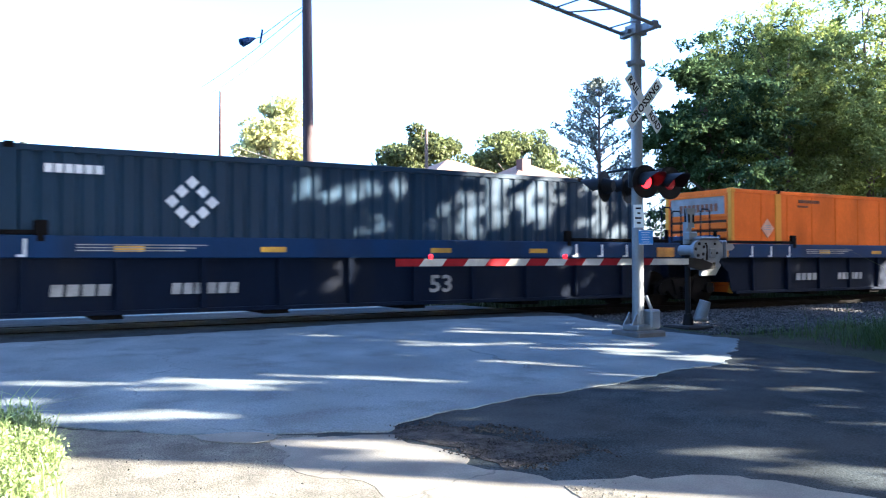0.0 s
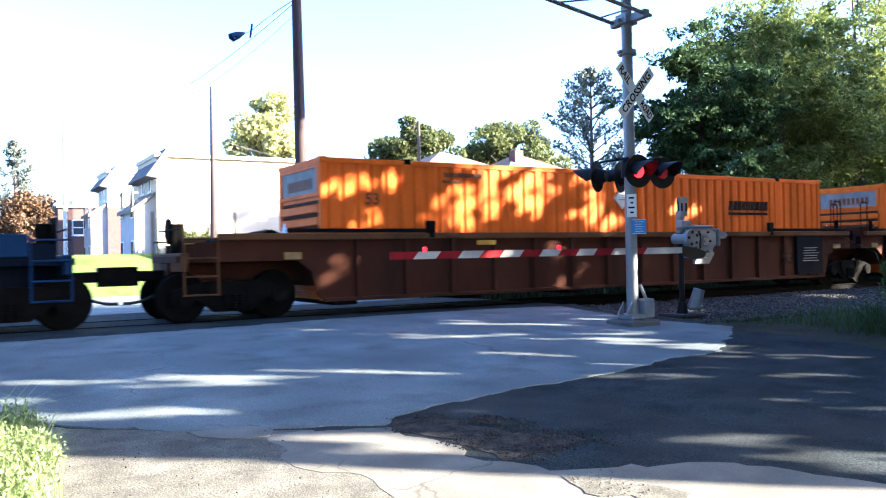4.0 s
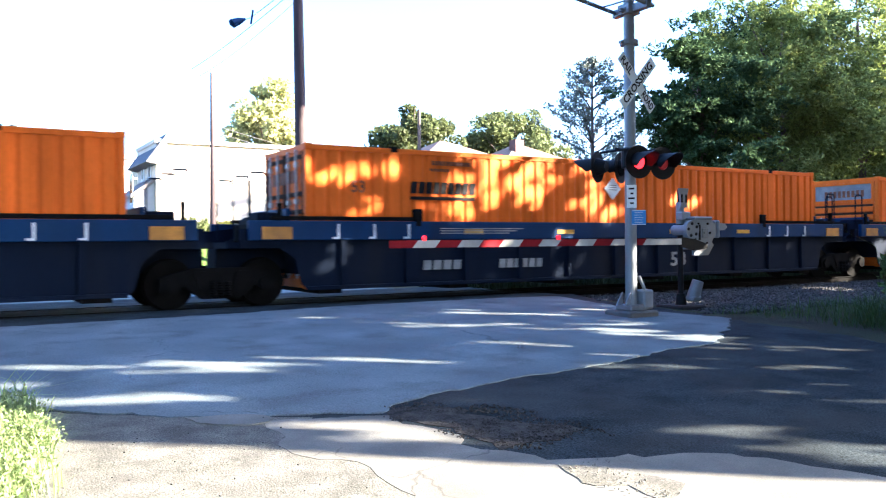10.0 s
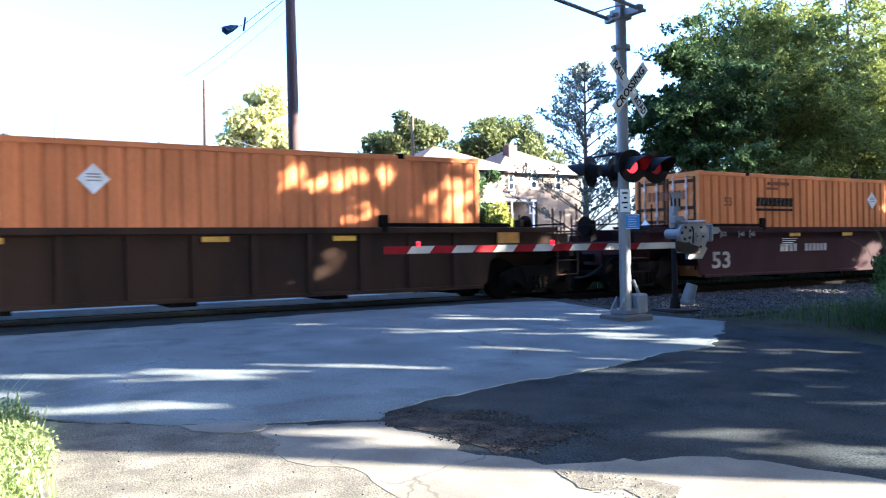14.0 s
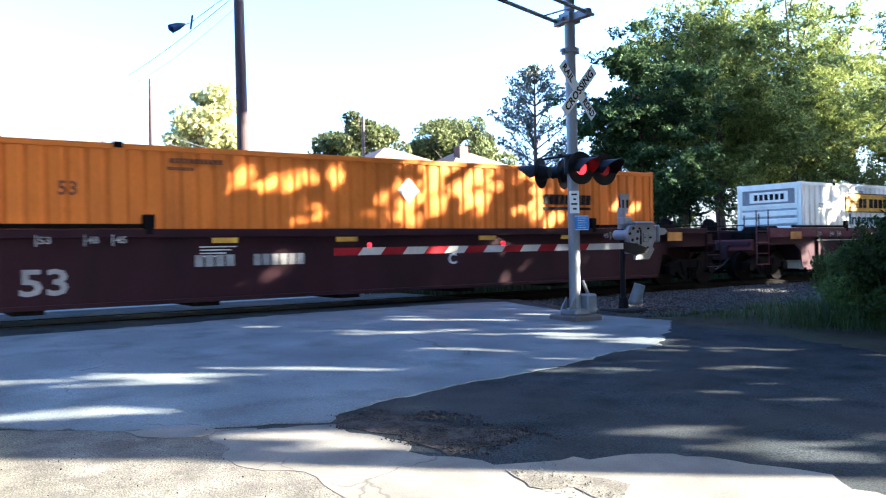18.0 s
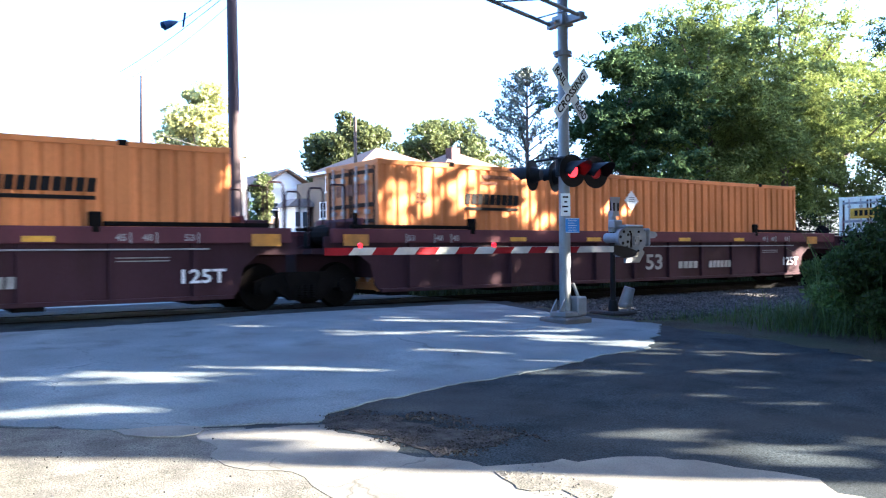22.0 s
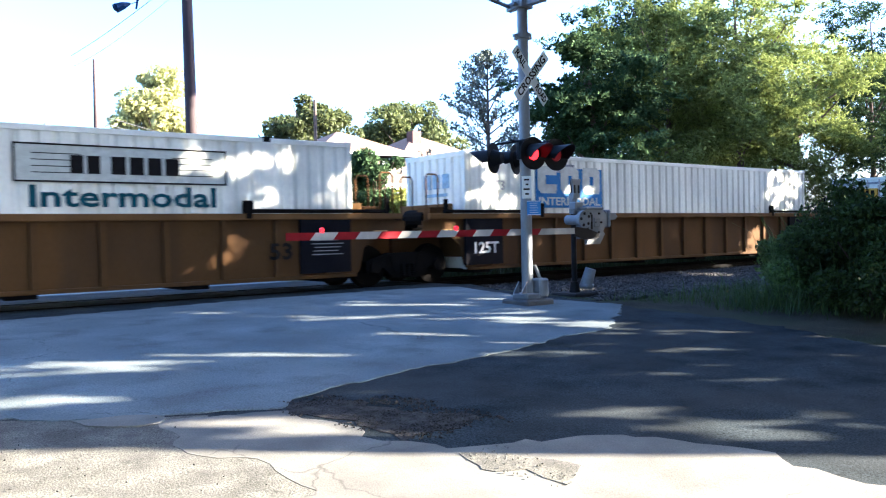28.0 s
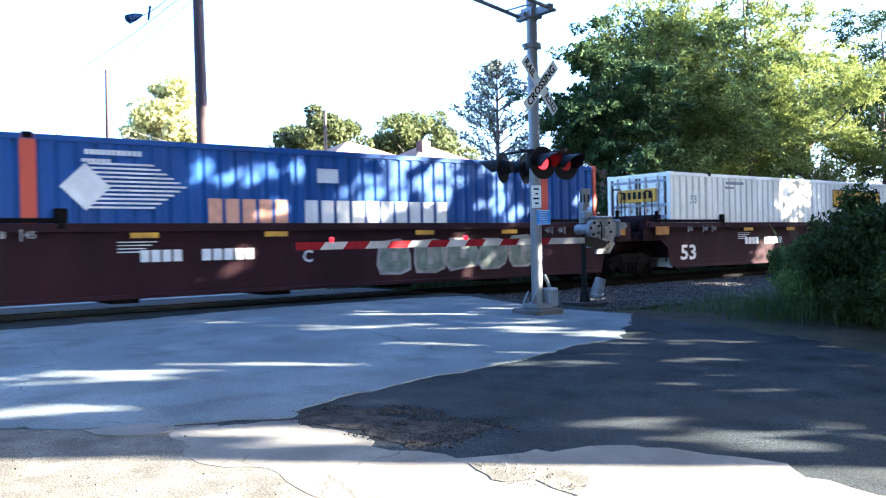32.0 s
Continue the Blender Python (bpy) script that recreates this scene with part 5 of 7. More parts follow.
M["end_grey"] = material("dirty_grey_panel", (0.2, 0.195, 0.19), rough=0.7, vary=0.25, scale=3, dirt=(0.15, 0.12, 0.1), dirt_amount=0.5)
M["rod_pale"] = material("pale_worn_rod", (0.42, 0.36, 0.32), rough=0.5, metal=0.2, vary=0.25)
M["mark_grey"] = material("faded_grey_stencil", (0.3, 0.31, 0.32), vary=0.3, scale=6)
M["mark_pale"] = material("faded_sign_panel", (0.5, 0.52, 0.46), vary=0.15)
put_train()


# ---- what moves ----
def motions():
    times = [i * 1.0 for i in range(33)]
    for ob, s, z in TRAIN:
        walk(ob, [(t, Matrix.Translation((s - travelled(t), TRACK_Y, z))) for t in times])
    starts = {ob.name: s for ob, s, z in TRAIN}
    for w, k, x in WHEELS:
        s = starts[w.parent.parent.name] + x
        seen = [i for i in range(961) if -8.0 < s - travelled(i / 30) < 46.0]
        steps = sorted({0, 960, *seen})
        lo, hi = (min(seen), max(seen)) if seen else (0, 0)
        walk(w, [(i / 30, Matrix.Translation((k, 0, 0.46)) @ Matrix.Rotation(-travelled(min(max(i, lo), hi) / 30) / 0.46 % math.tau, 4, "Y")) for i in steps])


# ---- foliage ----
def leaf_cloud(centres, radii, per, size, seed, squash=0.75, hollow=0.35):
    """Small bent leaf blades scattered through clumps; returns vertices and faces."""
    rng = np.random.default_rng(seed)
    c = np.repeat(np.asarray(centres, float), per, 0)
    r = np.repeat(np.asarray(radii, float), per)
    n = len(c)
    d = rng.normal(size=(n, 3))
    d /= np.linalg.norm(d, axis=1)[:, None]
    rad = r * (hollow + (1 - hollow) * rng.random(n) ** 0.5)
    p = c + d * rad[:, None] * (1, 1, squash)
    a = rng.normal(size=(n, 3)) + d * 0.6
    a /= np.linalg.norm(a, axis=1)[:, None]
    up = rng.normal(size=(n, 3)) + (0, 0, 0.6)
    b = np.cross(a, up)
    b /= np.linalg.norm(b, axis=1)[:, None] + 1e-9
    s = size * rng.uniform(0.6, 1.4, n)[:, None]
    nrm = np.cross(a, b)
    v = np.stack([p - a * s, p + b * s * 0.55 + nrm * s * 0.12, p + a * s, p - b * s * 0.55 + nrm * s * 0.12], 1).reshape(-1, 3)
    f = np.arange(n * 4).reshape(-1, 4)
    return v, f


def cloud_mesh(name, v, f, mat):
    me = bpy.data.meshes.new(name)
    me.from_pydata(v.tolist(), [], f.tolist())
    me.materials.append(M[mat])
    return me


def clumps(seed, n, centre, spread, r, floor=-1.0):
    """Clump centres through an uneven ellipsoid, denser towards its skin."""
    rng = np.random.default_rng(seed)
    out, rad = [], []
    while len(out) < n:
        d = rng.normal(size=3)
        d /= np.linalg.norm(d)
        if d[2] < floor:
            continue
        k = rng.random() ** 0.4 * (0.82 + 0.3 * noise.noise(Vector(d * 2.2) + Vector((seed, 0, 0))))
        out.append(np.asarray(centre) + d * k * np.asarray(spread))
        rad.append(r * rng.uniform(0.6, 1.3))
    return np.array(out), np.array(rad)


def tree(label, at, height, spread, mat, seed, n=60, per=300, size=0.13, r=0.9, trunk=0.22, low=0.35, group="", category="tree"):
    """A tapered trunk with limbs and a crown of leaf clumps."""
    t = thing("tree", label, category, Matrix.Translation(at), group)
    rng = random.Random(seed)
    bm = bmesh.new()
    top = height * 0.8
    pts = [Vector((0.25 * noise.noise((seed, i * 0.7, 0)), 0.25 * noise.noise((seed, i * 0.7, 5)), top * i / 6)) for i in range(7)]
    pts[0] = Vector((0, 0, -0.1))
    for i in range(6):
        tube(bm, pts[i], pts[i + 1], trunk * (1 - i / 7), trunk * (1 - (i + 1) / 7), 9)
    part("trunk", bm, "bark", t)
    cz = height * (1 + low) / 2
    sz = height * (1 - low) / 2
    for i in range(9):
        bm = bmesh.new()
        a = rng.uniform(0, math.tau)
        z = height * (low + 0.45 * rng.random())
        s = Vector((0, 0, z * 0.85))
        e = Vector((math.cos(a) * spread * 0.7, math.sin(a) * spread * 0.7, z + height * 0.12))
        m = (s + e) / 2 + Vector((0, 0, -0.2))
        tube(bm, s, m, trunk * 0.4, trunk * 0.26, 6)
        tube(bm, m, e, trunk * 0.26, trunk * 0.06, 6)
        part("limb", bm, "bark", t)
    c, rr = clumps(seed, n, (0, 0, cz), (spread, spread, sz), r)
    v, f = leaf_cloud(c, rr, per, size, seed)
    part("crown", cloud_mesh("crown", v, f, mat), mat, t)
    return t


def sprays(centres, outward, length, per, size, seed):
    """Drooping leafy sprays: leaves along a twig that reaches out and sags; returns vertices and faces."""
    rng = np.random.default_rng(seed)
    n = len(centres) * per
    c, d = np.repeat(centres, per, 0), np.repeat(outward, per, 0)
    k = rng.random(n)[:, None]
    reach = np.repeat(length, per)[:, None]
    p = c + d * reach * k + np.array((0, 0, -0.42)) * reach * k ** 2 + rng.normal(size=(n, 3)) * reach * (0.17, 0.17, 0.1) * (1.15 - 0.6 * k)
    a = d + rng.normal(size=(n, 3)) * 0.6 + (0, 0, -0.25)
    a /= np.linalg.norm(a, axis=1)[:, None]
    b = np.cross(a, np.array((0, 0, 1.0)) + rng.normal(size=(n, 3)) * 0.55)
    b /= np.linalg.norm(b, axis=1)[:, None] + 1e-9
    s = size * rng.uniform(0.55, 1.4, n)[:, None]
    lift = np.cross(a, b) * s * 0.15
    v = np.stack([p - a * s, p + b * s * 0.5 + lift, p + a * s, p - b * s * 0.5 + lift], 1).reshape(-1, 3)
    return v, np.arange(n * 4).reshape(-1, 4)


def wood_tree(label, at, height, spread, mat, seed, boughs=70, low=0.04, group=""):
    """A forest-edge tree: trunk, limbs, and boughs that carry drooping sprays with dark gaps between them."""
    t = thing("tree", label, "tree", Matrix.Translation(at), group)
    rng = np.random.default_rng(seed)
    bm = bmesh.new()
    pts = [Vector((0.3 * noise.noise((seed, i * 0.7, 0)), 0.3 * noise.noise((seed, i * 0.7, 5)), height * 0.82 * i / 6 - 0.1)) for i in range(7)]
    for i in range(6):
        tube(bm, pts[i], pts[i + 1], 0.27 * (1 - i / 7), 0.27 * (1 - (i + 1) / 7), 9)
    part("trunk", bm, "bark", t)
    c, r = clumps(seed, boughs, (0, 0, height * (1 + low) / 2), (spread, spread, height * (1 - low) / 2), spread * 0.3)
    for p in c[:12]:
        bm = bmesh.new()
        foot = Vector((0, 0, max(0.3, p[2] * 0.72)))
        bend = foot.lerp(Vector(p), 0.5) + Vector((0, 0, -0.25))
        tube(bm, foot, bend, 0.1, 0.06, 6), tube(bm, bend, p, 0.06, 0.02, 6)
        part("limb", bm, "bark", t)
    cs, ds, ls = [], [], []
    for p, q in zip(c, r):
        out = np.array((p[0], p[1], 0.0)) + 1e-3
        out /= np.linalg.norm(out)
        for k in range(15):
            d = out * rng.uniform(0.1, 1.0) + rng.normal(size=3) * (0.6, 0.6, 0.3) + (0, 0, 0.2)
            d /= np.linalg.norm(d)
            cs.append(p + rng.normal(size=3) * q * (0.42, 0.42, 0.3))
            ds.append(d)
            ls.append(q * rng.uniform(0.5, 1.1))
    v, f = sprays(np.array(cs), np.array(ds), np.array(ls), 48, 0.1, seed)
    part("crown", cloud_mesh("crown", v, f, mat), mat, t)
    return t


def blades(name, roots, length, width, mat, label, seed, lean=0.5, category="", kind="stuff"):
    """Grass: bent tapering blades, one mesh."""
    rng = np.random.default_rng(seed)
    p = np.asarray(roots, float)
    n = len(p)
    a = rng.uniform(0, math.tau, n)
    L = length * rng.uniform(0.45, 1.25, n)
    k = lean * rng.uniform(0.2, 1.2, n)
    d = np.stack([np.cos(a), np.sin(a), 0 * a], 1)
    s = np.stack([-np.sin(a), np.cos(a), 0 * a], 1) * (width * rng.uniform(0.6, 1.3, n))[:, None]
    z = np.array((0, 0, 1.0))
    mid = p + d * (L * k * 0.3)[:, None] + z * (L * 0.6)[:, None]
    tip = p + d * (L * k)[:, None] + z * (L * (1 - 0.25 * k))[:, None]
    v = np.stack([p - s, p + s, mid + s * 0.7, mid - s * 0.7, tip], 1).reshape(-1, 3)
    i = 5 * np.arange(n)[:, None]
    me = bpy.data.meshes.new(name)
    me.from_pydata(v.tolist(), [], (i + (0, 1, 2, 3)).tolist() + (i + (3, 2, 4)).tolist())
    me.materials.append(M[mat])
    return tagged(new(name, me), label, category, kind=kind)


# ---- beside the crossing: signal mast and gate ----
MAST = (10.2, 10.55)
GATE = (12.25, 11.3)


M["red_small"] = material("small_red_lamp", (0.45, 0.004, 0.006), rough=0.4, glow=0.35, vary=0.1, scale=40)
M["red_dim"] = material("fading_red_lens", (0.2, 0.008, 0.008), rough=0.3, glow=0.03, vary=0.1, scale=40)


def signal_mast():
    x, y = MAST
    g = lie(x, y)
    t = thing("crossing_signal_mast", "galvanised steel crossing signal mast with cantilever arm and red flashers", "railway signal", Matrix.Translation((x, y, g)))
    part("pole", tube(bmesh.new(), (0, 0, 0.1), (0, 0, 8.2), 0.104, 0.09, 20), "galv", t, smooth=True)
    part("foundation", box(bmesh.new(), -0.34, 0.34, -0.34, 0.34, -0.08, 0.1, 0.03), "concrete", t)
    bm = bmesh.new()
    box(bm, -0.2, 0.2, -0.2, 0.2, 0.1, 0.2, 0.02)
    for k in (-1, 1):
        for j in (-1, 1):
            prism(bm, [(k * 0.12, 0.2), (k * 0.26, 0.2), (k * 0.12, 0.42)], "y", j * 0.1 - 0.012, j * 0.1 + 0.012)
    part("base_plate", bm, "galv", t)
    bm = bmesh.new()
    box(bm, 0.1, 0.34, -0.22, 0.02, 0.12, 0.46, 0.03)
    tube(bm, (0.22, -0.1, 0.46), (0.14, -0.05, 0.7), 0.03, n=8)
    part("junction_box", bm, "grey_box", t)
    for z in (4.8, 5.36):
        bm = bmesh.new()
        tube(bm, (0, 0, z - 0.03), (0, 0, z + 0.05), 0.16, n=16)
        box(bm, -0.22, 0.2, -0.03, 0.03, z - 0.02, z + 0.03)
        part("collar", bm, "galv", t)
    # cantilever: two chords with cross braces, carried by brackets
    z = 5.4
    swing = Matrix.Rotation(radians(14), 4, "Z")
    for k in (-0.42, 0.3):
        bm = bmesh.new()
        tube(bm, swing @ Vector((0.1, k, z)), swing @ Vector((-7.6, k * 0.7, z + 0.12)), 0.035, n=8)
        part("cantilever_chord", bm, "galv", t)
    for i in range(9):
        bm = bmesh.new()
        a = -0.5 - i * 0.8
        tube(bm, swing @ Vector((a, -0.42 * (1 + a * 0.03), z + 0.01)), swing @ Vector((a - (0.4 if i % 2 else -0.1), 0.3 * (1 + a * 0.03), z + 0.02)), 0.015, n=6)
        part("cantilever_brace", bm, "galv", t)
    bm = bmesh.new()
    box(bm, -0.06, 0.06, -0.5, 0.36, z - 0.08, z + 0.06, 0.01)
    box(bm, -0.14, 0.14, -0.14, 0.14, z - 0.1, z + 0.08, 0.01)
    part("cantilever_bracket", bm, "galv", t)
    bm = bmesh.new()
    tube(bm, (0, 0, 8.0), swing @ Vector((-6.0, 0, 5.55)), 0.014, n=6)
    part("stay_rod", bm, "galv", t)
    # crossbuck
    zc = 4.08
    for words, turn, off in (((("RAIL", -0.39, 0.34), ("ROAD", 0.4, 0.36)), 45, 0.0), ((("CROSSING", 0.0, 1.04),), -45, -0.03)):
        m = Matrix.Translation((0.02, -0.155 + off, zc)) @ Matrix.Rotation(radians(7), 4, "Z") @ Matrix.Rotation(radians(turn), 4, "Y")
        b = part("crossbuck_blade", cached("crossbuck_blade", lambda q: box(q, -0.61, 0.61, -0.006, 0.006, -0.1, 0.1), "sign_white"), "sign_white", t, "white blade with black capitals", at=m)
        for word, wx, ww in words:
            part("lettering", text_mesh(word, 0.19, "mark_black", ww), "mark_black", b, at=Matrix.Translation((wx, -0.008, 0)))
    part("crossbuck_bracket", box(bmesh.new(), -0.05, 0.05, -0.15, 0.0, zc - 0.06, zc + 0.06), "galv", t)
    # flashers
    zl = 2.66
    bm = bmesh.new()
    tube(bm, (-0.34, 0, zl + 0.27), (0.34, 0, zl + 0.27), 0.024, n=8)
    for k in (-0.28, 0.28):
        tube(bm, (k, -0.45, zl + 0.25), (k, 0.45, zl + 0.25), 0.022, n=8)
    tube(bm, (0, 0, zl - 0.05), (0, 0, zl + 0.3), 0.15, n=16)
    part("lamp_crossarm", bm, "black", t)
    for k in (-0.28, 0.28):
        for f in (-1, 1):
            aim = Matrix.Translation((k, f * 0.42, 0)) @ Matrix.Rotation(radians(-6 if f < 0 else 24), 4, "Z") @ Matrix.Translation((-k, -f * 0.42, 0))
            bm = bmesh.new()
            tube(bm, (k, f * 0.5, zl), (k, f * 0.508, zl), 0.285, n=32)
            part("backplate", bm, "black", t, at=aim)
            bm = bmesh.new()
            tube(bm, (k, f * 0.33, zl), (k, f * 0.5, zl), 0.1, 0.16, n=20)
            part("lamp_housing", bm, "black", t, at=aim)
            bm = bmesh.new()
            n = 14
            for i in range(n):
                a0, a1 = radians(-20 + 220 * i / n), radians(-20 + 220 * (i + 1) / n)
                r0, r1 = 0.165, 0.17
                far = lambda a: f * (0.5 + 0.46 * max(0.3, math.sin(a) * 0.5 + 0.5))
                q = [(k + r0 * math.cos(a0), f * 0.505, zl + r0 * math.sin(a0)), (k + r0 * math.cos(a1), f * 0.505, zl + r0 * math.sin(a1)),
                     (k + r1 * math.cos(a1), far(a1), zl + r1 * math.sin(a1) - 0.03), (k + r1 * math.cos(a0), far(a0), zl + r1 * math.sin(a0) - 0.03)]
                bm.faces.new([bm.verts.new(p) for p in q])
            bmesh.ops.remove_doubles(bm, verts=bm.verts[:], dist=0.001)
            bmesh.ops.solidify(bm, geom=bm.faces[:], thickness=0.006)
            part("hood", bm, "black", t, smooth=True, at=aim)
            bm = bmesh.new()
            tube(bm, (k, f * 0.506, zl), (k, f * 0.53, zl), 0.12, 0.1, n=24)
            part("lens", bm, "red_lit" if (k < 0 and f < 0) else "red_dim" if f < 0 else "red_dark", t, "lit red lens" if (k < 0 and f < 0) else "dark red lens", at=aim)
    # plates on the pole
    s = part("notice_plate", box(bmesh.new(), -0.085, 0.085, -0.145, -0.135, 1.9, 2.3), "sign_white", t, "small white notice plate", at=Matrix.Rotation(radians(-36), 4, "Z"))
    for i, w in enumerate((0.05, 0.02, 0.06, 0.03)):
        part("notice_bar", box(bmesh.new(), -w, 0.02 + w * 0.5, -0.149, -0.145, 2.22 - i * 0.085, 2.25 - i * 0.085), "mark_black", s)
    s = part("blue_plate", box(bmesh.new(), -0.02, 0.23, -0.155, -0.145, 1.6, 1.86), "sign_blue", t, "blue emergency notice plate", at=Matrix.Rotation(radians(-30), 4, "Z"))
    for i in range(5):
        part("plate_bar", box(bmesh.new(), 0.03, 0.18 - 0.02 * (i % 2), -0.159, -0.155, 1.81 - i * 0.042, 1.816 - i * 0.042), "sign_white", s)
    for zz in (1.605, 1.845):
        part("plate_border", box(bmesh.new(), -0.012, 0.222, -0.159, -0.155, zz, zz + 0.008), "sign_white", s)


def crossing_gate():
    x, y = GATE
    g = lie(x, y)
    t = thing("crossing_gate", "lowered red and white crossing gate arm on a grey gate mechanism", "crossing gate", Matrix.Translation((x, y, g)))
    # footing colour holds both brown dirt and the shade on it
    part("foundation", box(bmesh.new(), -0.35, 0.35, -0.35, 0.35, -0.15, 0.03, 0.03), "tie", t, "dirty footing, its shade put into the dark colour")
    bm = bmesh.new()
    tube(bm, (0, 0, 0.0), (0, 0, 2.3), 0.055, n=14)
    tube(bm, (0, 0, 0.0), (0, 0, 0.25), 0.12, 0.08, n=12)
    part("post", bm, "black", t, smooth=True)
    bm = bmesh.new()
    tube(bm, (0.2, -0.12, 0.14), (0.27, -0.2, 0.5), 0.13, 0.11, 12)
    box(bm, 0.08, 0.32, -0.26, -0.02, 0.1, 0.2, 0.03)
    part("junction_box", bm, "grey_box", t, smooth=True)
    up = Matrix.Translation((0.03, 0, 0.1))
    m = part("mechanism_case", prism(bmesh.new(), [(-0.02, 1.02), (0.4, 1.02), (0.5, 1.12), (0.62, 1.3), (0.62, 1.5), (0.5, 1.62), (0.1, 1.66), (-0.02, 1.58)], "y", -0.3, 0.06), "grey_box", t, at=up)
    part("case_cover", prism(bmesh.new(), [(0.06, 1.1), (0.38, 1.1), (0.46, 1.22), (0.46, 1.5), (0.36, 1.56), (0.06, 1.56)], "y", -0.33, -0.3), "grey_box", m)
    bolt = cached("cover_bolt", lambda b: tube(b, (0, -0.36, 0), (0, -0.33, 0), 0.02, n=8), "steel")
    for q, h in ((0.1, 1.14), (0.34, 1.14), (0.42, 1.34), (0.1, 1.52), (0.36, 1.52), (0.24, 1.34)):
        part("cover_bolt", bolt, "steel", m, at=Matrix.Translation((q, 0, h)))
    # black slabs on the case stand for shade in its recesses
    part("case_gap", box(bmesh.new(), 0.0, 0.05, -0.33, -0.3, 1.1, 1.56), "black", m)
    part("case_gap", box(bmesh.new(), 0.12, 0.16, -0.345, -0.33, 1.2, 1.5), "black", m)
    part("case_lid", box(bmesh.new(), 0.2, 0.36, -0.36, -0.33, 1.24, 1.44, 0.02), "galv", m)
    part("case_shelf", box(bmesh.new(), -0.04, 0.5, -0.36, 0.08, 1.6, 1.66, 0.02), "galv", m)
    bm = bmesh.new()
    prism(bm, [(0.5, 1.34), (0.72, 1.38), (1.12, 1.4), (1.2, 1.46), (1.14, 1.53), (0.86, 1.55), (0.5, 1.6)], "y", -0.12, 0.16)
    part("counterweight_arm", bm, "grey_box", t, at=up)
    for q in (0.58, 0.7, 0.82):
        part("weight_plate", box(bmesh.new(), q, q + 0.09, -0.2, 0.24, 1.24, 1.6, 0.03), "grey_box", t, at=up)
    bm = bmesh.new()
    tube(bm, (-0.1, -0.38, 1.4), (-0.1, -0.3, 1.4), 0.18, 0.18, 20)
    tube(bm, (-0.1, -0.3, 1.4), (-0.1, 0.1, 1.4), 0.1, 0.1, 12)
    hub = part("arm_pivot", bm, "grey_box", t, "round pale pivot hub", smooth=True, at=up)
    # black discs on the solid hub stand for shade in its holes
    hole = cached("hub_hole", lambda b: tube(b, (0, -0.39, 0), (0, -0.375, 0), 0.03, n=10), "black")
    for k in range(5):
        a = k * math.tau / 5 + 0.5
        part("hub_hole", hole, "black", hub, at=Matrix.Translation((-0.1 + 0.12 * math.cos(a), -0.004, 1.4 + 0.12 * math.sin(a))))
    part("conversion_bracket", prism(bmesh.new(), [(-0.42, 1.18), (-0.1, 1.1), (0.3, 1.14), (0.3, 1.22), (-0.05, 1.32), (-0.42, 1.36)], "y", -0.42, -0.38), "black", t, "dark arm bracket")
    bm = bmesh.new()
    prism(bm, [(-0.1, 1.94), (0.1, 1.94), (0.08, 2.04), (0.1, 2.2), (0.13, 2.32), (-0.13, 2.32), (-0.1, 2.2), (-0.08, 2.04)], "y", -0.1, -0.06)
    top = part("top_plate", bm, "galv", t, "pale two-lobed post head")
    # black slabs on the plate stand for shade in its openings
    for q in (-0.06, 0.06):
        part("head_slot", box(bmesh.new(), q - 0.022, q + 0.022, -0.108, -0.1, 2.04, 2.2), "black", top)
    bm = bmesh.new()
    tube(bm, (0, 0, 1.62), (0, 0, 2.05), 0.085, n=12)
    box(bm, -0.11, 0.13, -0.16, 0.02, 1.7, 1.86, 0.02)
    part("post_clamp", bm, "galv", t)
    part("support_arm", prism(bmesh.new(), [(0.1, 1.0), (0.5, 1.0), (0.66, 1.2), (0.6, 1.26), (0.1, 1.12)], "y", -0.26, -0.2), "galv", t)
    # arm: alternating slanted panels
    n, z, L = 16, 1.36 - 0.085, 6.45
    w = L / n
    arm = part("gate_arm", box(bmesh.new(), -L - 0.2, -0.1, -0.41, -0.39, z - 0.05, z + 0.05), "arm_white", t, "long tapering striped arm")
    for i in range(n):
        a = -0.22 - L + i * w
        k = 0.1
        bm = bmesh.new()
        h = 0.058
        prism(bm, [(a, z - h), (a + w, z - h), (a + w + k, z + h), (a + (k if i else 0), z + h)], "y", -0.418, -0.41)
        part("stripe", bm, "red_stripe" if i % 2 == 0 and i < 13 else "arm_white", arm)
    for d in (6.05, 3.4, 1.7):
        bm = bmesh.new()
        tube(bm, (-d, -0.43, z + 0.1), (-d, -0.37, z + 0.1), 0.032, n=14)
        box(bm, -d - 0.03, -d + 0.03, -0.42, -0.38, z + 0.05, z + 0.08)
        part("arm_lamp", bm, "red_small", arm, "small red lamp")


signal_mast()
crossing_gate()


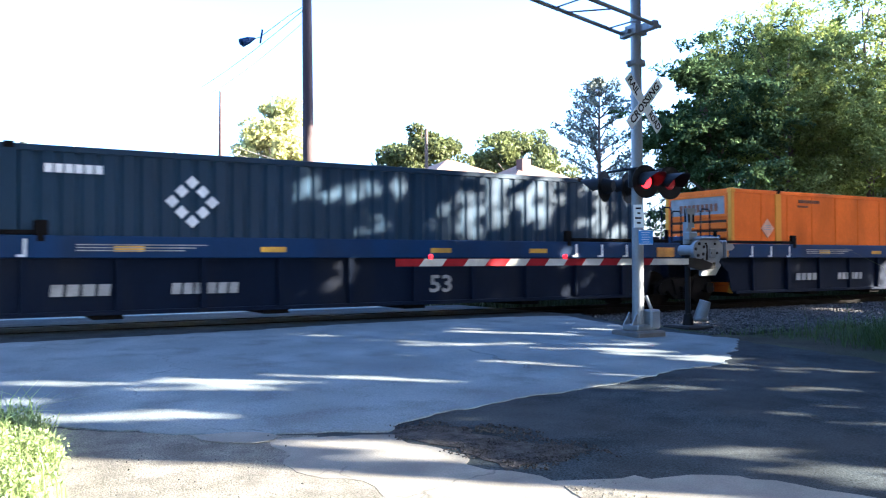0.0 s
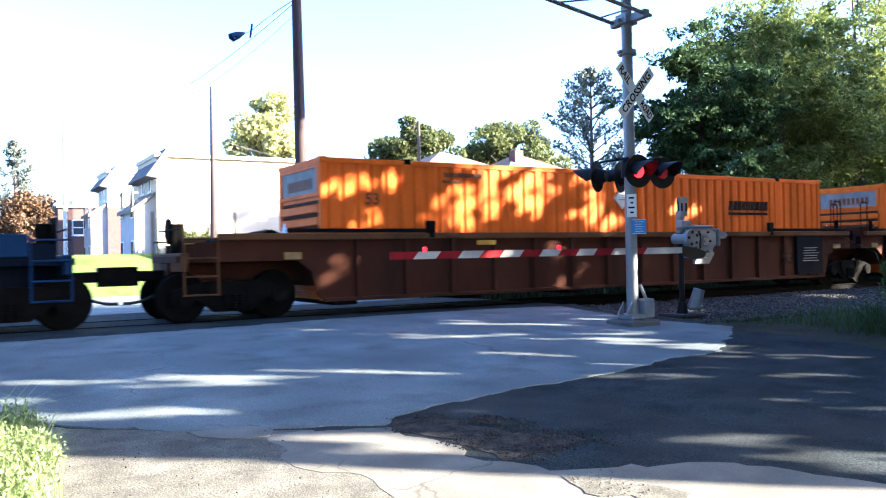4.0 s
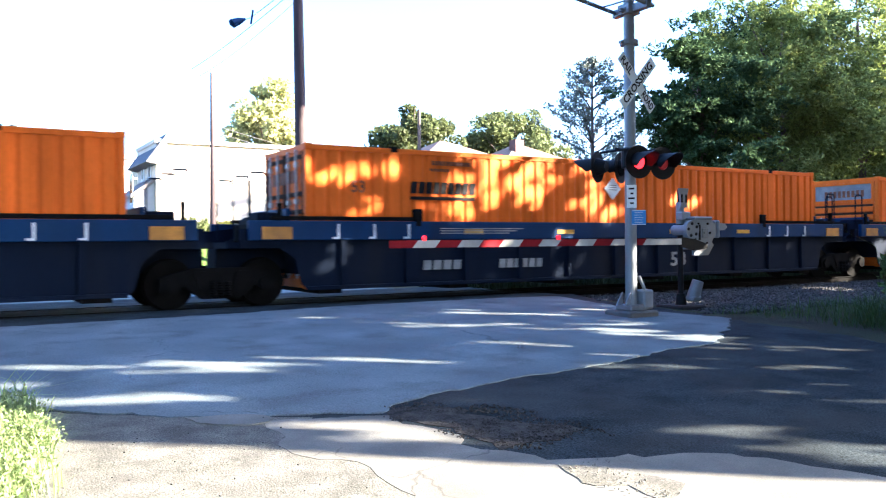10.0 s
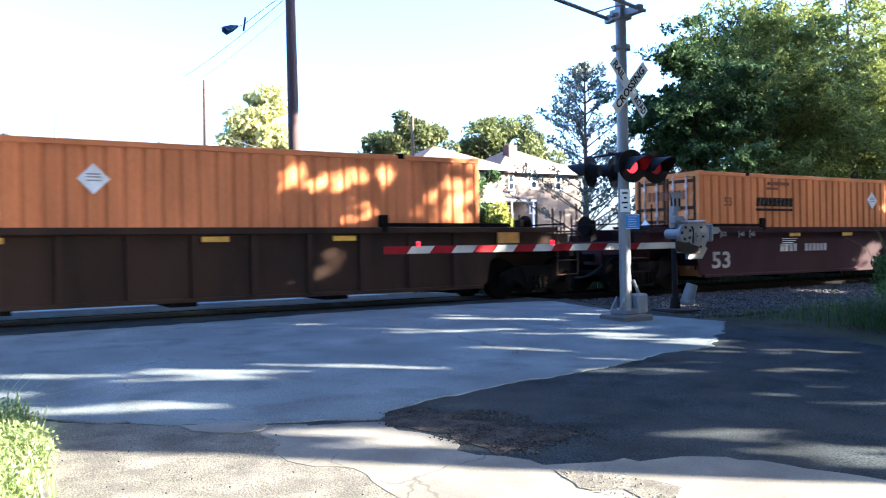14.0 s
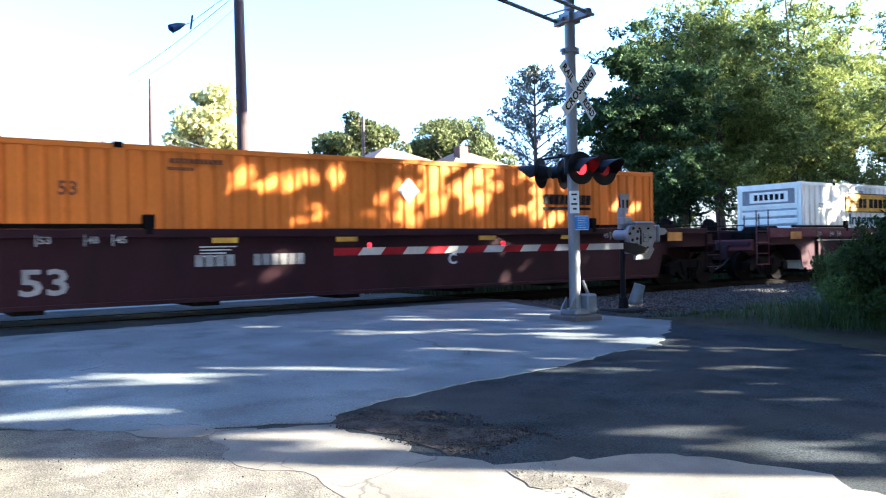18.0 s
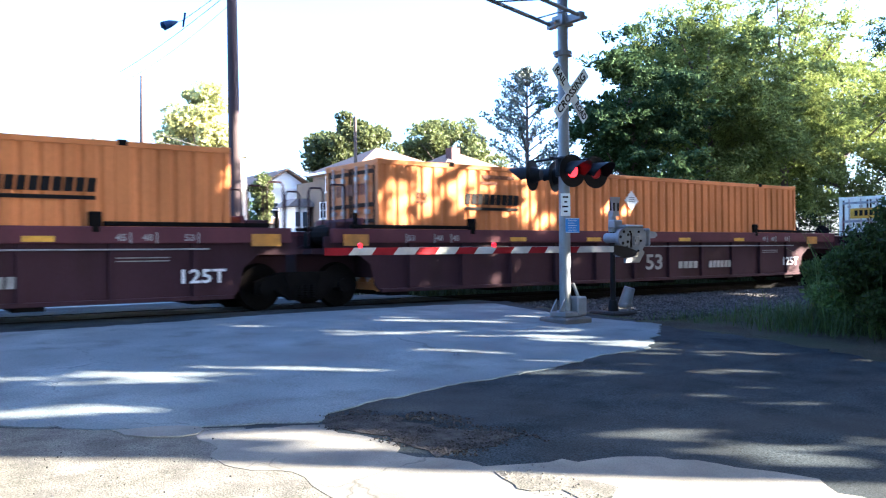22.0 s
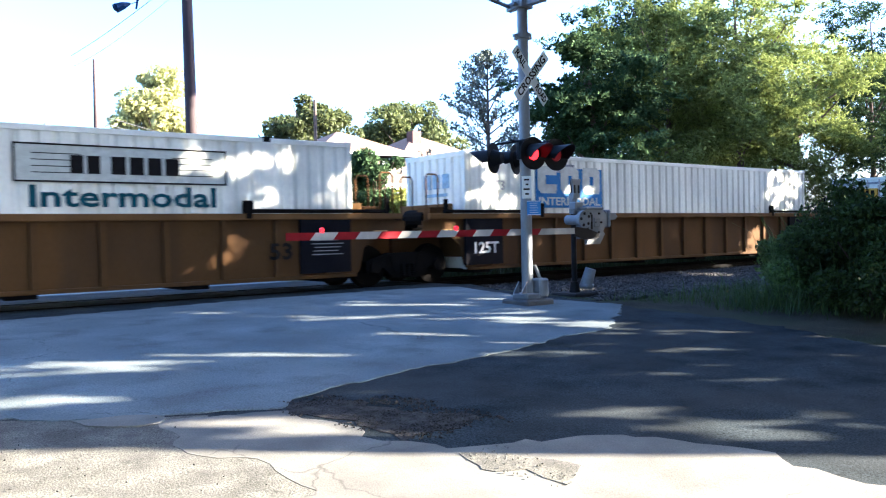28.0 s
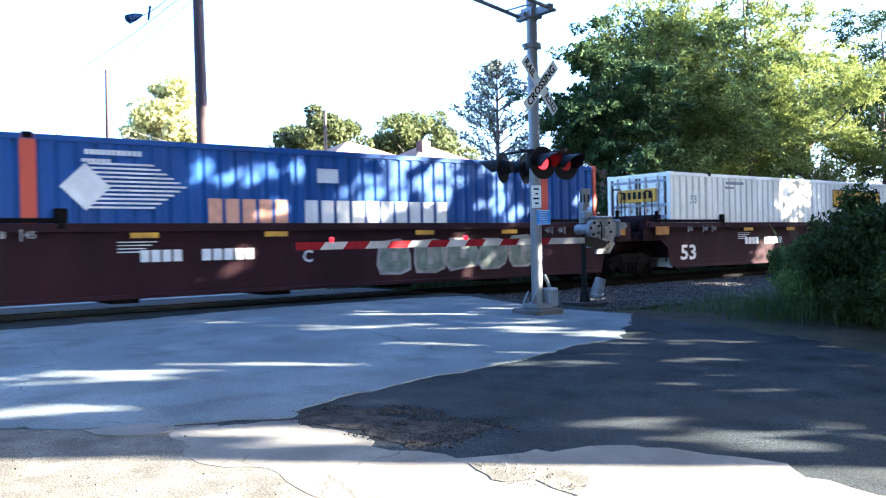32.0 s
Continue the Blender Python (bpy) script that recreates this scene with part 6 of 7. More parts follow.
# ---- poles, wires and street lamp beyond the track ----
def far_furniture():
    t = thing("utility_pole", "tall creosoted wooden utility pole, colour darkened as if backlit", "utility pole", Matrix.Translation((8.75, 22.6, -0.12)), "utility poles")
    part("shaft", tube(bmesh.new(), (0, 0, -0.2), (-0.12, 0, 13.0), 0.19, 0.12, 14), "wood_pole", t, smooth=True)
    part("crossarm", box(bmesh.new(), -1.2, 1.0, -0.2, -0.1, 12.0, 12.14), "wood_pole", t)
    bm = bmesh.new()
    # arm thinned to fit the camera's view, where sky glare hides it
    pipe(bm, [(-0.1, 0, 8.95), (-0.7, 0.0, 8.5), (-1.5, 0.0, 7.8), (-1.72, 0, 7.7)], 0.012, 8)
    lamp = part("lamp_arm", bm, "galv", t, "lamp arm drawn thin as if lost in sky glare")
    part("arm_strut", tube(bmesh.new(), (-1.5, 0, 7.62), (-1.44, 0, 8.02), 0.03, 0.03, 8), "car_blue", lamp)
    bm = bmesh.new()
    tube(bm, (-1.66, 0, 7.74), (-1.84, 0, 7.66), 0.03, 0.1, 12)
    tube(bm, (-1.84, 0, 7.66), (-2.04, 0, 7.56), 0.1, 0.13, 12)
    tube(bm, (-2.04, 0, 7.56), (-2.08, 0, 7.52), 0.13, 0.06, 12)
    part("lamp_head", bm, "car_blue", lamp, "cobra-head street lamp")
    t2 = thing("utility_pole", "slim bluish utility pole farther down the street", "utility pole", Matrix.Translation((9.4, 34.8, -0.2)), "utility poles")
    part("shaft", tube(bmesh.new(), (0, 0, -0.2), (0, 0, 8.8), 0.17, 0.045, 12), "wood_pole", t2, smooth=True)
    t3 = thing("utility_pole", "grey wooden utility pole by the houses", "utility pole", Matrix.Translation((22.5, 40.0, -0.2)), "utility poles")
    part("shaft", tube(bmesh.new(), (0, 0, -0.2), (0, 0, 9.0), 0.13, 0.09, 10), "bark", t3, smooth=True)
    # pole in sign white: sunlight and glare are put into its colour
    t4 = thing("utility_pole", "utility pole at the far street corner, whitened as if sunlit", "utility pole", Matrix.Translation((4.78, 46.0, -0.2)), "utility poles")
    part("shaft", tube(bmesh.new(), (0, 0, -0.2), (0, 0, 9.0), 0.12, 0.08, 10), "sign_white", t4, smooth=True)

    def cable(a, b, sag, r=0.016):
        pts = [Vector(a).lerp(Vector(b), i / 14) - Vector((0, 0, sag * 4 * (i / 14) * (1 - i / 14))) for i in range(15)]
        return single("overhead_cable", pipe(bmesh.new(), pts, r, 5), "wire", "thin black overhead cable between poles", "cable", "overhead cables")
    cable((8.62, 22.5, 8.72), (10.3, 42.0, 10.2), 0.12, 0.012)
    cable((8.65, 22.5, 8.4), (10.4, 42.0, 9.7), 0.2, 0.006)
    cable((9.4, 34.8, 6.4), (22.5, 39.9, 5.3), 0.3, 0.012)
    cable((9.4, 34.8, 6.1), (22.5, 39.9, 5.05), 0.3, 0.012)
    cable((22.5, 39.9, 5.3), (36.0, 42.0, 4.6), 0.5, 0.012)
    cable((22.5, 39.9, 5.0), (36.0, 42.0, 4.3), 0.5, 0.012)
    cable((8.6, 22.5, 9.4), (20.0, -16.0, 10.6), 0.5)
    cable((8.6, 22.5, 9.1), (21.0, -16.0, 10.2), 0.6)
    ring = [(21.43 + 0.2 * math.cos(a * 0.35), 39.42, 4.95 + 0.23 * math.sin(a * 0.35)) for a in range(19)]
    single("cable_coil", pipe(bmesh.new(), ring, 0.025, 6), "wire", "round coil of spare cable hung on the overhead wire", "cable")


far_furniture()


# ---- houses ----
def window(parent, x, y, z, w, h, face, sill=True):
    """A framed window on a wall that faces -y ('y') or -x ('x')."""
    m = Matrix.Translation((x, y, z)) @ (Matrix.Identity(4) if face == "y" else Matrix.Rotation(radians(-90), 4, "Z"))
    bm = bmesh.new()
    for k in (-1, 1):
        box(bm, k * w / 2 - 0.05, k * w / 2 + 0.05, -0.05, 0.02, -0.06, h + 0.06)
    for zz in (-0.06, h / 2 - 0.03, h):
        box(bm, -w / 2, w / 2, -0.045, 0.02, zz, zz + 0.06)
    f = part("window", bm, "trim", parent, at=m)
    part("pane", box(bmesh.new(), -w / 2, w / 2, -0.03, -0.012, 0, h), "glass", f)
    if sill:
        part("sill", box(bmesh.new(), -w / 2 - 0.1, w / 2 + 0.1, -0.1, 0.0, -0.12, -0.06), "trim", f)


def house(label, x0, x1, y0, y1, eave, ridge, wall, roof, windows_y, windows_x, hip=True, chimney=None, siding=True, facing=False):
    h = thing("house", label, "house", Matrix.Translation((0, 0, -0.18)), "houses beyond the track")
    bm = bmesh.new()
    box(bm, x0, x1, y0, y1, 0, eave)
    part("wall", bm, wall, h)
    if siding:
        bm = bmesh.new()
        for i in range(int(eave / 0.22)):
            z = 0.2 + i * 0.22
            box(bm, x0 - 0.012, x1, y0 - 0.012, y0 + 0.01, z, z + 0.012)
            box(bm, x0 - 0.012, x0 + 0.01, y0, y1, z, z + 0.012)
        part("siding", bm, wall, h)
    o = 0.45 if siding else 0.06
    bm = bmesh.new()
    cx, cy = (x0 + x1) / 2, (y0 + y1) / 2
    d = min(x1 - x0, y1 - y0) / 2
    if hip:
        a, b = (x0 + d, x1 - d) if x1 - x0 > y1 - y0 else (cx - 0.2, cx + 0.2)
        c0, c1 = (cy, cy) if x1 - x0 > y1 - y0 else (y0 + d, y1 - d)
        low = [(x0 - o, y0 - o, eave), (x1 + o, y0 - o, eave), (x1 + o, y1 + o, eave), (x0 - o, y1 + o, eave)]
        vs = [bm.verts.new(p) for p in low] + [bm.verts.new((p[0], p[1], p[2] + 0.16)) for p in low]
        r0, r1 = bm.verts.new((a, c0, ridge)), bm.verts.new((b, c1, ridge))
        bm.faces.new(vs[0:4])
        for i in range(4):
            j = (i + 1) % 4
            bm.faces.new((vs[i], vs[j], vs[4 + j], vs[4 + i]))
        if x1 - x0 > y1 - y0:
            bm.faces.new((vs[4], vs[5], r1, r0)), bm.faces.new((vs[5], vs[6], r1)), bm.faces.new((vs[6], vs[7], r0, r1)), bm.faces.new((vs[7], vs[4], r0))
        else:
            bm.faces.new((vs[4], vs[5], r0)), bm.faces.new((vs[5], vs[6], r1, r0)), bm.faces.new((vs[6], vs[7], r1)), bm.faces.new((vs[7], vs[4], r0, r1))
        bmesh.ops.recalc_face_normals(bm, faces=bm.faces[:])
    elif facing:     # the gable looks down the street
        prism(bm, [(x0 - o, eave), (cx, ridge), (x1 + o, eave), (x1 + o, eave + 0.15), (cx, ridge + 0.17), (x0 - o, eave + 0.15)], "y", y0 - o, y1 + o)
        part("gable", prism(bmesh.new(), [(x0, eave), (cx, ridge - 0.05), (x1, eave)], "y", y0 + 0.01, y1 - 0.01), wall, h)
    else:
        prism(bm, [(y0 - o, eave), (cy, ridge), (y1 + o, eave), (y1 + o, eave + 0.15), (cy, ridge + 0.17), (y0 - o, eave + 0.15)], "x", x0 - o, x1 + o)
        g = bmesh.new()
        prism(g, [(y0, eave), (cy, ridge - 0.05), (y1, eave)], "x", x0 + 0.01, x1 - 0.01)
        part("gable", g, wall, h)
    part("roof", bm, roof, h)
    if not siding:
        o = 0.1
    bm = bmesh.new()
    box(bm, x0 - o, x1 + o, y0 - o - 0.06, y0 - o, eave, eave + 0.16)
    if siding:
        box(bm, x0 - o - 0.06, x0 - o, y0 - o, y1 + o, eave, eave + 0.16)
    part("gutter", bm, "trim", h)
    for x, z, w, hh in windows_y:
        window(h, x, y0, z, w, hh, "y")
    for y, z, w, hh in windows_x:
        window(h, x0, y, z, w, hh, "x")
    if chimney:
        part("chimney", box(bmesh.new(), chimney[0] - 0.4, chimney[0] + 0.4, chimney[1] - 0.4, chimney[1] + 0.4, eave, chimney[2]), "brick", h)
    return h


def bay(parent, x, y0, y1, h0, h1, wall):
    """A slanted-top bay with windows on the shady end of a row house."""
    b = part("bay", prism(bmesh.new(), [(x - 0.9, 0.0), (x - 0.005, 0.0), (x - 0.005, h1), (x - 0.9, h0)], "y", y0, y1), wall, parent)
    part("bay_cap", prism(bmesh.new(), [(x - 1.05, h0 - 0.05), (x - 0.01, h1 + 0.02), (x - 0.01, h1 + 0.18), (x - 1.05, h0 + 0.12)], "y", y0 - 0.1, y1 + 0.1), "roof", b)
    for z in (0.9, 3.3):
        for y in (y0 + 0.5, y1 - 0.5):
            part("bay_window", box(bmesh.new(), x - 0.93, x - 0.9, y - 0.32, y + 0.32, z, z + 1.4), "trim", b)
            part("bay_pane", box(bmesh.new(), x - 0.945, x - 0.93, y - 0.26, y + 0.26, z + 0.06, z + 1.34), "glass", b)


# white siding greyed: shade on the bays is put into the colour
M["siding_shaded"] = material("white_siding_greyed_by_shade", (0.42, 0.4, 0.4), rough=0.85, vary=0.1, scale=2)
M["slate"] = material("dark_slate", (0.09, 0.09, 0.1), rough=0.9, vary=0.25, scale=6, fine=50, bump=0.4)
h = house("two-storey tan clapboard house with hipped roof and bright sunlit front", 25.0, 31.6, 43.8, 50.4, 6.5, 8.35, "siding_tan", "roof_pale",
          [(26.3, 5.5, 0.45, 0.8), (25.95, 2.9, 0.4, 1.35), (26.42, 2.9, 0.4, 1.35), (29.8, 5.5, 0.5, 0.8), (30.4, 3.4, 0.5, 1.0)],
          [(48.15, 3.65, 0.42, 1.0), (48.62, 3.65, 0.42, 1.0), (49.09, 3.65, 0.42, 1.0), (48.2, 5.4, 0.5, 0.95), (45.5, 5.35, 0.5, 1.0), (45.55, 3.75, 0.45, 0.65)])
part("side_bay", box(bmesh.new(), 24.55, 24.99, 46.0, 47.1, 0, 6.45), "siding_tan", h)
part("downpipe", tube(bmesh.new(), (24.95, 43.9, 0.2), (24.95, 43.9, 6.4), 0.05, n=8), "trim", h)
part("belt_course", box(bmesh.new(), 25.0, 31.6, 43.75, 43.8, 4.55, 4.75), "trim", h)
p = part("porch", prism(bmesh.new(), [(23.3, 50.9), (23.7, 50.45), (24.6, 50.45), (24.99, 50.9), (24.99, 52.2), (23.3, 52.2)], "z", 0, 4.45), "siding_white", h)
part("porch_roof", prism(bmesh.new(), [(23.0, 4.45), (25.2, 4.45), (24.6, 5.0), (23.7, 5.0)], "y", 50.2, 52.3), "roof", p)
for k in (23.85, 24.4):
    part("porch_window", box(bmesh.new(), k - 0.16, k + 0.16, 50.41, 50.44, 3.1, 4.1), "glass", p)
part("annex", box(bmesh.new(), 25.1, 28.0, 50.45, 53.2, 0, 6.2), "siding_tan", h)
h2 = house("tan clapboard house with tall white windows behind the trees", 34.2, 42.0, 48.0, 55.8, 6.9, 9.2, "siding_tan", "roof_pale", [(35.2, 5.7, 0.45, 1.0), (37.3, 5.85, 0.5, 1.0), (37.1, 4.0, 0.45, 0.8), (34.95, 4.0, 0.45, 0.95), (39.6, 5.8, 0.5, 1.0)], [(50.0, 5.7, 0.5, 1.0)], chimney=(37.0, 50.5, 9.3))
part("porch_roof", box(bmesh.new(), 34.3, 36.6, 46.8, 48.0, 4.75, 4.88), "trim", h2)
for k in (34.5, 36.4):
    part("porch_post", box(bmesh.new(), k - 0.06, k + 0.06, 46.9, 47.02, 0, 4.75), "trim", h2)
# roof takes the wall's pale colour: glare that hides the eave is in it
hp = house("long pale stucco row house with blind sunlit wall", 7.7, 15.2, 37.8, 42.2, 6.05, 6.3, "stucco", "stucco", [(13.9, 1.2, 0.9, 1.3)], [(39.2, 4.6, 0.5, 1.0), (40.8, 4.6, 0.5, 1.0)], siding=False)
bay(hp, 7.7, 38.2, 41.9, 3.6, 4.3, "siding_shaded")
part("mansard", prism(bmesh.new(), [(7.2, 5.15), (7.75, 5.05), (8.3, 6.35), (8.12, 6.45)], "y", 37.55, 42.3), "slate", hp, "dark slate slope over the street front")
hb = house("white row house with brown brick ground floor", 7.45, 14.0, 50.0, 53.6, 6.5, 6.75, "siding_white", "stucco", [(9.0, 4.9, 0.6, 1.0)], [(51.0, 5.0, 0.5, 1.1), (52.4, 5.0, 0.5, 1.1)], siding=False)
part("brick_storey", box(bmesh.new(), 7.43, 14.02, 49.96, 50.0, 0, 4.5), "brick", hb)
part("mansard", prism(bmesh.new(), [(6.95, 5.7), (7.5, 5.6), (8.05, 6.8), (7.87, 6.9)], "y", 49.75, 53.7), "slate", hb, "dark slate slope over the street front")
bay(hb, 7.45, 50.2, 53.2, 4.0, 4.6, "siding_shaded")
house("low brown brick building at the end of the street", 5.6, 9.4, 58.0, 63.0, 4.95, 5.05, "brick", "roof", [(6.8, 3.2, 0.7, 0.9)], [], siding=False)
wh = house("small white gabled house at the end of the street", 26.0, 30.6, 62.0, 70.0, 6.6, 8.1, "siding_white", "roof_pale", [(27.2, 4.3, 0.8, 1.1), (28.9, 4.3, 0.8, 1.1)], [(64.0, 3.0, 0.8, 1.2)], hip=False, facing=True)
part("porch_roof", prism(bmesh.new(), [(59.8, 3.5), (62.0, 4.1), (62.0, 4.25), (59.8, 3.62)], "x", 25.6, 30.0), "roof_pale", wh)
for k in (25.8, 27.2, 28.6, 29.8):
    part("porch_post", box(bmesh.new(), k - 0.07, k + 0.07, 59.9, 60.04, 0, 3.52), "trim", wh)


def parked_car(label, at, turn, mat):
    c = thing("parked_car", label, "car", Matrix.Translation(at) @ Matrix.Rotation(radians(turn), 4, "Z"), "parked cars")
    bm = bmesh.new()
    prism(bm, [(-2.2, 0.35), (-2.25, 0.75), (-2.0, 0.98), (-1.0, 1.02), (1.0, 1.0), (2.1, 0.85), (2.2, 0.4)], "y", -0.88, 0.88)
    bmesh.ops.bevel(bm, geom=bm.edges[:], offset=0.05, segments=2, affect="EDGES")
    part("body", bm, mat, c)
    bm = bmesh.new()
    prism(bm, [(-1.85, 1.0), (-1.5, 1.5), (0.2, 1.52), (1.0, 1.0)], "y", -0.74, 0.74)
    cab = part("cabin", bm, "glass", c, "dark glazed cabin")
    part("roof", box(bmesh.new(), -1.5, 0.25, -0.72, 0.72, 1.5, 1.56, 0.02), mat, cab)
    for x in (-1.82, -0.65, 0.95):
        bm = bmesh.new()
        box(bm, x - 0.04, x + 0.04, -0.76, 0.76, 1.0, 1.1)
        part("pillar", bm, mat, cab)
    for x in (-1.35, 1.4):
        for y in (-0.86, 0.86):
            w = part("wheel", tube(bmesh.new(), (x, y - 0.1, 0.33), (x, y + 0.1, 0.33), 0.33, n=20), "rubber", c)
            part("rim", tube(bmesh.new(), (x, y - 0.115, 0.33), (x, y + 0.115, 0.33), 0.19, n=14), "galv", w)
    for y in (-0.6, 0.6):
        part("headlight", box(bmesh.new(), 2.12, 2.22, y - 0.16, y + 0.16, 0.65, 0.8), "sign_white", c)


parked_car("white parked car in the street beyond the track", (18.2, 40.6, -0.17), 0, "car_white")
parked_car("silver parked car beside the far houses", (22.6, 41.2, -0.17), 5, "car_silver")
parked_car("dark parked car down the far street", (0.6, 43.0, -0.17), 180, "car_blue")

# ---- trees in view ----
# far leaf lightened: overexposure and haze are put into its colour
M["leaf_washed_out"] = material("overexposed_far_leaf", (0.42, 0.42, 0.18), rough=0.6, spec=0.2, vary=0.25, rand=0.4, bump=0, scale=0.4, through_light=0.4)
tree("dark green garden tree beside the white house", (21.6, 57.0, -0.2), 7.5, 1.6, "leaf_dark", 28, 40, 120, 0.16, 0.7, low=0.1)
tree("leafy garden shrub by the deck", (14.6, 33.0, -0.2), 2.6, 1.0, "leaf_dark", 29, 30, 120, 0.1, 0.45, low=0.02, category="bush")
tree("broad leafy tree far beyond the street", (20.5, 60.0, -0.2), 14.6, 3.2, "leaf_washed_out", 21, 60, 160, 0.2, 0.9, low=0.45)
tree("round dense tree behind the houses", (33.0, 60.0, -0.2), 14.3, 4.6, "leaf_far", 22, 60, 200, 0.2, 1.0, low=0.35)
tree("round dark green tree behind the houses", (44.5, 61.0, -0.2), 15.2, 5.6, "leaf_far", 23, 90, 220, 0.2, 1.1, low=0.3)
tree("rust-coloured tree at the end of the street", (3.4, 52.0, -0.2), 5.7, 1.5, "leaf_rust", 25, 50, 260, 0.11, 0.7, low=0.3)
tree("dark vine-hung tree in the far garden", (17.0, 25.9, -0.2), 5.0, 1.25, "leaf_dark", 26, 36, 220, 0.1, 0.42, trunk=0.1, low=0.35)
tree("yellow-green bush in the far garden", (17.75, 25.0, -0.2), 3.5, 1.2, "leaf_yellow", 27, 36, 220, 0.085, 0.36, trunk=0.06, low=0.05, category="bush")


tree("small yellowish garden tree beside the white gabled house", (24.6, 58.0, -0.2), 7.6, 0.9, "leaf_far", 33, 30, 110, 0.15, 0.5, 0.09, 0.3)


def pine(label, at, height, spread, seed, levels=16):
    t = thing("pine_tree", label, "tree", Matrix.Translation(at))
    rng = random.Random(seed)
    part("trunk", tube(bmesh.new(), (0, 0, -0.2), (0.1, 0, height), 0.22, 0.02, 10), "bark", t)
    limbs, cs, rs = bmesh.new(), [], []
    for i in range(levels):
        f = i / (levels - 1)
        z = height * (0.16 + 0.8 * f)
        reach = spread * (1 - f) ** 0.7 + 0.25
        for k in range(5):
            a = rng.uniform(0, math.tau)
            r = reach * rng.uniform(0.55, 1.1)
            e = Vector((math.cos(a) * r, math.sin(a) * r, z + 0.6 * r))
            tube(limbs, (0.1 * f, 0, z), e, 0.045, 0.012, 5)
            for s in (0.45, 0.62, 0.78, 0.9, 1.02):
                p = Vector((0, 0, z)).lerp(e, s)
                cs.append((p.x, p.y, p.z + 0.1 * s))
                rs.append(0.2 + 0.06 * rng.random())
    part("branchwork", limbs, "bark", t)
    v, f = leaf_cloud(cs, rs, 22, 0.09, seed, squash=1.2)
    part("crown", cloud_mesh("crown", v, f, "needle"), "needle", t, "sparse upswept needles")


pine("sparse upswept pine tree beyond the track", (30.0, 34.0, -0.2), 11.6, 4.2, 31)
pine("pale far conifer at the end of the street", (3.2, 60.0, -0.2), 9.4, 2.0, 32, 12)
# the wood beyond the track; shade on its darker trees is in their leaf colour
for i, (x, y, hgt, sp, mat) in enumerate([(27.9, 24.5, 12.4, 3.6, "leaf_dark"), (33.5, 24.5, 15.0, 4.6, "leaf"), (40.5, 25.0, 18.0, 5.2, "leaf"), (36.5, 29.0, 15.5, 4.8, "leaf_dark"), (48.5, 26.0, 15.8, 5.0, "leaf"), (61.0, 27.0, 20.0, 4.6, "leaf_dark"), (72.0, 28.0, 19.0, 5.0, "leaf_dark"), (53.0, 34.0, 15.0, 5.0, "leaf_dark")]):
    wood_tree("tall leafy tree of the wood along the track", (x, y, -0.3), hgt, sp, mat, 40 + i, 74, 0.04, "wood along the track")


# ---- the yard beyond the track ----
def yard():
    d = thing("garden_deck", "weathered wooden garden deck with rail", "deck", Matrix.Translation((16.2, 33.5, -0.2)))
    part("deck_floor", box(bmesh.new(), 0, 3.6, 0, 2.4, 1.5, 1.62), "tie", d)
    for x in (0.1, 1.8, 3.5):
        for y in (0.1, 2.3):
            part("deck_post", box(bmesh.new(), x - 0.06, x + 0.06, y - 0.06, y + 0.06, 0, 2.5), "tie", d)
    for z in (2.0, 2.45):
        part("deck_rail", box(bmesh.new(), 0, 3.6, 0.07, 0.13, z, z + 0.07), "tie", d)
    for i in range(10):
        m = new("fence_post", cached("fence_post", lambda b: box(b, -0.05, 0.05, -0.05, 0.05, 0, 1.25, 0.01), "tie"))
        m.location = (12.6 + i * 1.7, 31.6, -0.38)
        tagged(m, "dark wooden fence post in the far lawn", "fence post", "fence posts")
    bm = bmesh.new()
    for x0, x1, y0, y1 in ((11.2, 40.0, 24.0, 32.4),):
        box(bm, x0, x1, y0, y1, -0.34, -0.2)
    prism(bm, [(33.0, -0.3), (36.9, 1.45), (37.75, 1.5), (37.75, -0.3)], "x", 3.5, 16.4)
    single("lawn", bm, "lawn", "sunlit green lawn beyond the track", kind="structure")


M["lawn"] = material("mown_lawn", (0.09, 0.14, 0.03), rough=1.0, spec=0.1, vary=0.3, scale=1.0, fine=30, bump=0.6, dist=0.03)
yard()
for i, (x, y, hgt, sp) in enumerate([(8.9, 36.4, 3.3, 1.0), (10.3, 36.6, 3.0, 0.9), (12.8, 36.5, 3.4, 1.1), (14.2, 36.2, 3.1, 1.0)]):
    tree("clipped yellow-green shrub against the pale house wall", (x, y, 1.2), hgt * 0.36, sp * 0.8, "leaf_yellow" if i % 2 else "leaf_far", 140 + i, 34, 160, 0.08, 0.4, 0.06, 0.03, "shrubs by the pale house", "bush")


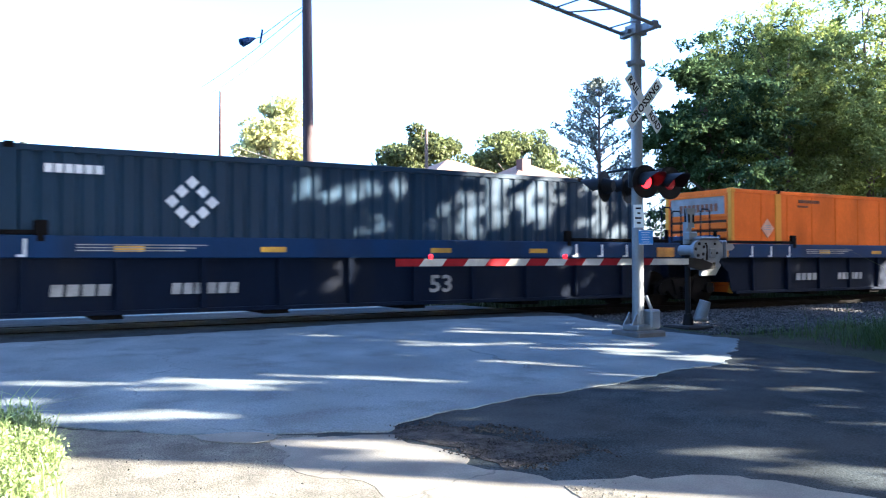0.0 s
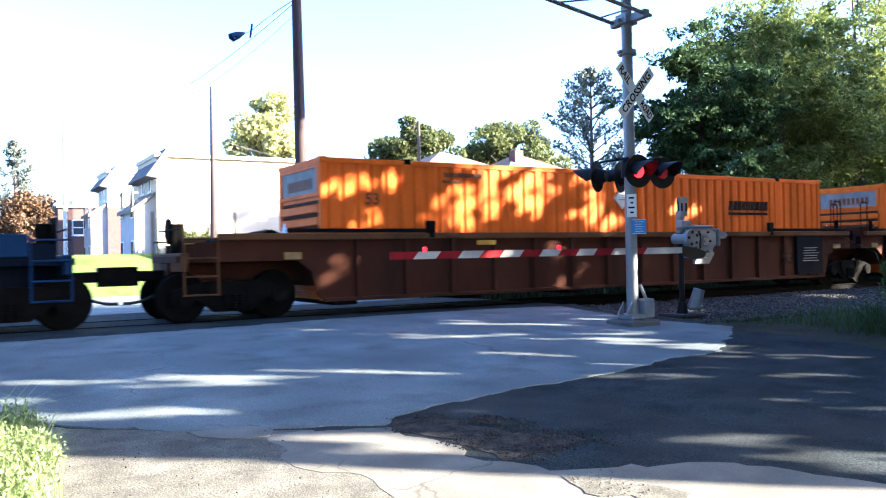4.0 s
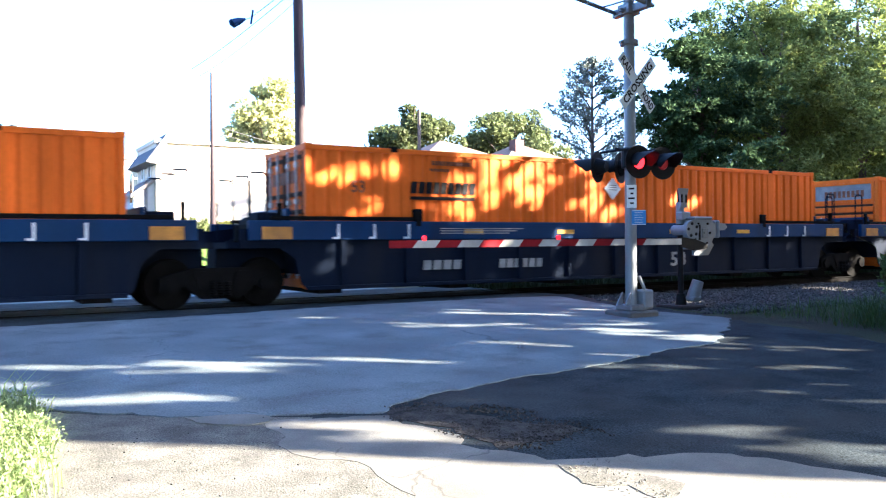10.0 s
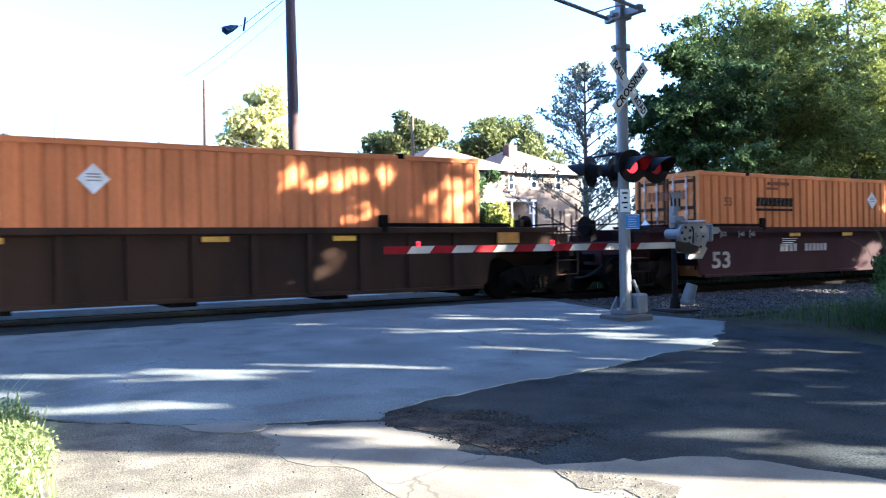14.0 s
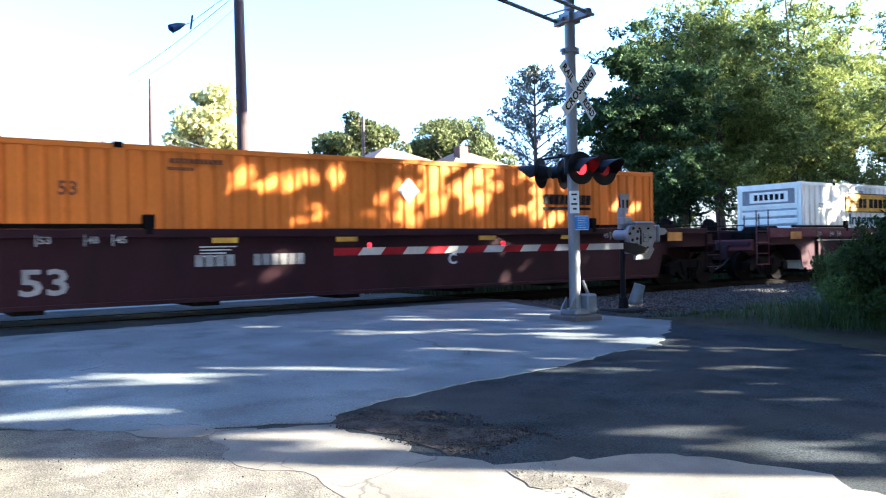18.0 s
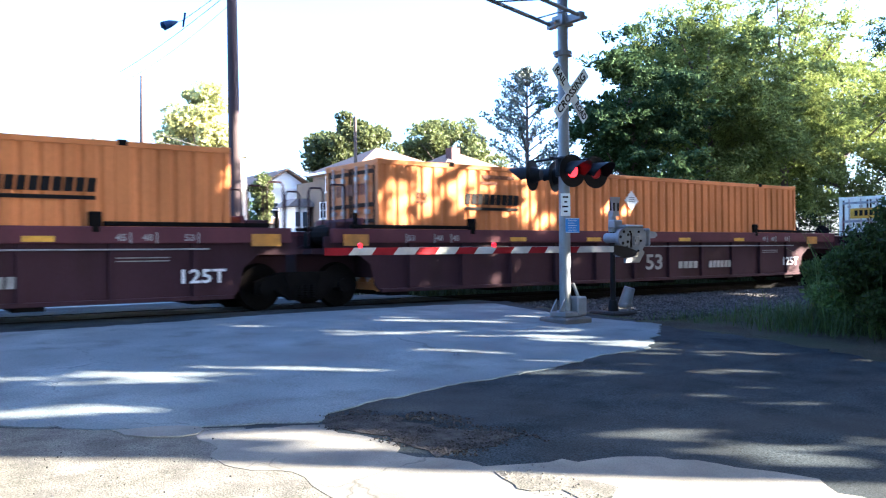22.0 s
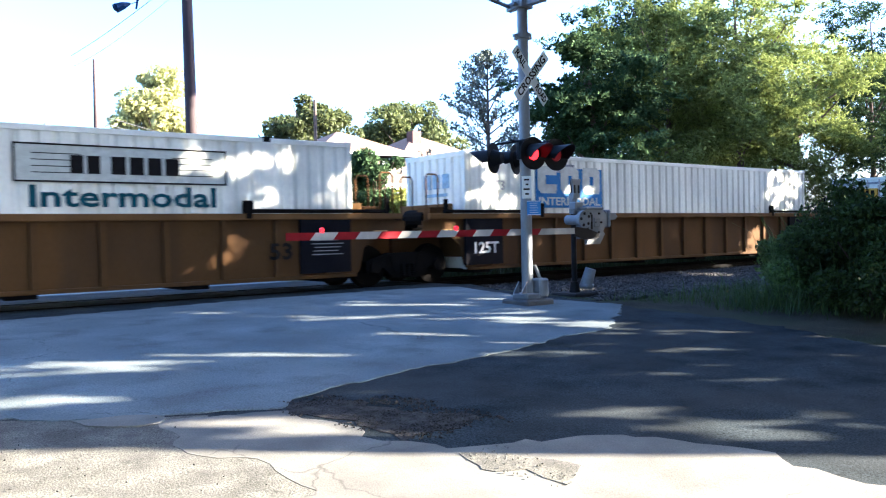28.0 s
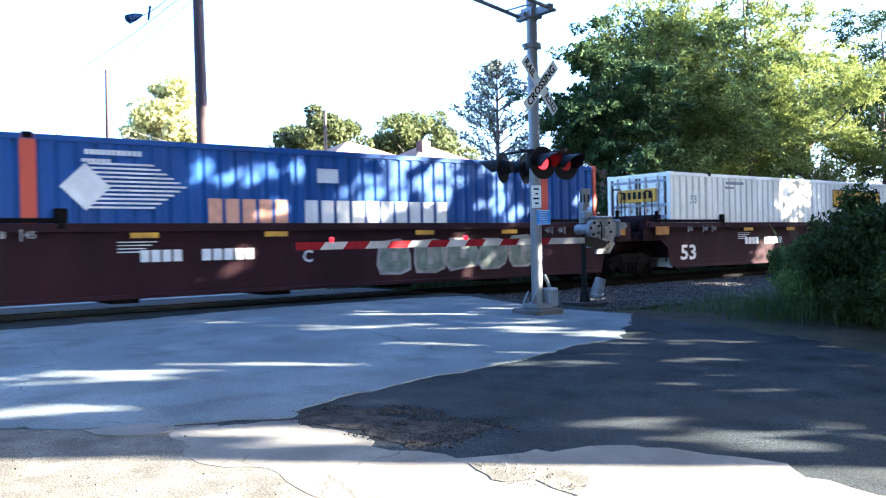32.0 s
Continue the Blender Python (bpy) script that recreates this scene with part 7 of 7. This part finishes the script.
# ---- near plants ----
def near_plants():
    rng = np.random.default_rng(9)
    # weed colour taken down to the black of shade
    M["grass_shade"] = material("shade_coloured_weeds", (0.014, 0.022, 0.008), rough=0.8, spec=0.1, vary=0.3, rand=0.4, bump=0)
    M["leaf_shoot"] = material("pale_shoot_green", (0.1, 0.14, 0.045), rough=0.7, spec=0.1, vary=0.25, rand=0.4, bump=0, through_light=0.4)
    t = thing("bush", "dense dark green bush at the roadside by the track", "bush", Matrix.Translation((14.5, 6.0, lie(13.6, 6.0))))
    c, r = clumps(61, 150, (0, 0, 0.9), (2.0, 2.3, 1.6), 0.34, floor=-0.6)
    v, f = leaf_cloud(c, r, 420, 0.042, 61)
    part("leaves", cloud_mesh("leaves", v, f, "leaf_mid"), "leaf_mid", t)
    bm = bmesh.new()
    for i in range(14):
        a = i * 2.4
        tube(bm, (0.2 * math.cos(a), 0.2 * math.sin(a), -0.1), (1.2 * math.cos(a), 1.5 * math.sin(a), 1.3), 0.03, 0.008, 5)
    part("stems", bm, "bark", t)
    roots = [(x, y, lie(x, y) - 0.06) for x, y in zip(rng.uniform(11.8, 20.0, 9000), rng.uniform(4.0, 11.0, 9000)) if y > 10.0 - 0.62 * (x - 11.8) + 0.4 * noise.noise((x, y, 0)) and y < 10.2 + 0.04 * (x - 11.5) and noise.noise((x * 0.9, y * 0.9, 3)) > -0.15]
    blades("roadside_grass", roots, 0.26, 0.005, "grass", "uncut grass along the road edge", 3, 1.2)
    roots = [(x, y, lie(x, y) - 0.06) for x, y in rng.normal(size=(900, 2)) * (0.6, 0.7) + (13.6, 7.6) if x > 12.5]
    roots += [(x, y, lie(x, y)) for x, y in rng.normal(size=(500, 2)) * (0.9, 1.0) + (14.3, 6.3) if x > 12.9]
    blades("tall_weeds", roots[:900], 0.6, 0.007, "grass", "tall feathery weeds round the roadside bush", 7, 1.2)
    blades("bush_shoots", roots[-220:], 1.9, 0.01, "leaf_shoot", "pale feathery shoots that rise out of the roadside bush", 17, 0.55)
    # weeds added to stand for the shade seen beneath the train
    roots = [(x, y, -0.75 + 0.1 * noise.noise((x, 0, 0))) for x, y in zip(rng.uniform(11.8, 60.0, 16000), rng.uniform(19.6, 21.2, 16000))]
    blades("track_weeds", roots, 1.2, 0.02, "grass_shade", "added weeds coloured as shade along the far side of the track", 8, 0.7)
    roots = []
    for cx, cy, n, s in ((0.05, 7.2, 1900, 0.45), (0.2, 6.3, 2600, 0.35), (0.0, 5.5, 1900, 0.4), (-0.5, 6.5, 2400, 0.7), (-0.8, 8.0, 1200, 0.6), (-1.2, 5.0, 1500, 0.8)):
        p = rng.normal(size=(n, 2)) * s * 0.5 + (cx, cy)
        roots += [(x, y, lie(x, y) - 0.02) for x, y in p if x < 0.55]
    blades("weeds", roots, 0.31, 0.0035, "grass_sunlit", "tall sunlit weeds at the road edge", 5, 0.9)
    c = np.array([(x, y, z + 0.1 + 0.12 * rng.random()) for x, y, z in roots[::60]])
    v, f = leaf_cloud(c, np.full(len(c), 0.13), 90, 0.018, 10)
    tagged(new("weed_leaves", cloud_mesh("weed_leaves", v, f, "grass_sunlit")), "small pale leaves among the sunlit weeds", kind="stuff")
    sprigs = [(x + 0.05, y, z) for x, y, z in roots if x > 0.15][:60]
    blades("seed_heads", sprigs, 0.5, 0.007, "grass_sunlit", "thin seed stalks over the weeds", 9, 1.3)
    for dx, dy, hh in ((1.9, 1.9, 0.6), (1.2, -1.6, 0.7), (3.2, 2.9, 0.7), (0.7, 1.4, 0.4)):
        b = thing("bush", "low ragged bush at the road edge", "bush", Matrix.Translation((13.7 + dx, 6.1 + dy, lie(13, 6))))
        cc, rr = clumps(int(65 + dx * 3), 40, (0, 0, hh), (0.9, 0.9, hh), 0.3, floor=-0.6)
        vv, ff = leaf_cloud(cc, rr, 320, 0.042, int(66 + dx * 3))
        part("leaves", cloud_mesh("leaves", vv, ff, "leaf_mid"), "leaf_mid", b)
    # far lawn and hedge
    roots = [(x, y, lie(x, y) - 0.03) for x, y in zip(rng.uniform(12.0, 40.0, 5000), rng.uniform(20.5, 31.0, 5000))]
    blades("far_grass", roots, 0.3, 0.02, "grass", "uncut lawn beyond the track", 6)
    h = thing("hedge", "clipped green hedge before the pale building", "hedge", Matrix.Translation((11.3, 36.9, 1.1)))
    c, r = clumps(71, 60, (0, 0, 0.4), (3.0, 0.5, 0.45), 0.3)
    v, f = leaf_cloud(c, r, 120, 0.1, 71)
    part("leaves", cloud_mesh("leaves", v, f, "leaf"), "leaf", h)


near_plants()


# ---- unseen trees behind the camera, shaped to shade the road ----
def shade_trees():
    side = Vector((math.sin(radians(SUN_AZ)), math.cos(radians(SUN_AZ)), 0))     # towards the sun, level
    cross = Vector((-side.y, side.x, 0))                                          # along the shadow's edge
    rise = math.tan(radians(SUN_EL))
    # gaps cut in the leaves so sunlight lands on chosen road and train spots
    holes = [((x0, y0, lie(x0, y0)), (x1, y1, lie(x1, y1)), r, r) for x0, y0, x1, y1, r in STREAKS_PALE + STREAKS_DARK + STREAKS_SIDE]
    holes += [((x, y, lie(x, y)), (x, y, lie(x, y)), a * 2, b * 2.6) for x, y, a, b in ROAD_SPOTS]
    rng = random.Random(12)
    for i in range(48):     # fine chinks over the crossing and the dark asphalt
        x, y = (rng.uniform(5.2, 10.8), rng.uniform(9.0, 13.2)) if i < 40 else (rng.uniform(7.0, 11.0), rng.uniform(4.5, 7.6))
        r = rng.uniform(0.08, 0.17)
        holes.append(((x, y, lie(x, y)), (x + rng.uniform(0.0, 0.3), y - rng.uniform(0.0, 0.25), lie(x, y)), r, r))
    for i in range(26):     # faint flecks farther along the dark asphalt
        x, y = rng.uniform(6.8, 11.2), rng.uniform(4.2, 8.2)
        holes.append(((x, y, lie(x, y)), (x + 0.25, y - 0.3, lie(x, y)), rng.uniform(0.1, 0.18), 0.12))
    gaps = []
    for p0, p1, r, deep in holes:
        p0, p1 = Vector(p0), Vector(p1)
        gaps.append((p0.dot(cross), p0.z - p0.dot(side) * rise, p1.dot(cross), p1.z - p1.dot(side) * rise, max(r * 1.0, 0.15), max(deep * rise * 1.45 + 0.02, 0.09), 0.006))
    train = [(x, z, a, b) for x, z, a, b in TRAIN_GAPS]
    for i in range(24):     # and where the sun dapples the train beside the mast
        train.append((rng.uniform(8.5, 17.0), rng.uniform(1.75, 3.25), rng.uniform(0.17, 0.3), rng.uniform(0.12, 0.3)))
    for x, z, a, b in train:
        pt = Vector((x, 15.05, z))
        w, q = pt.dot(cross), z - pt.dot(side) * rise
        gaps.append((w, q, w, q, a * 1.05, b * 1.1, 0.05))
    for i, (u, v, hgt, sp, low) in enumerate([(17.0, 9.0, 15.5, 5.0, 0.05), (22.0, 14.0, 17.0, 5.2, 0.05), (24.0, 19.5, 17.0, 5.2, 0.05), (28.0, 25.5, 14.0, 5.2, 0.05), (30.0, 31.5, 11.8, 5.2, 0.05), (31.0, 37.5, 21.0, 5.0, 0.02), (33.0, 45.5, 13.6, 5.0, 0.02), (36.0, 53.0, 12.5, 5.0, 0.02), (6.5, 10.5, 13.0, 4.6, 0.5), (20.0, 7.8, 13.0, 4.2, 0.05), (12.0, 15.0, 15.0, 4.6, 0.5)]):
        at = side * u + cross * v
        g = lie(at.x, at.y)
        t = thing("tree", "unseen leafy roadside tree, crown cut to shade the road", "tree", Matrix.Translation((at.x, at.y, g)), "roadside trees")
        part("trunk", tube(bmesh.new(), (0, 0, -0.1), (0.2, 0, hgt * 0.8), 0.3, 0.08, 10), "bark", t)
        c, r = clumps(80 + i, 360, (0, 0, hgt * (1 + low) / 2), (sp, sp, hgt * (1 - low) / 2), 1.0)
        vtx, f = leaf_cloud(c, r, 125, 0.185, 80 + i)
        mid = vtx.reshape(-1, 4, 3).mean(1) + np.array((at.x, at.y, g))
        w = mid @ np.array(cross)
        q = mid[:, 2] - (mid @ np.array(side)) * rise
        # leaves removed where they would shade the sunlit near road
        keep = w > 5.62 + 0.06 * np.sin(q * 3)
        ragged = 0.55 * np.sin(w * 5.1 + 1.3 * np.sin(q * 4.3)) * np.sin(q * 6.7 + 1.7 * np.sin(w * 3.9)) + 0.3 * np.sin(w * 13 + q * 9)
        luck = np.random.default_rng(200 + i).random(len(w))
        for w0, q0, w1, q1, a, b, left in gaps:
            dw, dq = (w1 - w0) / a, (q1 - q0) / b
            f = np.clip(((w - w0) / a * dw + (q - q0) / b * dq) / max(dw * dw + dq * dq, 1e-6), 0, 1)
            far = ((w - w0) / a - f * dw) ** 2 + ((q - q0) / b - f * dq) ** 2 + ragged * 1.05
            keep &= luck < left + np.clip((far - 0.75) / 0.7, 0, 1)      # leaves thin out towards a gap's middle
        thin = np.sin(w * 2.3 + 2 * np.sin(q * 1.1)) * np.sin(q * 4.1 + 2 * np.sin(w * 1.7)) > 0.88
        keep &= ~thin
        vtx = vtx.reshape(-1, 4, 3)[keep].reshape(-1, 3)
        short = np.clip(5.52 - (vtx + np.array((at.x, at.y, g))) @ np.array(cross), 0, None)     # leaf corners pushed back to sharpen the shadow's edge
        vtx = vtx + short[:, None] * np.array(cross)
        part("crown", cloud_mesh("crown", vtx, np.arange(len(vtx)).reshape(-1, 4), "leaf_dark"), "leaf_dark", t)


# sunlit streaks on the road (from x, y to x, y, half-depth), placed to fit the camera's view: over the pale patch, the
# dark asphalt, the road's far side
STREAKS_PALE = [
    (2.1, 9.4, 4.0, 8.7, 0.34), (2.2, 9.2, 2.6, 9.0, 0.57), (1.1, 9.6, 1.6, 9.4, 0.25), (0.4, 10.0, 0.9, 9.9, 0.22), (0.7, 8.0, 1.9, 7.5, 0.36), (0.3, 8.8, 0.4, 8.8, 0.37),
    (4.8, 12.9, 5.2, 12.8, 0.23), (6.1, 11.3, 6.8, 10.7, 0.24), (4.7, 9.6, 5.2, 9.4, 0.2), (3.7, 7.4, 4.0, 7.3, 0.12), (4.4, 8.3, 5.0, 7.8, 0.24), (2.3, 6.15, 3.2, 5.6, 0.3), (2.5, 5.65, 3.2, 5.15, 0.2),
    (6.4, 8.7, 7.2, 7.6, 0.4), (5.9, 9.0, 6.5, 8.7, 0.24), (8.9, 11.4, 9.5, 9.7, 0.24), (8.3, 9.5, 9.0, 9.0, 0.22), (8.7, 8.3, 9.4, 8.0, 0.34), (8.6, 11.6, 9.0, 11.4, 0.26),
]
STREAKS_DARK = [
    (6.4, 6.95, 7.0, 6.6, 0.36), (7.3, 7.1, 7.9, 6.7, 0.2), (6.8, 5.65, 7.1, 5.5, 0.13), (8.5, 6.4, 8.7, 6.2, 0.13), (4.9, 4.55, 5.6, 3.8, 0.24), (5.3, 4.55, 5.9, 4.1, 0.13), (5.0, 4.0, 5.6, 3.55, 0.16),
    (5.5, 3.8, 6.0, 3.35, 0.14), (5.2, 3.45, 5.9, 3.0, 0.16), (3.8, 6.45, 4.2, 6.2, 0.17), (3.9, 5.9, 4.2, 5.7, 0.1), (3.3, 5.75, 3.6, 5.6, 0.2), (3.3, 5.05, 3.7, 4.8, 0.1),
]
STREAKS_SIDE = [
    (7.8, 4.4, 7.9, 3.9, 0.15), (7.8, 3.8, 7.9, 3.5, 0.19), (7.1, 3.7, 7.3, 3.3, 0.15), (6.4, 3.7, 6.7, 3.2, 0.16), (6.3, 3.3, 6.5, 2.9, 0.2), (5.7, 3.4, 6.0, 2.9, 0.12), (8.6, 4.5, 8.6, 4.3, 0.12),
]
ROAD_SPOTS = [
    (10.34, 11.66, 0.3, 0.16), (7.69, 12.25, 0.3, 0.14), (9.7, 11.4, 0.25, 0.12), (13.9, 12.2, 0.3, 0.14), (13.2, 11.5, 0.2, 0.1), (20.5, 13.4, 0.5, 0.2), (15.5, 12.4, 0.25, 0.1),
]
# sunlit gaps on the train's side (x, z, half-width, half-height), placed to fit the camera's view
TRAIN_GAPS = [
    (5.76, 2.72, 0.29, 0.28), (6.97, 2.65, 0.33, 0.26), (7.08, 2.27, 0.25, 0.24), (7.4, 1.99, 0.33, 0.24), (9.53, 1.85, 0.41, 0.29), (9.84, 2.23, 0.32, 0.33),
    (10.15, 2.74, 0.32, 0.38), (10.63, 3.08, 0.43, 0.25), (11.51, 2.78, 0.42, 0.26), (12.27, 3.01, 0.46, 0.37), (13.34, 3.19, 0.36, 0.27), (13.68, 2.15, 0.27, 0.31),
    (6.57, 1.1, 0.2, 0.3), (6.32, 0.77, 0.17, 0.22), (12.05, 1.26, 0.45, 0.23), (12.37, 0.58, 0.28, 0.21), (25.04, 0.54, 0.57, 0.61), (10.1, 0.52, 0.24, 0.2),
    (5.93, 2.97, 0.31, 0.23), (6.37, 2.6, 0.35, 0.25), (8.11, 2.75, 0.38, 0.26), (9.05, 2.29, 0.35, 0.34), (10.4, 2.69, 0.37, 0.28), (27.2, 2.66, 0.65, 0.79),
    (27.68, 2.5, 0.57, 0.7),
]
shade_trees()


def sky_blocking_trees():
    """Unseen trees added behind and beside the camera to block sky light."""
    side = Vector((math.sin(radians(SUN_AZ)), math.cos(radians(SUN_AZ)), 0))
    cross = Vector((-side.y, side.x, 0))
    for i, (u, v) in enumerate([(0.0, -6.0), (8.0, -5.5), (-9.5, -3.0), (18.0, -7.0), (4.0, -16.0), (-10.0, -13.0), (-19.0, 3.0), (28.0, -15.0)]):
        at = side * u + cross * v
        t = thing("tree", "unseen tree added behind the camera to block sky light", "tree", Matrix.Translation((at.x, at.y, lie(at.x, at.y))), "roadside trees")
        part("trunk", tube(bmesh.new(), (0, 0, -0.1), (0.2, 0, 14.0), 0.3, 0.08, 10), "bark", t)
        c, r = clumps(120 + i, 240, (0, 0, 12.5), (6.3, 6.3, 7.2), 1.2)
        vtx, f = leaf_cloud(c, r, 45, 0.42, 120 + i)
        part("crown", cloud_mesh("crown", vtx, f, "leaf_dark"), "leaf_dark", t)
    # added crowns, out of view, that block sky light from above the road
    for i, (x, y, cx, cy, z, sp) in enumerate([(-5.5, 2.0, 3.0, 3.0, 13.0, 6.5), (15.0, -9.5, -6.0, 7.0, 13.5, 6.0), (24.0, 0.0, -3.5, 8.0, 15.0, 5.8)]):
        t = thing("tree", "unseen tree added so its crown blocks sky over the road", "tree", Matrix.Translation((x, y, lie(x, y))), "roadside trees")
        part("trunk", pipe(bmesh.new(), [(0, 0, -0.1), (0.1, 0, 5.0), (cx * 0.45, cy * 0.45, 9.5), (cx, cy, z)], 0.26, 10), "bark", t)
        c, r = clumps(160 + i, 260, (cx, cy, z), (sp, sp, 3.6), 1.1)
        vtx, f = leaf_cloud(c, r, 60, 0.36, 160 + i)
        part("crown", cloud_mesh("crown", vtx, f, "leaf_dark"), "leaf_dark", t)


sky_blocking_trees()

motions()
